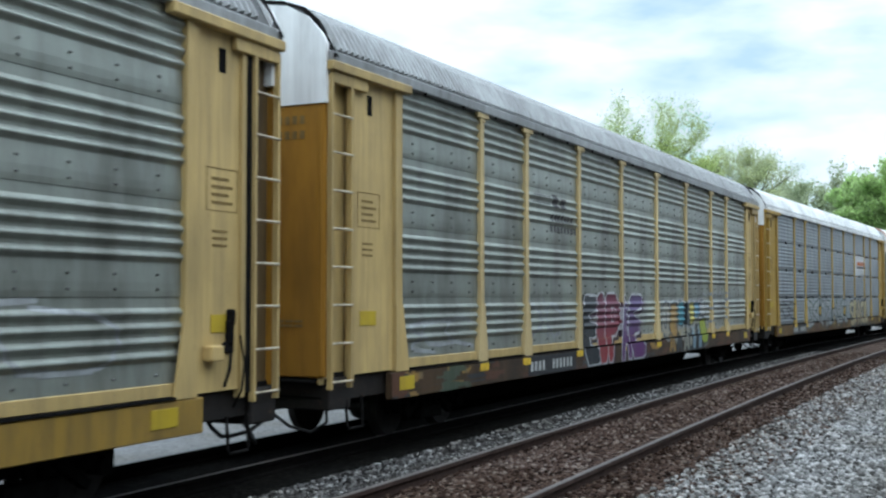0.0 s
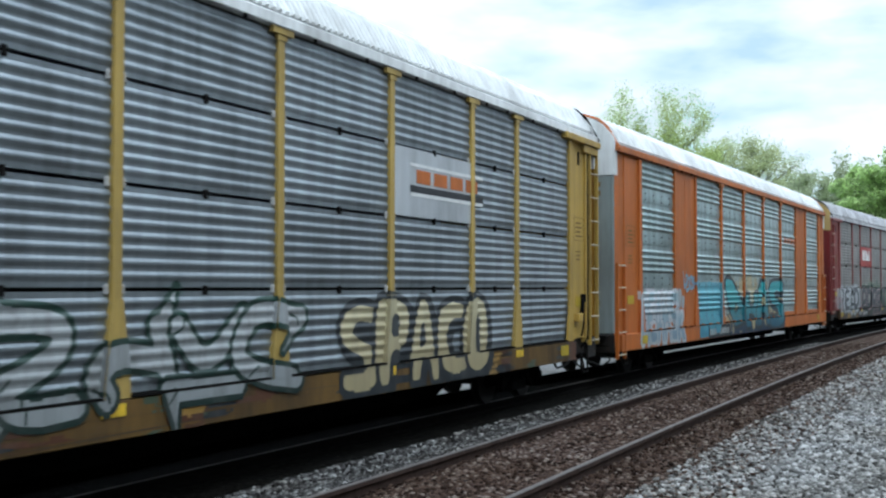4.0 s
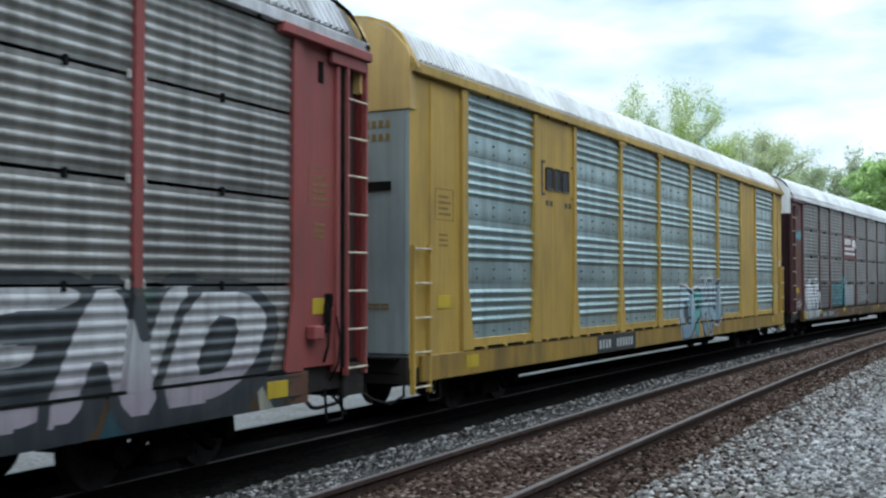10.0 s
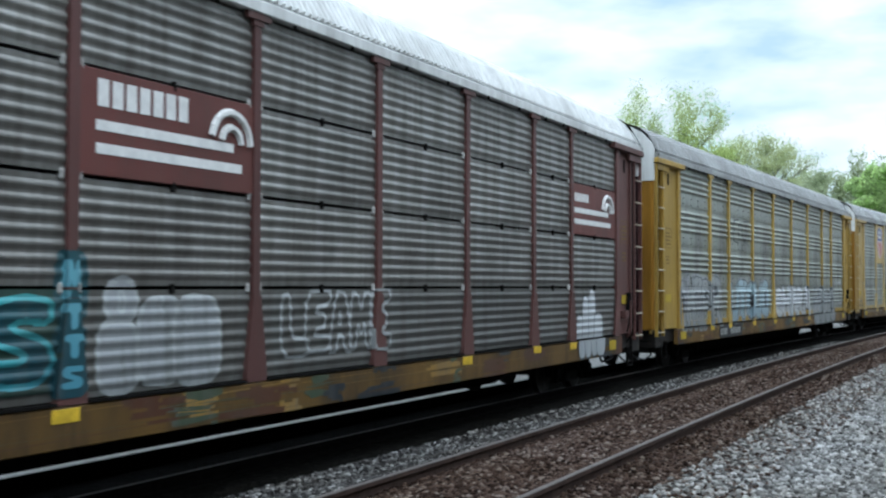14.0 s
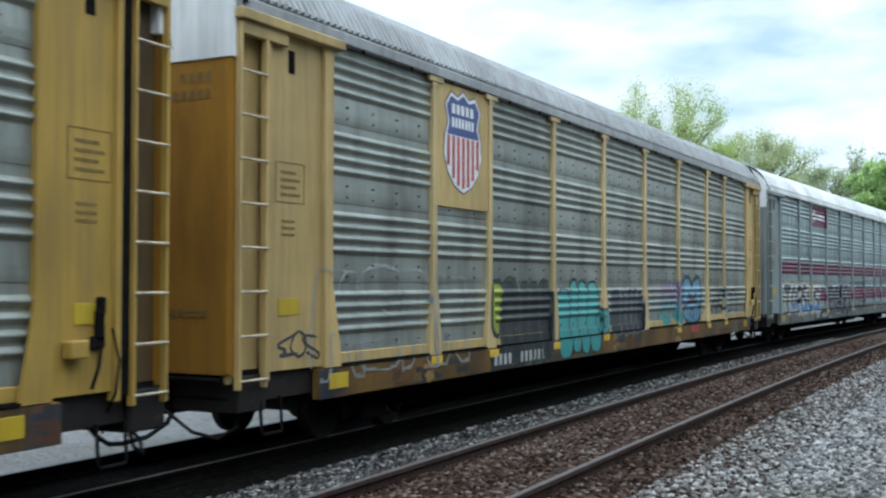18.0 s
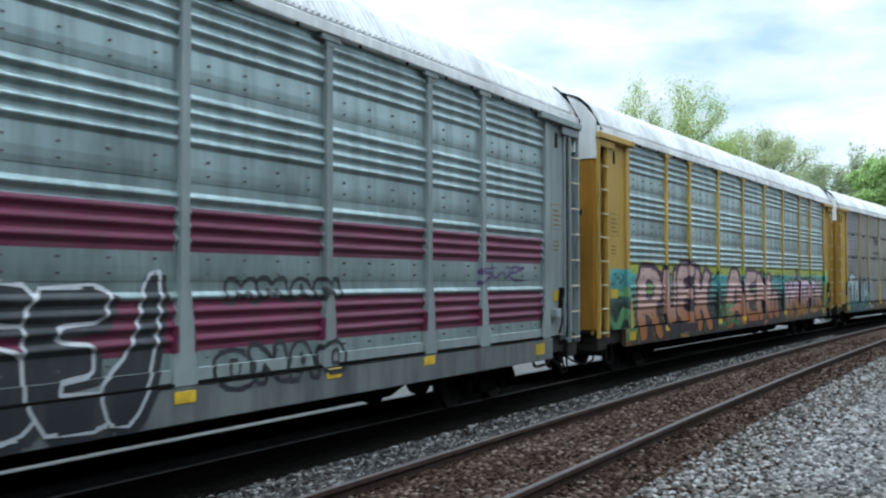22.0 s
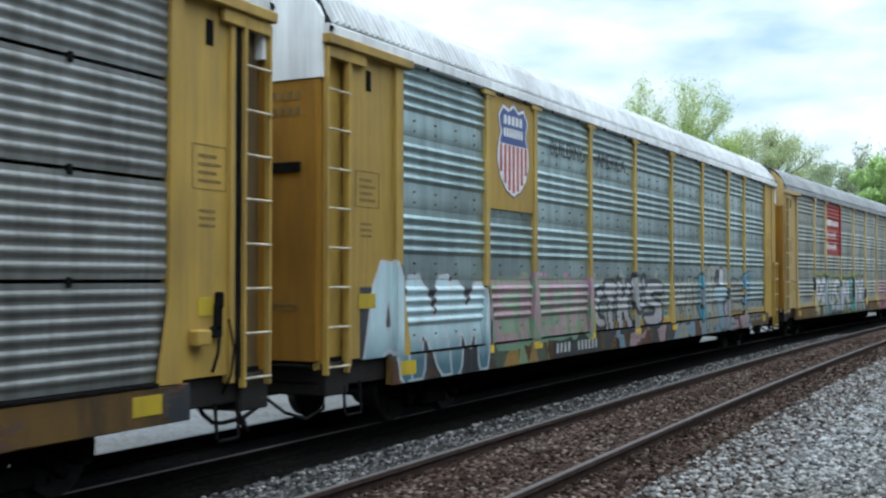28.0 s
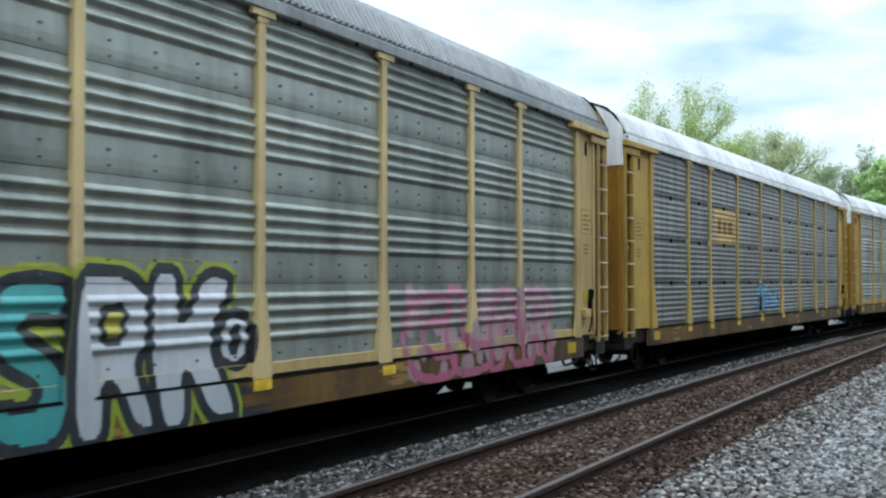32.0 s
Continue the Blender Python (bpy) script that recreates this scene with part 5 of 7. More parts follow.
mat_sill_yel = paint("grimy_yellow_sill", (0.15, 0.085, 0.022), dirt=(0.018, 0.015, 0.013), wear=1.0, rust=0.6, streak=1.5)
mat_sill_dusty = paint("dusty_yellow_sill", (0.29, 0.18, 0.032), dirt=(0.05, 0.04, 0.03), wear=0.8, rust=0.5, streak=2.0)
mat_sill_grey = paint("grimy_grey_sill", (0.14, 0.155, 0.15), dirt=(0.03, 0.03, 0.028), wear=0.9, rust=0.4, streak=2.0)
mat_sill_brown = paint("rusty_sill", (0.075, 0.045, 0.022), dirt=(0.016, 0.014, 0.012), wear=1.0, rust=0.6, streak=1.5)


def spec(label, body, panel, roof, sill, style, **more):
    return dict(label=label, body=body, panel=panel, roof=roof, sill=sill, style=style, **more)


def spray(name, low, high=None, z0=0.7, z1=2.3, wear=0.35):
    """Sprayed paint, shading from low to high colour, worn by rain."""
    m, n, l, b = node_material(name)
    tc, sep, mr = n.new("ShaderNodeTexCoord"), n.new("ShaderNodeSeparateXYZ"), n.new("ShaderNodeMapRange")
    l.new(tc.outputs["Object"], sep.inputs["Vector"])
    l.new(sep.outputs["Z"], mr.inputs["Value"])
    mr.inputs["From Min"].default_value, mr.inputs["From Max"].default_value = z0, z1
    fog = noise_node(n, l, 1.6, detail=3)
    add = n.new("ShaderNodeMath")
    add.operation = "MULTIPLY_ADD"
    l.new(fog.outputs["Fac"], add.inputs[0])
    add.inputs[1].default_value = 0.5
    l.new(mr.outputs["Result"], add.inputs[2])
    r = ramp_node(n, [(0.30, low), (0.95, high or shade(low, 1.25))])
    l.new(add.outputs["Value"], r.inputs["Fac"])
    run = noise_node(n, l, 1.0, (5, 5, 0.5), detail=6, rough=0.7)
    rr = ramp_node(n, [(0.45, (0, 0, 0)), (0.75, (wear, wear, wear))])
    l.new(run.outputs["Fac"], rr.inputs["Fac"])
    l.new(mix_node(n, l, rr.outputs["Color"], r.outputs["Color"], (0.10, 0.10, 0.09)), b.inputs["Base Color"])
    b.inputs["Roughness"].default_value = 0.5
    return m


mat_bolt = plain("dull_bolt", (0.17, 0.17, 0.16), 0.6, 0.4)
mat_reflector = plain("yellow_reflector", (0.56, 0.37, 0.02), 0.5, 0, 0.25)
mat_hinge = paint("worn_hinge", (0.36, 0.36, 0.34), wear=0.5, rust=0.5)
mat_placard = paint("yellow_placard", (0.46, 0.33, 0.02), wear=0.3, rust=0.1)
mat_number = plain("dull_white_number", (0.36, 0.37, 0.35), 0.6, 0, 0.25)
mat_stencil = plain("faded_stencil", (0.17, 0.115, 0.042), 0.7, 0, 0.3)
mat_black = plain("black_patch", (0.02, 0.02, 0.022), 0.6, 0, 0.4)
mat_white_mark = plain("white_marking", (0.66, 0.66, 0.64), 0.55, 0, 0.12)
mat_red_mark = paint("red_sign_paint", (0.40, 0.06, 0.05), wear=0.25, rust=0.05)
mat_blue = plain("blue_sign_paint", (0.045, 0.07, 0.20), 0.5, 0, 0.2)
mat_dark_blue = plain("dark_blue_rim", (0.03, 0.035, 0.09), 0.5, 0, 0.2)
mat_maroon = paint("maroon_stripe", (0.15, 0.028, 0.065), wear=0.3, rust=0.05, rough=0.4)
mat_oxide_sign = paint("oxide_sign_paint", (0.13, 0.042, 0.035), wear=0.2, rust=0.05)
mat_silver_sign = paint("silver_sign", (0.5, 0.52, 0.53), wear=0.15, rust=0.02, rough=0.35, metal=0.3)
mat_zinc_blue = paint("blue_grey_sheet", (0.31, 0.345, 0.365), dirt=(0.10, 0.10, 0.10), wear=0.4, rough=0.38, metal=0.7, blot=0.35, rust=0.05)
mat_roof_mottled = paint("mottled_roof_sheet", (0.55, 0.55, 0.56), wear=0.85, rough=0.55, metal=0.1, rust=0.5, streak=2.0)
mat_cap_yellow = paint("pale_yellow_head", (0.50, 0.34, 0.12), wear=0.4)

mat_faded_black = paint("faded_black_marking", (0.05, 0.05, 0.052), wear=0.5, rust=0.1)
mat_end_sill = paint("near_black_end_sill", (0.016, 0.013, 0.011), dirt=(0.012, 0.011, 0.01), wear=0.8, rust=0.5)
mat_rust_patch = paint("rust_patch", (0.085, 0.035, 0.018), wear=0.6, rust=0.6, streak=3.0)
S_OCHRE = spray("old_ochre_spray", (0.26, 0.15, 0.03), (0.34, 0.21, 0.05), wear=0.9)
S_OLDGREEN = spray("old_green_spray", (0.04, 0.06, 0.035), (0.09, 0.10, 0.06), wear=0.9)
S_WHITE = spray("white_spray", (0.357, 0.383, 0.391), (0.527, 0.544, 0.561))
S_DULLWHITE = spray("worn_white_spray", (0.230, 0.246, 0.246), (0.323, 0.340, 0.340), wear=0.8)
S_OLDWHITE = spray("thin_white_spray", (0.19, 0.20, 0.205), (0.26, 0.275, 0.28), wear=0.9)
S_ICE = spray("ice_blue_spray", (0.153, 0.230, 0.281), (0.340, 0.442, 0.476))
S_TEAL = spray("teal_spray", (0.009, 0.085, 0.136), (0.051, 0.306, 0.323))
S_NAVY = spray("navy_spray", (0.004, 0.02, 0.05), (0.008, 0.05, 0.08))
S_SLATE = spray("slate_spray", (0.022, 0.027, 0.031), (0.045, 0.055, 0.06))
S_LILAC = spray("lilac_white_spray", (0.26, 0.22, 0.25), (0.36, 0.36, 0.36), 0.8, 1.7, wear=0.7)
S_HAZE = spray("pink_green_spray", (0.17, 0.24, 0.13), (0.40, 0.25, 0.31), 0.8, 2.3, wear=0.7)
S_OLDCREAM = spray("old_cream_spray", (0.25, 0.245, 0.19), (0.33, 0.33, 0.28), wear=0.9)
S_CYAN = spray("cyan_spray", (0.05, 0.26, 0.33), (0.12, 0.38, 0.45))
S_GREENTEAL = spray("green_teal_spray", (0.015, 0.12, 0.10), (0.03, 0.18, 0.16))
S_DTEAL = spray("deep_teal_spray", (0.004, 0.035, 0.05), (0.008, 0.06, 0.075))
S_AQUA = spray("aqua_spray", (0.043, 0.255, 0.246), (0.085, 0.340, 0.323))
S_BLUE = spray("blue_spray", (0.025, 0.136, 0.255), (0.153, 0.306, 0.408))
S_SKY = spray("sky_spray", (0.043, 0.196, 0.272), (0.119, 0.323, 0.391))
S_BLACK = spray("black_spray", (0.013, 0.017, 0.021), (0.025, 0.030, 0.034))
S_RED = spray("red_spray", (0.22, 0.018, 0.022), (0.12, 0.014, 0.04))
S_PURPLE = spray("purple_spray", (0.085, 0.017, 0.102), (0.076, 0.043, 0.136))
S_PLUM = spray("dark_plum_spray", (0.014, 0.004, 0.010), (0.035, 0.010, 0.030))
S_DGREEN = spray("dark_green_spray", (0.006, 0.018, 0.014), (0.014, 0.045, 0.032))
S_GREEN = spray("green_spray", (0.025, 0.136, 0.060), (0.136, 0.289, 0.102))
S_LIME = spray("lime_spray", (0.221, 0.289, 0.025), (0.306, 0.340, 0.034))
S_CREAM = spray("cream_spray", (0.340, 0.281, 0.153), (0.442, 0.391, 0.238))
S_RUST = spray("rust_orange_spray", (0.29, 0.095, 0.012), (0.44, 0.29, 0.26), 0.9, 2.3)
S_DRUST = spray("dark_rust_spray", (0.05, 0.014, 0.006), (0.02, 0.05, 0.04), 0.9, 2.0)
S_LEAFGREEN = spray("leaf_green_spray", (0.03, 0.09, 0.02), (0.10, 0.20, 0.03))
S_MAUVE = spray("mauve_spray", (0.30, 0.12, 0.012), (0.48, 0.35, 0.45), 1.0, 2.3)
S_PINK = spray("pink_spray", (0.357, 0.085, 0.153), (0.391, 0.170, 0.238), wear=0.8)
S_PALEPINK = spray("pale_pink_spray", (0.306, 0.204, 0.212), (0.374, 0.255, 0.264), wear=0.7)
S_MINT = spray("mint_spray", (0.119, 0.238, 0.136), (0.255, 0.323, 0.221), wear=0.7)
S_MURAL = spray("mural_ground_spray", (0.004, 0.014, 0.008), (0.08, 0.34, 0.33), 1.45, 2.45)
S_YELLOW = spray("yellow_spray", (0.374, 0.323, 0.025), (0.442, 0.391, 0.068))

TRAIN = [
    spec("yellow car-carrier wagon with dull ribbed steel sides", mat_tan, mat_zinc_old, mat_roof_grey, mat_sill_dusty, "banded", slot=False),
    spec("yellow car-carrier wagon with a red graffito on grey ribbed sides", mat_tan, mat_zinc_old, mat_roof_grey, mat_sill_brown, "banded", number_at=6.7, slot=False),
    spec("yellow car-carrier wagon with seamed blue-grey sides and an orange sign", mat_yellow, mat_zinc_blue, mat_roof_white, mat_sill_yel, "seamed", number_at=4.2, flat={(6, 1)}, flat_paint=mat_silver_sign),
    spec("orange car-carrier wagon with silver ribbed sides and teal graffiti", mat_orange, mat_zinc_new, mat_roof_white, mat_orange, "banded", plates=(1, 7), chord=mat_orange, hoop=mat_orange, flat_ends=(-1, 1), door=mat_greypaint, number_at=7.9, slot=False),
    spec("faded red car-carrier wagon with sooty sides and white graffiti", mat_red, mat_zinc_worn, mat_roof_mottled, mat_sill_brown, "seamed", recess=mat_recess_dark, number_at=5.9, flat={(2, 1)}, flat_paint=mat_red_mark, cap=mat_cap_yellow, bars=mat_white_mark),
    spec("yellow car-carrier wagon with silver ribbed sides and solid yellow panels", mat_yellow, mat_zinc_new, mat_roof_white, mat_sill_dusty, "banded", plates=(1, 7), chord=mat_yellow, hoop=mat_yellow, flat_ends=(-1, 1), door=mat_greypaint, cap=mat_cap_yellow, number_at=7.9),
    spec("oxide-brown car-carrier wagon with sooty seamed sides", mat_brownpaint, mat_zinc_dark, mat_roof_white, mat_sill_yel, "seamed", recess=mat_recess_dark, number_at=5.0, flat={(3, 1), (8, 1)}, low_panel=mat_zinc_low_shade, flat_paint=mat_oxide_sign, bars=mat_white_mark),
    spec("yellow car-carrier wagon with white graffiti on dull ribbed sides", mat_yellow, mat_zinc_old, mat_roof_grey, mat_sill_yel, "banded", number_at=5.5),
    spec("tan car-carrier wagon with a shield emblem and teal graffiti", mat_tan, mat_zinc_old, mat_roof_grey, mat_sill_yel, "banded", number_at=6.7, slot=False),
    spec("grey car-carrier wagon with dark red stripes along its sides", mat_greypaint, mat_zinc_new, mat_roof_white, mat_sill_grey, "banded", recess=mat_recess_grey, number_at=7.2),
    spec("yellow car-carrier wagon with a long painted mural", mat_yellow, mat_zinc_new, mat_roof_white, mat_sill_brown, "banded"),
    spec("yellow car-carrier wagon with sooty seamed sides and a teal graffito", mat_yellow, mat_zinc_sooty, mat_roof_white, mat_sill_yel, "seamed", number_at=5.4),
    spec("yellow car-carrier wagon with a shield emblem and pink graffiti", mat_yellow, mat_zinc_new, mat_roof_white, mat_sill_yel, "banded", flat_ends=(1,), number_at=7.5),
    spec("tan car-carrier wagon with a red sign and white graffiti", mat_tan, mat_zinc_old, mat_roof_grey, mat_sill_yel, "banded", number_at=6.9, cap=mat_cap_yellow),
    spec("yellow car-carrier wagon with sooty seamed sides and a small sign", mat_yellow, mat_zinc_sooty, mat_roof_white, mat_sill_yel, "seamed"),
    spec("yellow car-carrier wagon with dull ribbed sides and a white roof", mat_yellow, mat_zinc_old, mat_roof_white, mat_sill_yel, "banded"),
    spec("yellow car-carrier wagon with plain dull ribbed sides", mat_yellow, mat_zinc_old, mat_roof_grey, mat_sill_yel, "banded"),
]


def adorn(roots):
    """The signs, emblems and sprayed pictures of each wagon."""
    def g(i, *a, **k):
        graffiti(TRAIN[i], roots[i], *a, **k)

    for k, (sp_, root) in enumerate(zip(TRAIN, roots)):
        if sp_["sill"] in (mat_sill_yel, mat_sill_brown):
            sill_stains(sp_, root, 200 + k)
    # 0: a few faint tags
    g(0, 22.6, 24.4, 1.2, 2.1, "tag", ["hook", "cup"], None, S_DULLWHITE, seed=1, fat=0.030)
    # 1: red and purple letters, pale letters, round cartoon heads, ghosts of white
    g(1, 2.2, 4.3, 1.15, 1.8, "tag", ["wave", "arch", "cup"], None, S_DULLWHITE, seed=2, fat=0.030)
    g(1, 6.9, 8.6, 1.2, 2.1, "tag", ["fork", "ring"], None, S_DULLWHITE, seed=12, fat=0.040)
    block(TRAIN[1], roots[1], "graffiti_ground", 9.6, 10.3, 0.68, 2.1, S_BLACK, 0)
    word_block(TRAIN[1], roots[1], 8.1, 8.95, 3.80, 4.06, 2, mat_faded_black, 0, seed=7)
    word_block(TRAIN[1], roots[1], 8.02, 9.3, 3.53, 3.67, 7, mat_faded_black, 0, seed=8)
    word_block(TRAIN[1], roots[1], 8.02, 9.5, 3.32, 3.46, 8, mat_faded_black, 0, seed=9)
    for z in (3.84, 3.98):
        block(TRAIN[1], roots[1], "sign_stripe", 7.1, 8.0, z, z + 0.035, mat_faded_black, 0)
    # 2: long pale letters, cream throw-ups, a silver sign with an orange name
    g(2, 2.2, 4.6, 1.15, 1.9, "tag", ["fork", "wave", "comb"], None, S_BLACK, seed=8, fat=0.035)
    g(2, 7.1, 15.6, 0.82, 2.0, "block", ["wave", "peak", "arch", "bend", "hook", "fork", "arch"], S_DULLWHITE, S_DGREEN, seed=9, fat=0.094)
    root = roots[2]
    y = FACE_Y - 0.052
    for dz, hh, mat in ((0.72, 0.05, mat_white_mark), (0.28, 0.05, mat_white_mark), (0.34, 0.1, mat_black)):
        put("sign_stripe", link_mesh("sign_stripe", boxes([(18.55 - U0, 21.2 - U0, y - 0.005, y, 3.12 + dz, 3.12 + dz + hh)])), mat, root)
    put("name_blocks", link_mesh("name_blocks", bars(18.75 - U0, 21.1 - U0, 3.60, 3.80, 4, y, 0.22)), mat_orange, root, None, "orange brand name as plain blocks")
    # 3: white scribble, blue block letters, a large teal piece
    g(3, 1.9, 4.9, 0.75, 2.1, "tag", ["wave", "bend", "wave", "ring", "wave"], None, S_WHITE, seed=113, fat=0.03)
    g(3, 5.6, 6.75, 1.9, 2.45, "tag", ["wave", "bend", "wave", "ring", "wave", "hook"], None, S_BLUE, seed=14, fat=0.035)
    block(TRAIN[3], roots[3], "graffiti_ground", 6.95, 9.5, 0.72, 2.2, S_SKY, 0, "blue sprayed ground")
    block(TRAIN[3], roots[3], "graffiti_ground", 10.2, 18.2, 0.69, 1.25, S_NAVY, 0, "dark blue sprayed foot")
    root = roots[3]
    word_block(TRAIN[3], root, 18.75, 21.0, 3.70, 3.92, 4, mat_orange, 0, seed=4)
    # 4: a long row of white, grey and green letters along sill and lowest row; red sign
    sp_, root = TRAIN[4], roots[4]
    block(sp_, root, "graffiti_ground", 1.35, 6.7, 1.07, 2.03, S_LILAC, 0, "lilac-white sprayed ground")
    block(sp_, root, "graffiti_ground", 6.9, 18.3, 1.07, 2.03, S_DGREEN, 0, "dark green sprayed ground")
    g(4, 7.2, 12.2, 2.0, 2.48, "tag", ["=wave"] * 5, None, S_MINT, seed=118, fat=0.018)
    block(sp_, root, "graffiti_ground", 18.5, 24.9, 1.07, 2.0, S_DGREEN, 0, "dark green sprayed ground")
    sill_bands(sp_, root, 1.0, 5.7, (S_SLATE, S_LILAC, S_OCHRE, S_BLACK, S_PALEPINK), 301)
    sill_bands(sp_, root, 8.6, 25.3, (S_SLATE, S_OLDGREEN, S_OCHRE, S_BLACK, S_DGREEN, S_DTEAL, S_OLDCREAM), 302)
    y = FACE_Y - 0.052
    put("name_blocks", link_mesh("name_blocks", boxes([(7.2 - U0 + a, 7.2 - U0 + b, y - 0.006, y, 3.42, 3.42 + c) for a, b, c in
        ((0, 0.32, 0.5), (0.38, 0.66, 0.5), (0.85, 1.13, 0.5), (1.2, 1.46, 0.34), (1.54, 1.64, 0.46), (1.72, 1.82, 0.52))], 0.02)), mat_white_mark, roots[4], None, "white brand name as plain blocks")
    # 5: brackets and a dark name on the plate, pale letters with an aqua middle
    y = FACE_Y - 0.03
    put("name_blocks", link_mesh("name_blocks", boxes([(5.22 - U0 + a, 5.22 - U0 + b, y - 0.006, y, 3.80, 4.22) for a, b in ((0.05, 0.38), (0.46, 0.78), (0.86, 1.2))], 0.03)), mat_black, roots[5], None, "dark brand name as plain blocks")
    for u, d in ((5.12, 1), (6.72, -1)):
        put("bracket_mark", link_mesh("bracket_mark", boxes([(u - 0.03 - U0, u + 0.03 - U0, y - 0.006, y, 3.68, 4.34)] + [tuple(sorted((u - U0, u + d * 0.14 - U0))) + (y - 0.006, y, z, z + 0.05) for z in (3.68, 4.29)])), mat_black, roots[5])
    put("data_dots", link_mesh("data_dots", boxes([(5.3 + k - U0, 5.42 + k - U0, y - 0.006, y, 3.5, 3.6) for k in (0, 0.2, 0.95, 1.15)])), mat_black, roots[5])
    put("class_mark", lettering("B1", 0.30), mat_white_mark, roots[5], pose(26.6 - U0, FACE_Y - 0.025, 2.62) @ pose(0, 0, 0, 90, 0, 0), "white class letters")
    # 6: white silver letters, a green block, white bubbles, outlined letters
    block(TRAIN[6], roots[6], "graffiti_ground", 7.05, 9.55, 1.1, 2.06, S_DGREEN, 0, "dark green sprayed ground")
    y = FACE_Y - 0.052
    for u, k in ((9.72, 1.0), (22.8, 0.62)):
        x = u - U0
        put("name_blocks", link_mesh("name_blocks", bars(x + 0.12, x + 0.12 + 1.35 * k, 3.75, 3.75 + 0.26 * k, 7, y, 0.25)), mat_white_mark, roots[6], None, "white brand name as plain blocks")
        put("sign_stripes", link_mesh("sign_stripes", boxes([(x + 0.1, x + 2.2, y - 0.006, y, 3.52, 3.62), (x + 0.1, x + 2.35, y - 0.006, y, 3.30, 3.40)])), mat_white_mark, roots[6])
        arcs = []
        for r in (0.34, 0.17):
            arcs += [((x + 2.15 + r * math.cos(a), y - 0.004, 3.62 + r * math.sin(a)), (x + 2.15 + r * math.cos(a + 0.3), y - 0.004, 3.62 + r * math.sin(a + 0.3)), 0.045) for a in [0.3 * q for q in range(10)]]
        put("wheel_mark", link_mesh("wheel_mark", rods(arcs, 6)), mat_white_mark, roots[6], None, "white wheel-shaped mark")
    # 7: white letters and rear outlines
    g(7, 19.0, 23.2, 0.75, 2.0, "bubble", ["bend", "peak", "ring", "loop"], S_DULLWHITE, S_BLACK, seed=33, halo=S_DULLWHITE)
    g(7, 23.7, 24.8, 1.1, 2.45, "tag", ["ring", "cup"], None, S_WHITE, seed=34, fat=0.028)
    g(7, 7.3, 9.4, 3.3, 4.1, "tag", ["comb", "bend", "hook"], None, S_BLACK, seed=35, fat=0.020)
    # 8: ghost outline, dark and teal letters, a pair of blue heads
    put("brand_blocks", link_mesh("brand_blocks", bars(18.95 - U0, 19.75 - U0, 0.76, 0.94, 3, -HALF_W - 0.012, 0.22)), mat_red_mark, roots[8], None, "red brand name as plain blocks")
    g(8, 21.3, 24.3, 1.05, 2.0, "tag", ["=wave", "=peak", "cup", "=arch"], None, S_BLACK, seed=42, fat=0.03)
    g(8, 22.4, 23.3, 1.1, 2.1, "block", ["=eye"], S_DULLWHITE, S_MINT, seed=142, fat=0.22)
    shield(roots[8], 5.72, 3.50, 5.02, 4.78, 6.64, 3.22, mat_tan)
    # 9: maroon ribs, a sign, black-topped blue letters, two dark pieces
    root, sp_ = roots[9], TRAIN[9]
    x = U0 - RUN / 2
    for i, w in enumerate(BAYS):
        a, b = x + 0.12, x + w - 0.12
        block(sp_, root, "maroon_stripe", a, b, 2.36, 2.82, mat_maroon, 0)
        block(sp_, root, "maroon_stripe", a, b, 1.32, 1.86, mat_maroon, 0)
        x += w
    sign = block(sp_, root, "sign", 6.95, 9.6, 4.27, 5.12, mat_maroon, 0, "maroon sign painted on the ribs")
    word_block(sp_, root, 7.75, 9.4, 4.52, 4.82, 8, mat_white_mark, 1, sign)
    g(9, 7.1, 7.7, 4.4, 4.95, "block", ["=ring"], mat_white_mark, None, seed=43, fat=0.144)
    g(9, 22.6, 24.6, 2.0, 2.35, "tag", ["bend", "wave", "comb"], None, S_PURPLE, seed=47, fat=0.020)
    # 10: a mural from end to end
    root, sp_ = roots[10], TRAIN[10]
    block(sp_, root, "mural_ground", 0.66, 27.0, 0.68, 2.30, S_MURAL, 0, "teal and dark green mural ground")
    rng = random.Random(91)
    for k in range(9):
        d = np.array([(1.9 + 2.8 * (k + rng.random()), 2.28 + 0.12 * rng.random() ** 2, rng.uniform(0.04, 0.12)) for _ in range(90)])
        decal("mural_edge", sp_, root, lambda z: cover(d, z), 2.20, 2.50, 0.05 + 0.02 * (k % 2), S_LIME, None, "yellow-green upper edge of the mural")
    for k in range(9):
        g(10, 0.9 + k * 2.9, 2.6 + k * 2.9, 0.7, 1.5 + 0.2 * (k % 3), "tag", ["fork", "wave"], None, (S_GREEN, S_LEAFGREEN, S_LEAFGREEN)[k % 3], seed=150 + k, fat=0.07) if k not in (1, 2, 4, 5, 7) else g(10, 0.9 + k * 2.9, 3.6 + k * 2.9, 2.0, 2.36, "tag", ["fork", "hook", "peak"], None, S_DGREEN, seed=150 + k, fat=0.03)
    g(10, 0.9, 2.3, 0.8, 1.9, "tag", ["fork", "fork", "wave"], None, S_GREEN, seed=51, fat=0.060)
    g(10, 25.2, 26.9, 0.8, 2.2, "block", ["fork", "ring"], S_DGREEN, S_GREEN, seed=52, fat=0.115)
    g(10, 16.7, 18.0, 1.6, 2.0, "tag", ["arch"], None, S_BLACK, seed=53, fat=0.020)
    # 11: a large white-to-teal piece, dark letters of a name
    sp_ = TRAIN[11]
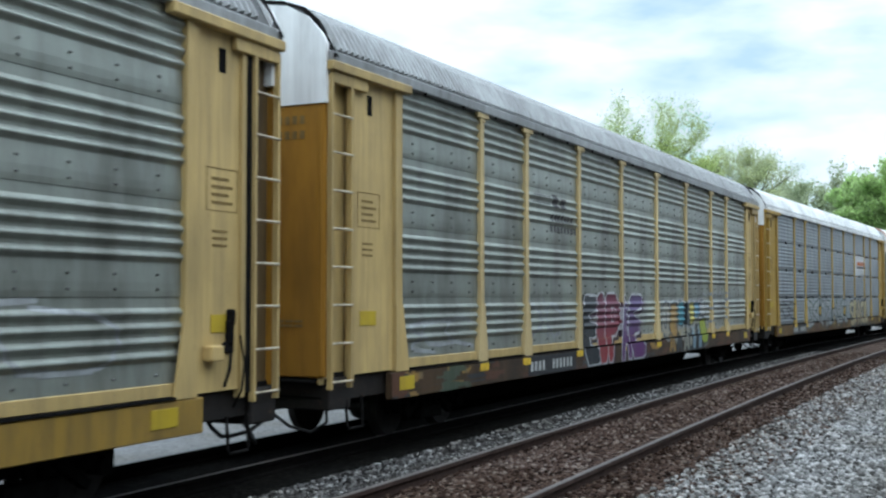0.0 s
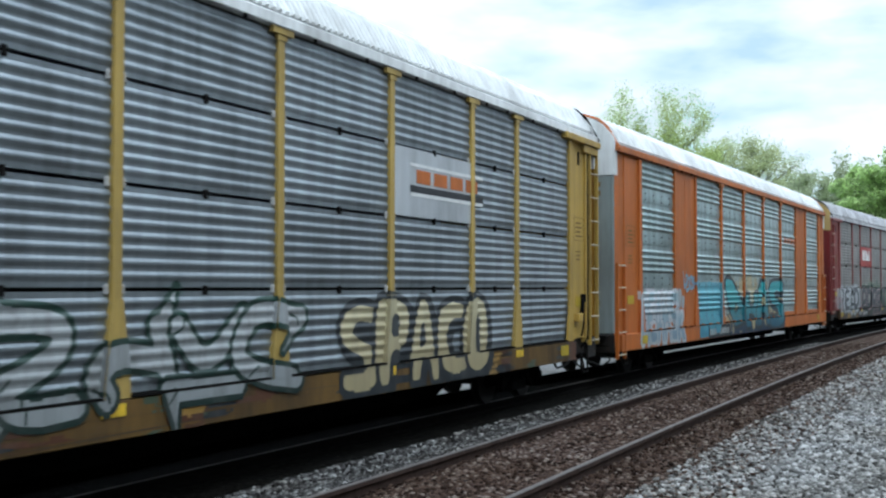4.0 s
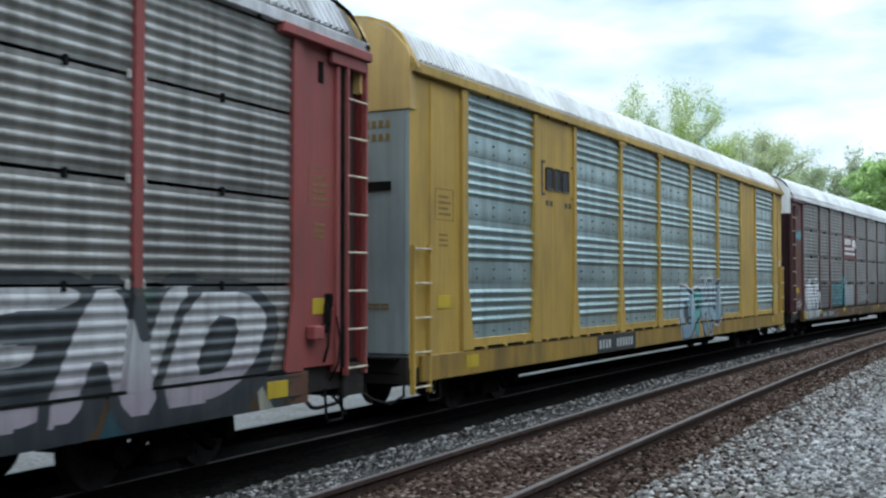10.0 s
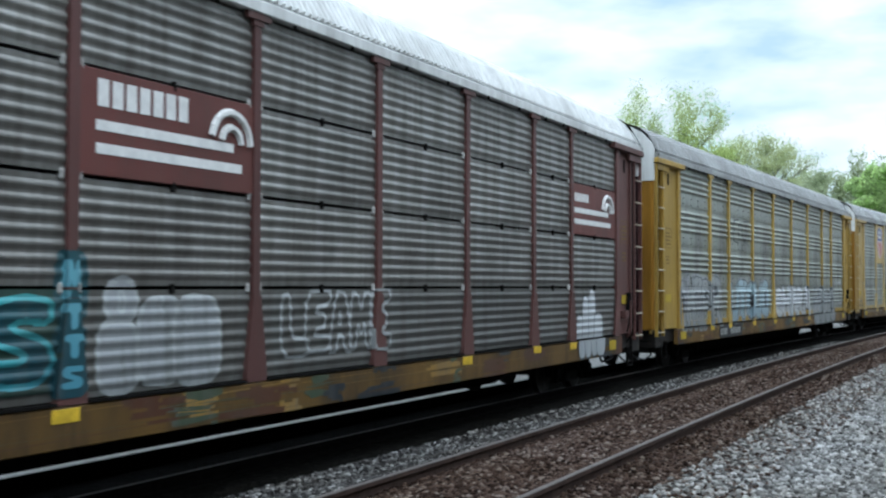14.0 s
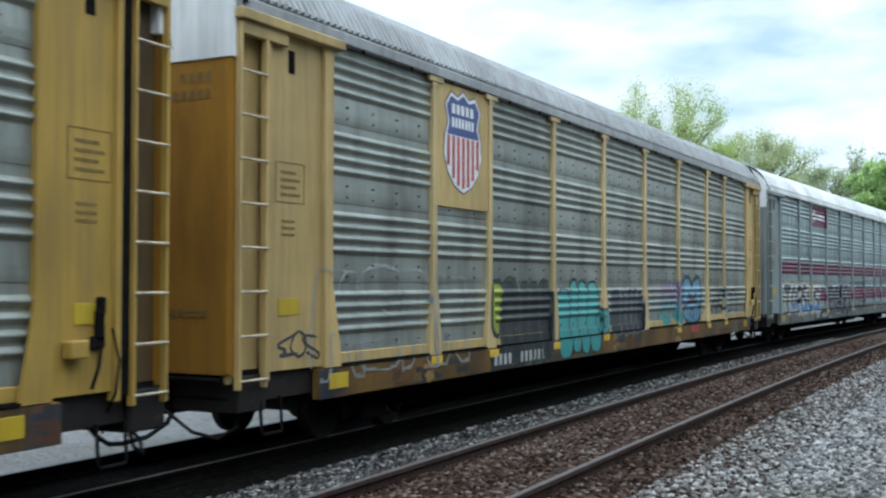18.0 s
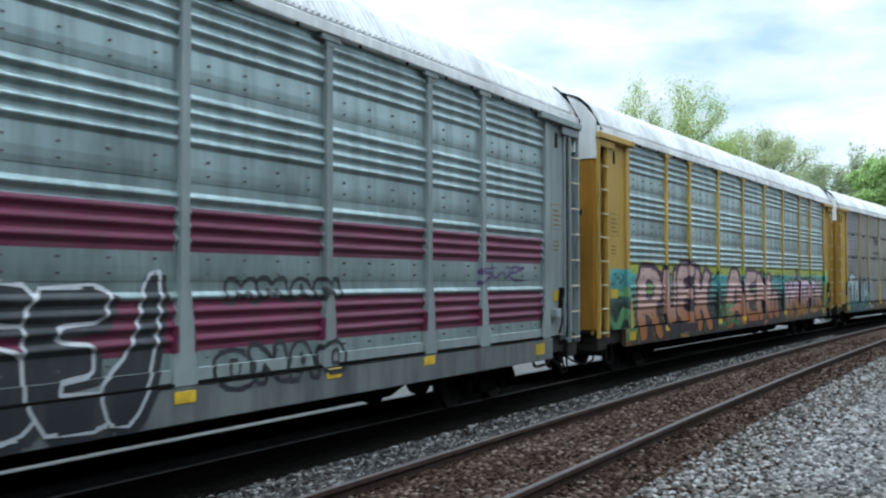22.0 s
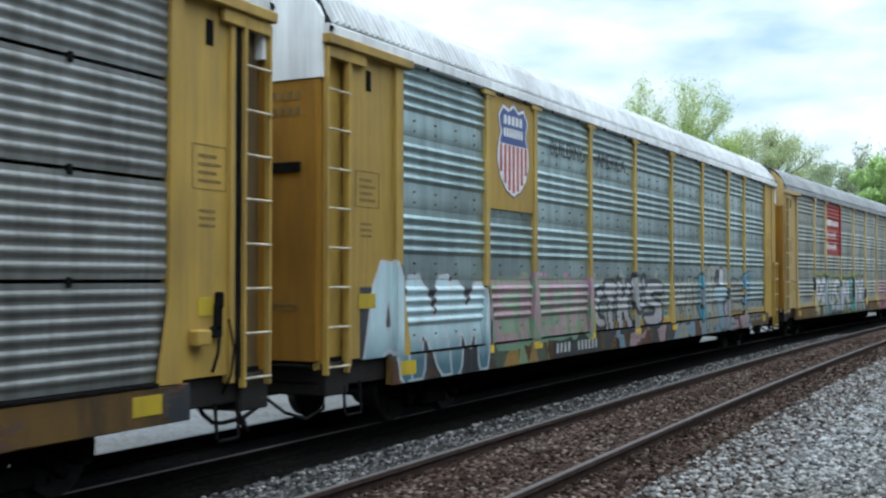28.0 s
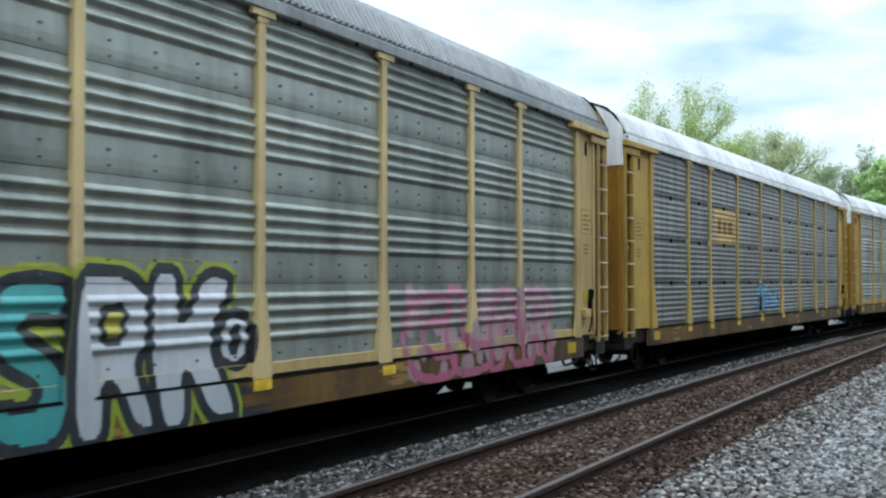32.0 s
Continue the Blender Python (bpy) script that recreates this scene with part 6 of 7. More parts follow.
    sill_bands(sp_, roots[11], 1.4, 5.2, (S_GREENTEAL, S_GREENTEAL, S_AQUA, S_TEAL), 305)
    word_block(sp_, roots[11], 8.15, 9.3, 3.75, 4.1, 3, mat_black, 0)
    word_block(sp_, roots[11], 7.9, 9.5, 3.3, 3.45, 8, mat_black, 0, seed=5)
    g(11, 17.5, 19.0, 1.1, 1.9, "tag", ["comb", "bend", "arch"], None, S_GREEN, seed=56, fat=0.050)
    put("class_mark", lettering("R1", 0.26), mat_white_mark, roots[11], pose(10.9 - U0, -HALF_W - 0.02, 0.76) @ pose(0, 0, 0, 90, 0, 0), "white class letters")
    # 12: angular pale letters, pink and green haze, black and pink letters, a blue fish-like figure
    sp_ = TRAIN[12]
    block(sp_, roots[12], "graffiti_ground", 0.9, 4.75, 0.68, 1.95, S_BLACK, 0, "black sprayed ground")
    sill_bands(sp_, roots[12], 5.0, 7.3, (S_HAZE, S_OCHRE, S_OLDGREEN), 303)
    sill_bands(sp_, roots[12], 10.2, 23.5, (S_OLDCREAM, S_ICE, S_OCHRE, S_SLATE, S_PALEPINK, mat_rust_patch), 304)
    block(sp_, roots[12], "graffiti_ground", 4.95, 9.6, 1.07, 2.08, S_HAZE, 0, "pink and green sprayed haze")
    shield(roots[12], 5.78, 3.50, 5.02, 4.78, 6.64, 3.22, mat_yellow)
    put("slogan", lettering("BUILDING", 0.40), mat_black, roots[12], pose(8.3 - U0, FACE_Y - 0.062, 4.36) @ pose(0, 0, 0, 90, 0, 0), "dark slogan lettering")
    put("slogan", lettering("AMERICA", 0.42), mat_black, roots[12], pose(10.75 - U0, FACE_Y - 0.062, 4.36) @ pose(0, 0, 0, 90, 0, 0), "dark slogan lettering")
    # 13: silver bubble letters with black outlines and a lime glow, a red sign, a pink haze
    sp_ = TRAIN[13]
    sign = block(sp_, roots[13], "sign", 6.82, 9.56, 3.02, 5.12, mat_red_mark, 0, "red sign painted on the ribs")
    for z, k, a in ((4.22, 8, 9.35), (3.72, 7, 8.75), (3.26, 7, 8.85)):
        word_block(sp_, roots[13], 7.1, a, z, z + 0.24, k, mat_white_mark, 1, sign, seed=k)
    # tags on the end plates
    g(13, 0.85, 1.7, 1.6, 2.05, "tag", ["wave", "bend", "ring", "wave"], None, S_SLATE, seed=180, fat=0.022)
    g(6, 0.85, 1.7, 3.65, 4.05, "tag", ["wave", "bend", "peak", "wave"], None, S_SKY, seed=181, fat=0.032)
    g(6, 0.85, 1.7, 1.08, 1.42, "tag", ["ring", "peak", "hook"], None, S_WHITE, seed=182, fat=0.022)
    g(4, 0.85, 1.75, 1.15, 1.75, "tag", ["ring", "wave", "bend", "ring"], None, S_PALEPINK, seed=183, fat=0.03)
    g(5, 25.8, 26.6, 1.6, 2.0, "tag", ["wave", "bend", "wave"], None, S_DULLWHITE, seed=184, fat=0.03)
    g(8, 0.85, 1.7, 1.1, 1.5, "tag", ["wave", "ring", "bend"], None, S_SLATE, seed=185, fat=0.018)
    g(11, 0.85, 1.7, 1.1, 1.9, "tag", ["wave", "ring", "bend"], None, S_SLATE, seed=186, fat=0.022)
    g(10, 0.85, 1.75, 1.9, 2.25, "tag", ["hook", "wave", "fork"], None, S_DGREEN, seed=187, fat=0.02)
    # 14: a small yellow sign and a dark blue patch
    sp_ = TRAIN[14]
    sign = block(sp_, roots[14], "sign", 7.2, 9.4, 3.12, 4.08, mat_cap_yellow, 0, "small yellow sign on the ribs")
    word_block(sp_, roots[14], 7.5, 9.1, 3.4, 3.8, 3, mat_stencil, 1, sign)
    g(14, 11.5, 14.5, 1.1, 2.0, "block", ["arch", "ring", "fork"], S_BLUE, S_BLACK, seed=73, fat=0.144)


def letter_pieces(roots):
    """The large sprayed pieces of each wagon."""
    def p(i, letters, fill, line, **k):
        piece(TRAIN[i], roots[i], letters, fill, line, **k)

    # 1: red and purple letters; a row of coloured heads over black and pale slashes; ghosts
    p(1, [("E", 9.75, 10.85, 0.62, 2.10, S_BLACK), ("I", 10.65, 11.25, 0.60, 2.13, S_RED), ("P", 11.2, 12.25, 0.60, 2.16, S_RED), ("A", 12.1, 12.95, 0.58, 2.13, S_PURPLE), ("E", 12.85, 14.0, 0.60, 2.15, S_PURPLE)],
      S_RED, S_WHITE, edge=0.022, seed=3, drop=S_PLUM)
    p(1, [("O", 15.6, 16.4, 0.95, 1.95, S_OLDCREAM), ("I", 16.4, 17.1, 1.0, 1.9, S_OCHRE), ("I", 17.15, 17.75, 1.28, 1.95, S_SKY), ("O", 17.72, 18.3, 1.25, 1.9, S_SLATE), ("I", 18.25, 18.82, 1.28, 1.92, S_YELLOW),
          ("I", 18.8, 19.35, 1.45, 1.92, S_BLUE), ("I", 19.38, 20.0, 1.5, 1.96, S_LILAC), ("I", 19.4, 20.1, 0.72, 1.46, S_LIME)], S_SKY, S_BLACK, edge=0.028, soft_corners=2, halo=S_DULLWHITE, glow=0.05, cut=S_DULLWHITE, cloud=S_OLDCREAM, seed=5)
    p(1, [("I", 17.75, 18.6, 0.60, 1.38, S_BLACK)] + [("Z", 18.35 + 0.33 * k, 19.0 + 0.33 * k, 0.62, 1.3, (S_ICE, S_BLACK)[k % 2]) for k in range(4)] + [("A", 16.0 + 0.7 * k, 16.7 + 0.7 * k, 0.6, 1.1, (S_OCHRE, S_BLACK, S_OLDCREAM)[k % 3]) for k in range(3)],
      S_BLACK, S_SLATE, edge=0.018, soft_corners=2, seed=6)
    p(1, [("O", 21.0, 22.2, 1.1, 1.82), ("P", 19.9, 21.0, 1.1, 1.75), ("C", 22.5, 23.9, 1.2, 2.1)] + row("MAM", 19.8, 22.8, 1.7, 2.2), None, S_DULLWHITE, edge=0.028, soft_corners=2, seed=7)
    # 2: cream bubble letters with heavy black rims
    p(2, row("SPACO", 16.6, 21.4, 0.60, 2.0, 0.08), S_CREAM, S_BLACK, edge=0.055, soft_corners=2, drop=S_BLACK, cut=S_SLATE, seed=10)
    # 3: white scribble, pale blue fingers, a large teal piece on cream
    p(3, row("MEAHS", 1.85, 4.9, 0.62, 2.0) + [("K", 4.75, 5.55, 0.62, 1.45)], S_ICE, S_WHITE, edge=0.05, cloud=S_DULLWHITE, seed=13)
    p(3, [("I", 7.2, 7.88, 0.78, 2.17), ("I", 7.95, 8.58, 0.75, 2.18), ("I", 8.62, 9.25, 0.75, 2.14)], S_CYAN, S_SKY, edge=0.045, soft_corners=2, seed=15)
    p(3, [("V", 10.0, 12.7, 0.78, 2.40), ("H", 12.3, 14.5, 0.72, 1.92), ("A", 13.8, 16.2, 0.72, 2.30), ("S", 15.9, 18.5, 0.60, 2.38)], S_TEAL, S_BLACK, edge=0.06, cloud=S_CREAM, drop=S_NAVY, cut=S_CREAM, seed=16)
    p(3, [("V", 10.35, 11.9, 1.5, 2.2), ("I", 12.5, 12.9, 1.0, 1.7), ("A", 14.5, 15.4, 1.3, 2.15), ("Z", 16.4, 17.6, 1.75, 2.1)], S_AQUA, None, seed=17)
    # 4: dark letters in a pale ground, black letters with pink rims, olive rounds, slanted pale letters
    p(4, [("R", 1.85, 2.9, 0.95, 2.05), ("E", 2.9, 4.25, 0.95, 2.0), ("A", 4.1, 5.15, 0.80, 2.05), ("D", 5.0, 6.35, 0.95, 2.1)], S_SLATE, S_WHITE, edge=0.055, halo=S_DULLWHITE, glow=0.08, cut=S_LILAC, seed=17)
    p(4, [("P", 6.95, 8.4, 0.66, 2.05), ("D", 8.35, 9.75, 0.95, 2.02), ("R", 9.7, 11.1, 0.62, 2.06), ("S", 10.95, 12.2, 0.64, 1.98)], S_BLACK, S_PALEPINK, edge=0.03, halo=S_DGREEN, glow=0.12, cut=S_OLDCREAM, seed=18)
    p(4, [("A", 8.6 + 0.75 * k, 9.3 + 0.75 * k, 2.04, 2.3 + 0.18 * (k % 2)) for k in range(5)], S_DGREEN, S_MINT, edge=0.02, seed=19)
    p(4, [q + ((S_OLDGREEN, S_MINT, S_DTEAL)[k % 3],) for k, q in enumerate(row("DOCSEO", 12.7, 18.3, 0.66, 2.04, 0.08))], S_OLDGREEN, S_BLACK, edge=0.09, soft_corners=2, cut=S_BLACK, seed=20)
    p(4, row("SEND", 18.6, 24.9, 0.66, 2.15, 0.04), S_LILAC, S_BLACK, edge=0.07, drop=S_BLACK, cut=S_SLATE, lean=0.5, seed=21)
    # 5: ice letters with an aqua one
    p(5, [("D", 14.1, 15.4, 0.60, 1.95), ("P", 15.4, 16.25, 0.59, 1.88, S_AQUA), ("H", 16.2, 17.15, 0.66, 2.12), ("U", 17.0, 18.2, 0.95, 2.12), ("I", 18.12, 18.5, 1.1, 1.62, S_CREAM)], S_ICE, S_SLATE, edge=0.04, halo=S_WHITE, glow=0.05, cut=S_SLATE, seed=22)
    # 6: white letters, a teal word, a totem, three white lobes, an outlined word, a white palm
    p(6, row("MINS", 2.0, 4.55, 0.62, 2.27, 0.1), S_WHITE, S_BLACK, edge=0.024, cloud=S_WHITE, seed=24)
    p(6, row("LMS", 7.2, 9.3, 1.15, 2.0), S_DTEAL, S_TEAL, edge=0.03, seed=25)
    p(6, [("M", 9.42, 9.68, 1.94, 2.30), ("T", 9.42, 9.66, 1.66, 1.90), ("T", 9.42, 9.66, 1.40, 1.62), ("S", 9.38, 9.66, 1.12, 1.34)], S_SKY, None, edge=0.03, halo=S_DTEAL, glow=0.06, seed=29)
    p(6, [("O", 9.98, 10.42, 1.68, 2.14), ("I", 9.9, 10.45, 1.03, 1.72), ("I", 10.42, 11.1, 1.08, 1.94), ("I", 10.98, 11.72, 1.03, 1.95)], S_OLDWHITE, S_DULLWHITE, edge=0.03, soft_corners=2, seed=26)
    p(6, row("LEAME", 12.9, 15.5, 1.2, 2.03), None, S_DULLWHITE, edge=0.026, seed=27)
    p(6, [("I", 23.05, 23.45, 0.62, 1.50), ("I", 23.4, 23.82, 0.62, 1.84), ("I", 23.76, 24.2, 0.62, 2.0), ("I", 24.1, 24.65, 0.62, 1.52)], S_WHITE, S_SLATE, edge=0.014, soft_corners=2, seed=28)
    # 7: worn white blocks
    p(7, row("OHTP", 1.95, 4.7, 0.90, 2.38, 0.08) + [("R", 4.7, 6.0, 1.0, 2.35)], S_DULLWHITE, S_SLATE, edge=0.02, halo=S_DULLWHITE, glow=0.06, cut=S_SLATE, seed=30)
    p(7, row("UTOUO", 6.9, 11.7, 1.0, 2.3, 0.08), S_ICE, S_SLATE, edge=0.018, halo=S_DULLWHITE, glow=0.04, cut=S_SLATE, seed=31)
    p(7, row("OHMRA", 12.7, 18.2, 0.95, 2.15, 0.06), S_WHITE, S_SLATE, edge=0.02, seed=32)
    # 8: a ghost outline, dark fingers with green edges, aqua fingers, two blue heads
    p(8, row("MSAK", 1.6, 5.9, 0.80, 2.32, 0.08), None, S_DULLWHITE, edge=0.02, seed=36)
    p(8, [("I", 6.75, 7.35, 1.2, 2.05, S_LIME), ("O", 7.15, 8.05, 0.62, 2.16), ("I", 8.05, 8.48, 0.62, 2.02), ("I", 8.46, 8.92, 0.62, 2.02), ("I", 8.9, 9.42, 0.62, 2.08)], S_BLACK, S_OLDGREEN, edge=0.018, soft_corners=2, halo=S_DGREEN, glow=0.05, seed=37)
    p(8, [("I", 9.7, 10.46, 0.60, 1.95), ("I", 10.42, 10.92, 0.66, 2.12), ("I", 10.88, 11.42, 0.64, 2.10), ("I", 11.38, 12.05, 0.66, 2.10), ("O", 11.9, 12.62, 0.98, 1.52)], S_AQUA, S_BLACK, edge=0.024, soft_corners=2, seed=38)
    p(8, [("I", 12.78, 13.5, 0.92, 1.92), ("I", 13.48, 13.86, 0.92, 1.86), ("I", 13.84, 14.26, 0.92, 1.94), ("I", 14.24, 14.6, 0.92, 1.95), ("I", 14.58, 15.05, 0.95, 1.88)], S_SLATE, S_DULLWHITE, edge=0.014, soft_corners=2, seed=39)
    p(8, row("EME", 16.5, 18.4, 1.0, 2.15), spray("aqua_under_purple_spray", (0.05, 0.26, 0.25), (0.21, 0.17, 0.24), 1.2, 2.0, wear=0.8), None, seed=40)
    p(8, [("M", 18.4, 20.2, 1.45, 2.18), ("O", 18.45, 20.15, 0.98, 1.55)], S_BLUE, S_BLACK, edge=0.045, halo=S_DTEAL, glow=0.03, seed=41)
    # 9: black-topped blue letters on cream, black letters with white rims, thin black arches
    fade = spray("black_over_blue_spray", (0.04, 0.17, 0.36), (0.012, 0.014, 0.016), 1.15, 1.5)
    p(9, [("T", 2.4, 3.5, 0.95, 2.06), ("O", 3.48, 4.3, 0.98, 2.02), ("R", 4.2, 5.12, 0.92, 1.98), ("S", 5.05, 6.15, 0.92, 2.04), ("U", 6.1, 7.05, 0.92, 1.98), ("S", 7.05, 8.35, 0.92, 1.92)], fade, S_WHITE, edge=0.045, halo=S_CREAM, glow=0.05, cloud=S_CREAM, cut=S_WHITE, seed=44)
    p(9, [("P", 9.85, 11.1, 0.66, 2.05), ("O", 10.95, 12.15, 0.70, 1.98), ("S", 12.0, 13.2, 0.68, 2.06), ("E", 13.0, 14.1, 0.66, 2.0), ("Y", 13.9, 14.85, 0.66, 2.14)], S_BLACK, S_WHITE, edge=0.022, cut=S_SLATE, drop=S_BLACK, seed=45)
    p(9, row("MMAM", 15.9, 18.3, 1.8, 2.1) + row("ONAO", 15.7, 18.4, 0.85, 1.35), None, S_BLACK, edge=0.028, soft_corners=2, seed=46)
    # 10: three rust and mauve words along the mural
    p(10, [("R", 2.45, 4.5, 0.62, 2.42), ("U", 4.45, 5.75, 0.90, 2.36), ("E", 5.6, 7.35, 0.88, 2.52), ("K", 7.15, 8.85, 0.62, 2.40)], S_RUST, S_PLUM, edge=0.07, halo=S_LIME, glow=0.03, drop=S_PLUM, cut=S_LEAFGREEN, seed=48)
    p(10, [("A", 10.1, 12.8, 0.62, 2.40), ("E", 12.5, 14.2, 0.70, 2.34), ("N", 14.1, 16.2, 0.72, 2.28), ("O", 16.1, 17.2, 0.70, 1.75)], S_RUST, S_PLUM, edge=0.06, halo=S_LIME, glow=0.03, drop=S_PLUM, cut=S_DGREEN, seed=49)
    p(10, [("K", 18.2, 19.25, 0.62, 2.02), ("M", 19.05, 20.3, 0.60, 2.10), ("I", 20.15, 20.75, 0.68, 2.06), ("C", 20.65, 21.6, 0.66, 2.12), ("P", 21.45, 22.8, 0.68, 2.10), ("E", 22.7, 24.0, 0.72, 2.06), ("N", 23.8, 24.9, 0.78, 2.0), ("O", 20.05, 20.5, 2.1, 2.4)],
      S_MAUVE, S_PLUM, edge=0.05, halo=S_LIME, glow=0.03, drop=S_PLUM, cut=S_LEAFGREEN, seed=50)
    # 11: white letters turning teal at their feet
    p(11, [("S", 1.72, 2.75, 0.62, 2.06), ("T", 2.5, 3.75, 0.62, 2.34), ("A", 3.35, 4.7, 0.62, 2.08), ("U", 4.65, 5.85, 0.75, 2.16), ("H", 5.6, 6.65, 0.75, 2.14)], spray("white_over_teal_spray", (0.02, 0.14, 0.125), (0.33, 0.42, 0.42), 0.85, 1.8), S_BLACK, edge=0.05, drop=S_BLACK, cut=S_SLATE, seed=54)
    p(11, [("O", 7.0, 7.7, 1.6, 2.1), ("O", 7.05, 7.9, 1.15, 1.6)], S_OLDCREAM, None, cut=S_SLATE, soft_corners=2, seed=55)
    # 12: angular pale letters, pink and green haze, a black-rimmed word, pale figures
    p(12, [("A", 0.95, 2.3, 0.60, 2.3), ("N", 2.15, 3.5, 0.60, 2.1), ("M", 3.35, 4.8, 0.60, 2.0)], spray("white_over_deep_blue_spray", (0.05, 0.12, 0.15), (0.46, 0.60, 0.62), 0.75, 1.7), S_WHITE, edge=0.028, cut=S_BLACK, drop=S_SLATE, seed=57)
    p(12, row("EKSA", 4.95, 9.5, 0.90, 2.15, 0.06), S_PALEPINK, S_MINT, edge=0.05, cloud=S_HAZE, cut=S_HAZE, seed=58)
    p(12, row("KRAE", 5.3, 9.3, 1.1, 2.0, 0.02), S_MINT, S_HAZE, edge=0.03, seed=59)
    p(12, [("C", 9.75, 10.45, 1.0, 1.90), ("T", 10.35, 11.2, 0.95, 2.0), ("K", 11.15, 12.2, 0.92, 2.06), ("U", 12.1, 13.2, 1.3, 2.14), ("S", 12.95, 14.5, 0.95, 2.03)], S_LILAC, S_BLACK, edge=0.05, cloud=S_OLDCREAM, seed=60)
    p(12, row("MAR", 15.6, 17.9, 0.92, 2.15), S_OLDCREAM, S_SLATE, edge=0.03, seed=61)
    p(12, [("A", 18.1, 19.2, 0.66, 2.42, S_OLDCREAM), ("O", 19.3, 19.78, 1.75, 2.32, S_BLACK), ("I", 19.78, 20.25, 1.8, 2.38, S_WHITE), ("T", 19.0, 20.7, 0.62, 1.86, S_ICE), ("D", 17.6, 18.2, 0.9, 2.2, S_SKY), ("Z", 20.1, 20.9, 0.62, 1.5, S_LILAC)],
      S_ICE, S_SLATE, edge=0.03, soft_corners=2, cloud=S_OLDCREAM, cut=S_DULLWHITE, seed=62)
    p(12, row("ONUSE", 20.8, 22.6, 1.05, 2.12), S_OLDCREAM, S_SLATE, edge=0.022, seed=63)
    p(12, [("Y", 22.4, 23.6, 1.1, 2.3), ("C", 22.5, 23.4, 1.7, 2.28)], S_BLUE, S_SLATE, edge=0.025, seed=64)
    p(12, row("SUNS", 22.6, 24.8, 0.75, 1.55), None, S_DULLWHITE, edge=0.024, soft_corners=2, seed=164)
    # 13: silver bubble letters with black rims and a lime glow, chalky tags, a pink haze
    p(13, [("P", 4.98, 6.0, 0.60, 2.16), ("R", 5.95, 6.88, 0.60, 2.20), ("I", 6.82, 7.32, 0.60, 2.16, S_AQUA), ("U", 7.25, 8.25, 0.72, 2.14), ("S", 8.15, 9.45, 0.70, 2.10), ("I", 9.2, 9.88, 0.66, 1.78)], S_WHITE, S_BLACK, edge=0.045, soft_corners=2, halo=S_LIME, glow=0.06, cut=S_SLATE, seed=65)
    p(13, [("M", 10.0, 10.95, 0.62, 2.10), ("I", 10.9, 11.4, 0.70, 2.08), ("S", 11.35, 12.3, 0.60, 2.14, S_AQUA), ("R", 12.2, 13.45, 0.60, 2.2), ("K", 13.35, 14.72, 0.60, 2.22)], S_WHITE, S_BLACK, edge=0.06, soft_corners=2, halo=S_LIME, glow=0.06, cut=S_YELLOW, seed=66)
    p(13, [("O", 14.42, 15.02, 1.14, 1.74)], S_WHITE, S_BLACK, edge=0.06, soft_corners=2, cut=S_BLACK, seed=69)
    p(13, [("O", 4.32, 4.82, 1.58, 2.2)], S_BLACK, S_WHITE, edge=0.02, halo=S_LIME, glow=0.05, seed=70)
    p(13, row("CSO", 2.3, 4.0, 1.1, 1.74), None, S_DULLWHITE, edge=0.022, soft_corners=2, seed=71)
    p(13, [("S", 1.95 + 0.18 * k, 2.12 + 0.18 * k, 1.68 + 0.1 * k, 1.84 + 0.1 * k) for k in range(4)], None, S_DULLWHITE, edge=0.022, seed=171)
    p(13, row("CLAR", 18.6, 24.2, 0.62, 2.0), None, S_PINK, edge=0.07, soft_corners=2, cloud=S_PALEPINK, seed=72)


# ---------------------------------------------------------------- trees
mat_bark = plain("grey_bark", (0.06, 0.056, 0.04), 0.9, 0, 0.4, 6)


def leaf_material(name, colour, var):
    m, n, l, b = node_material(name)
    geo = n.new("ShaderNodeNewGeometry")
    r = ramp_node(n, [(0.0, shade(colour, 1 - var)), (0.6, colour), (1.0, shade(colour, 1 + var))])
    l.new(geo.outputs["Random Per Island"], r.inputs["Fac"])
    l.new(r.outputs["Color"], b.inputs["Base Color"])
    b.inputs["Roughness"].default_value = 0.7
    tr = n.new("ShaderNodeBsdfTranslucent")
    l.new(r.outputs["Color"], tr.inputs["Color"])
    mx = n.new("ShaderNodeMixShader")
    mx.inputs[0].default_value = 0.5
    l.new(b.outputs["BSDF"], mx.inputs[1])
    l.new(tr.outputs["BSDF"], mx.inputs[2])
    l.new(mx.outputs["Shader"], n["Material Output"].inputs["Surface"])
    return m


mat_leaf_young = leaf_material("young_leaves", (0.42, 0.51, 0.17), 0.35)
mat_leaf_olive = leaf_material("olive_leaves", (0.46, 0.51, 0.26), 0.35)
# Far leaves: paler base colours hold the haze of distance.
mat_leaf_green = leaf_material("hazed_green_leaves", (0.42, 0.56, 0.22), 0.4)
mat_leaf_dull = leaf_material("hazed_dull_leaves", (0.40, 0.45, 0.28), 0.3)


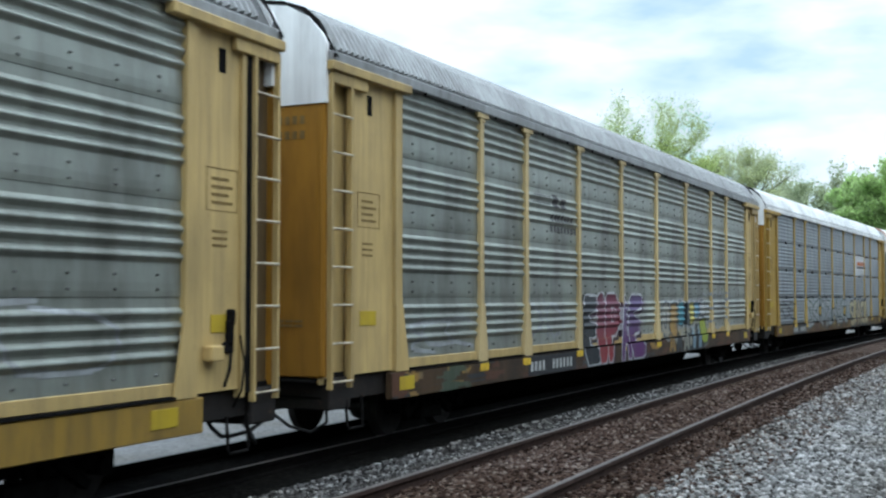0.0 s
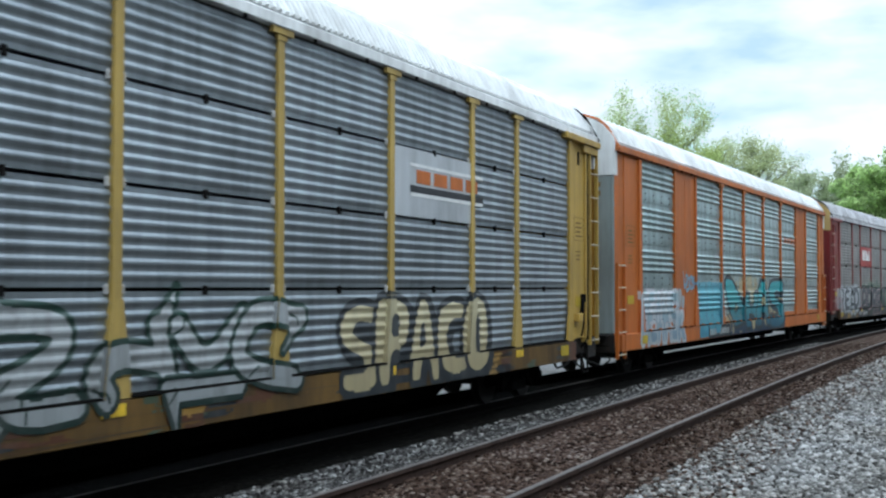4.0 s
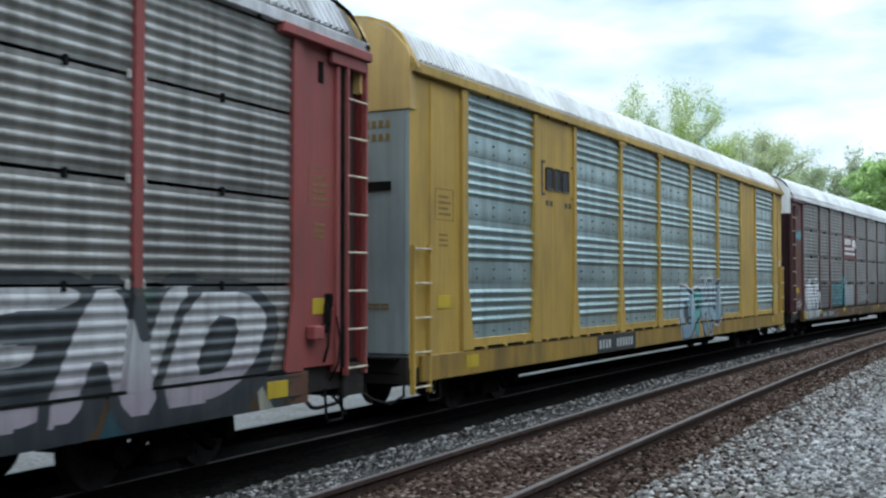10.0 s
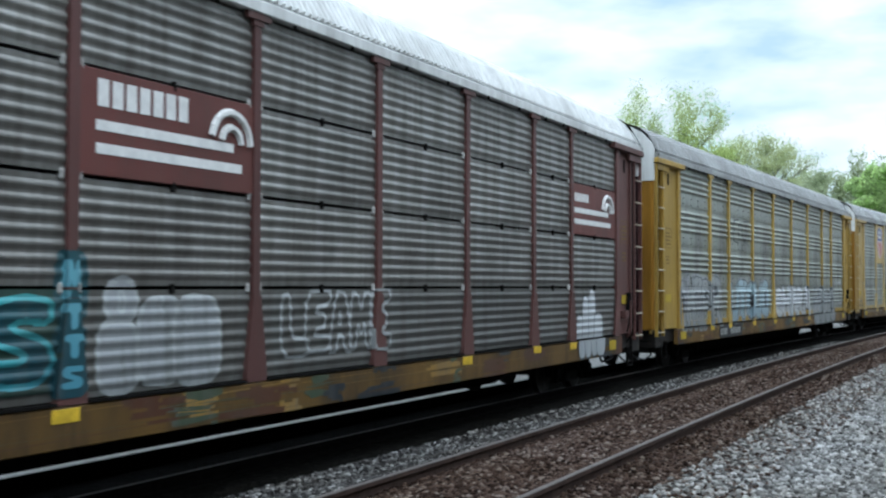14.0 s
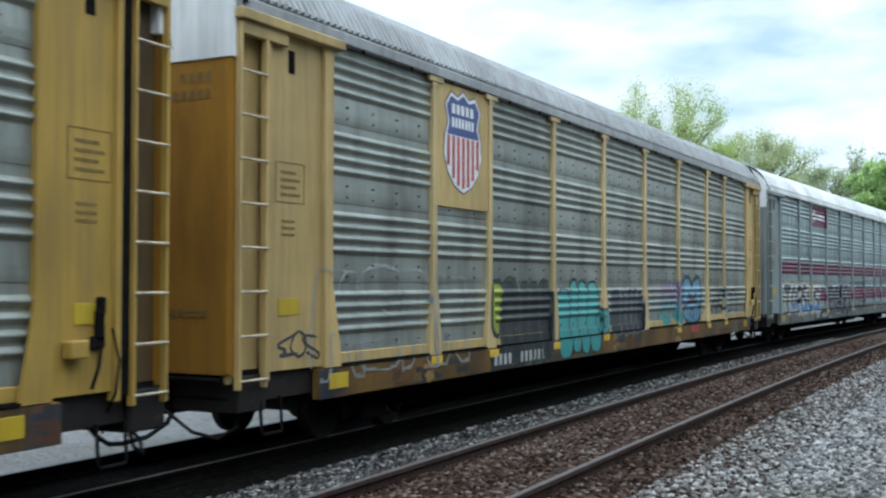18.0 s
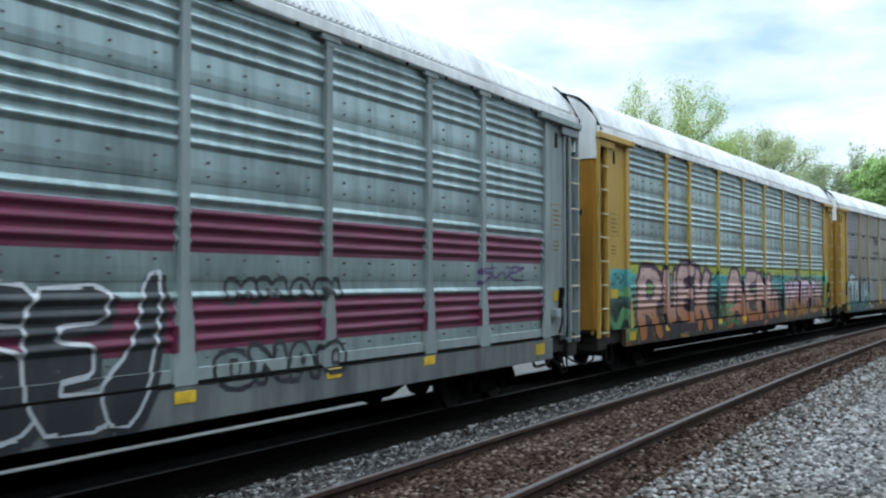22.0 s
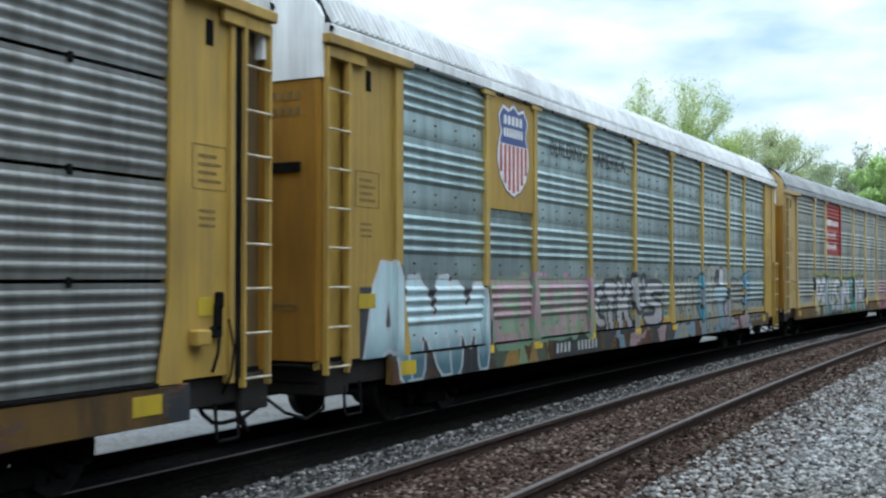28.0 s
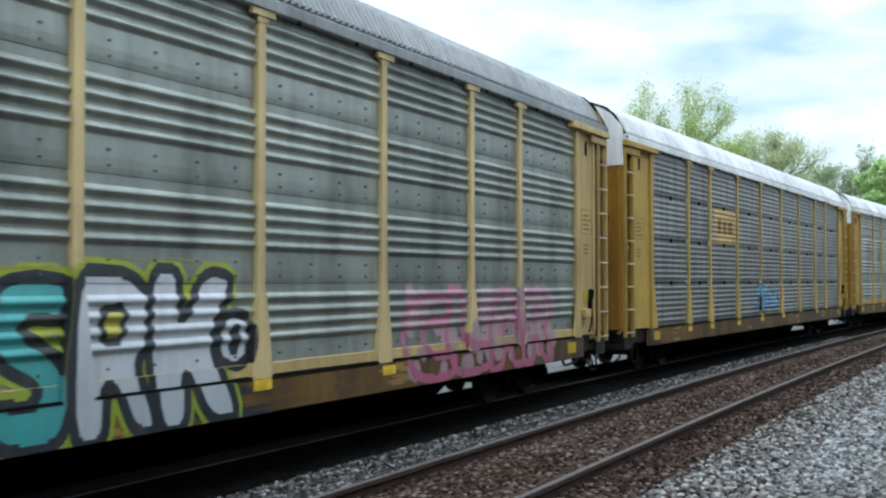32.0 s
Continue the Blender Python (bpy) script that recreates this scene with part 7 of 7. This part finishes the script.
def make_tree(label, x, y, z, height, spread, trunk_r, leaf_mat, leaves, leaf_size, seed, low=0.3, levels=4):
    rng = random.Random(seed)
    bm_v, bm_f, tips = [], [], []

    def limb(p, d, length, r, level):
        pts, rad = [p], [r]
        steps = 4
        for i in range(steps):
            d = (d + Vector((rng.uniform(-1, 1), rng.uniform(-1, 1), rng.uniform(-0.4, 0.7))) * (0.16 if level else 0.04)).normalized()
            p = p + d * length / steps
            pts.append(p), rad.append(r * (1 - 0.45 * (i + 1) / steps))
        n = 7 if level < 2 else 4
        base = len(bm_v)
        for q_, rr in zip(pts, rad):
            qd = d.to_track_quat("Z", "Y")
            for k in range(n):
                a = 2 * math.pi * k / n
                bm_v.append(tuple(q_ + qd @ Vector((rr * math.cos(a), rr * math.sin(a), 0))))
        for i in range(steps):
            for k in range(n):
                j = (k + 1) % n
                bm_f.append((base + i * n + k, base + i * n + j, base + (i + 1) * n + j, base + (i + 1) * n + k))
        if level >= levels:
            tips.append((pts[-1], length)), tips.append((pts[2], length))
            return
        for i in range(rng.randint(3, 4)):
            at = rng.randint(2, steps) if level else rng.randint(3, steps)
            a = rng.uniform(0, 6.283)
            side = Vector((math.cos(a), math.sin(a), 0)) * spread
            limb(pts[at], (d + side * rng.uniform(0.6, 1.1) + Vector((0, 0, 0.15))).normalized(), length * rng.uniform(0.58, 0.78), rad[at] * 0.62, level + 1)

    limb(Vector((0, 0, 0)), Vector((0, 0, 1)), height * low, trunk_r, 0)
    mid = sum((p for p, _ in tips), Vector()) / len(tips)      # the crown stands over the trunk's foot
    sx, sy = mid.x / mid.z, mid.y / mid.z
    bm_v = [(a - sx * c, b - sy * c, c) for a, b, c in bm_v]
    tips = [(Vector((p.x - sx * p.z, p.y - sy * p.z, p.z)), ln) for p, ln in tips]
    top = max(v[2] for v in bm_v)
    k = height / top
    root = tagged(new("tree"), label, "tree")
    root.matrix_basis = pose(x, y, z)
    put("trunk", link_mesh(("trunk", seed), ([(a * k, b * k, c * k) for a, b, c in bm_v], [], bm_f)), mat_bark, root)
    lv, lf = [], []
    for i in range(leaves):
        p, ln = rng.choice(tips)
        off = Vector((rng.gauss(0, 1), rng.gauss(0, 1), rng.gauss(0, 0.8)))
        c = (p + (off if off.length < 1.9 else off.normalized() * rng.random() * 1.5) * ln * 0.31) * k
        u = Vector((rng.gauss(0, 1), rng.gauss(0, 1), rng.gauss(0, 1))).normalized() * leaf_size * rng.uniform(0.5, 1.2)
        w = u.orthogonal().normalized() * leaf_size * rng.uniform(0.35, 0.8)
        b = len(lv)
        lv += [tuple(c - u), tuple(c + w), tuple(c + u), tuple(c - w)]
        lf.append((b, b + 1, b + 2, b + 3))
    put("crown", link_mesh(("crown", seed), (lv, [], lf)), leaf_mat, root)
    return root


def polar(track_deg, dist):
    """A place at an angle from the track's line and a distance from the bystander."""
    return dist * math.cos(radians(track_deg)), dist * math.sin(radians(track_deg))


ground()
track("near_track", NEAR_OFF, NEAR_Z, "rusty empty track on brown ballast", mat_rail)
track("far_track", 0, RAIL_Z, "track carrying the train", mat_rail_far)
H_BANK = [(-14.5, 0.05), (-9, 0.02), (-6.75, 0.08), (-6.3, 0.09), (-5.9, 0.13), (-5.55, 0.16), (-4.75, 0.2), (-3.95, 0.16), (-3.4, 0.06), (-2.3, -0.18), (-1.4, -0.2)]
stones("gravel_stones", mat_gravel_stones, "loose grey crushed stones", 26000, (6, 45), (-9.7, -6.1), H_BANK, (0.018, 0.038), 1)
stones("brown_gravel_stones", mat_brown_stones, "loose rust-brown ballast stones", 17000, (6, 40), (-7.0, -3.95), H_BANK, (0.016, 0.032), 2)
stones("ballast_gravel_stones", mat_ballast_stones, "loose grey ballast stones", 34000, (8, 48), (-3.97, -1.75), H_BANK, (0.018, 0.038), 3, 1.5)

make_tree("tall open tree with young yellow-green leaves", *polar(16.1, 90), -1.0, 19.0, 0.50, 0.50, mat_leaf_young, 15000, 0.085, 148, low=0.28)
make_tree("thin pale tree with sparse young leaves", *polar(18.0, 96), -1.0, 17.4, 0.46, 0.34, mat_leaf_young, 8000, 0.085, 86)
make_tree("low bushy tree with young leaves", *polar(14.6, 95), -1.0, 17.0, 0.42, 0.40, mat_leaf_young, 12000, 0.09, 60)
make_tree("broad round tree with dark spreading limbs", *polar(11.8, 110), -1.0, 18.2, 0.80, 0.50, mat_leaf_olive, 19000, 0.095, 41, low=0.24)
make_tree("dull hazy tree in the distance", *polar(8.3, 190), -1.0, 24.5, 0.8, 0.36, mat_leaf_dull, 14000, 0.24, 14)
make_tree("low hazy tree in the distance", *polar(9.5, 200), -1.0, 22.5, 0.9, 0.40, mat_leaf_dull, 14000, 0.26, 17)
make_tree("dense fresh-green tree in full leaf", *polar(5.3, 150), -1.0, 19.4, 0.9, 0.50, mat_leaf_green, 40000, 0.24, 15, low=0.22)
make_tree("dense fresh-green tree beside its neighbour", *polar(4.2, 158), -1.0, 20.5, 0.9, 0.55, mat_leaf_green, 30000, 0.24, 18, low=0.22)

# ---------------------------------------------------------------- the train and its run
for k, sp_ in enumerate(TRAIN):
    sp_["deep"] = 0.22 if k in (3, 5, 6, 9) else 0.185 if k in (4, 10, 11) else 0.12
WAGONS = [make_wagon(sp) for sp in TRAIN]
adorn(WAGONS)
letter_pieces(WAGONS)


def motions():
    """The train rolls along the arc; its wheels turn while they pass the bystander."""
    times = [k * 1.0 for k in range(33)]
    for i, w in enumerate(WAGONS):
        rows = []
        for t in times:
            mid = travel(t) + (i - 1) * PITCH + U0
            a, b = on_track(mid - 10.06).translation, on_track(mid + 10.06).translation
            d = b - a
            rows.append((t, Matrix.Translation((a + b) / 2) @ pose(0, 0, 0, 0, 0, math.degrees(math.atan2(d.y, d.x)))))
        walk(w, rows)
    beats = [k / 30 for k in range(961)]
    rolled = [(travel(0) - travel(t)) / 0.42 for t in beats]
    turns = [Matrix.Rotation(-q, 4, "Y") for q in rolled]
    for k, (w, dx) in enumerate(WHEELS):
        hub = Matrix.Translation((dx, 0, 0.42))
        lead = (k // 4 - 1) * PITCH + U0
        near = [n for n, t in enumerate(beats) if -40 < travel(t) + lead < 140] or [0]
        rows = [(beats[n], hub @ turns[n]) for n in range(near[0], near[-1] + 1)]
        if near[0] > 0:
            rows.insert(0, (0, rows[0][1]))
        if near[-1] < len(beats) - 1:
            rows.append((32, rows[-1][1]))
        walk(w, rows)


motions()
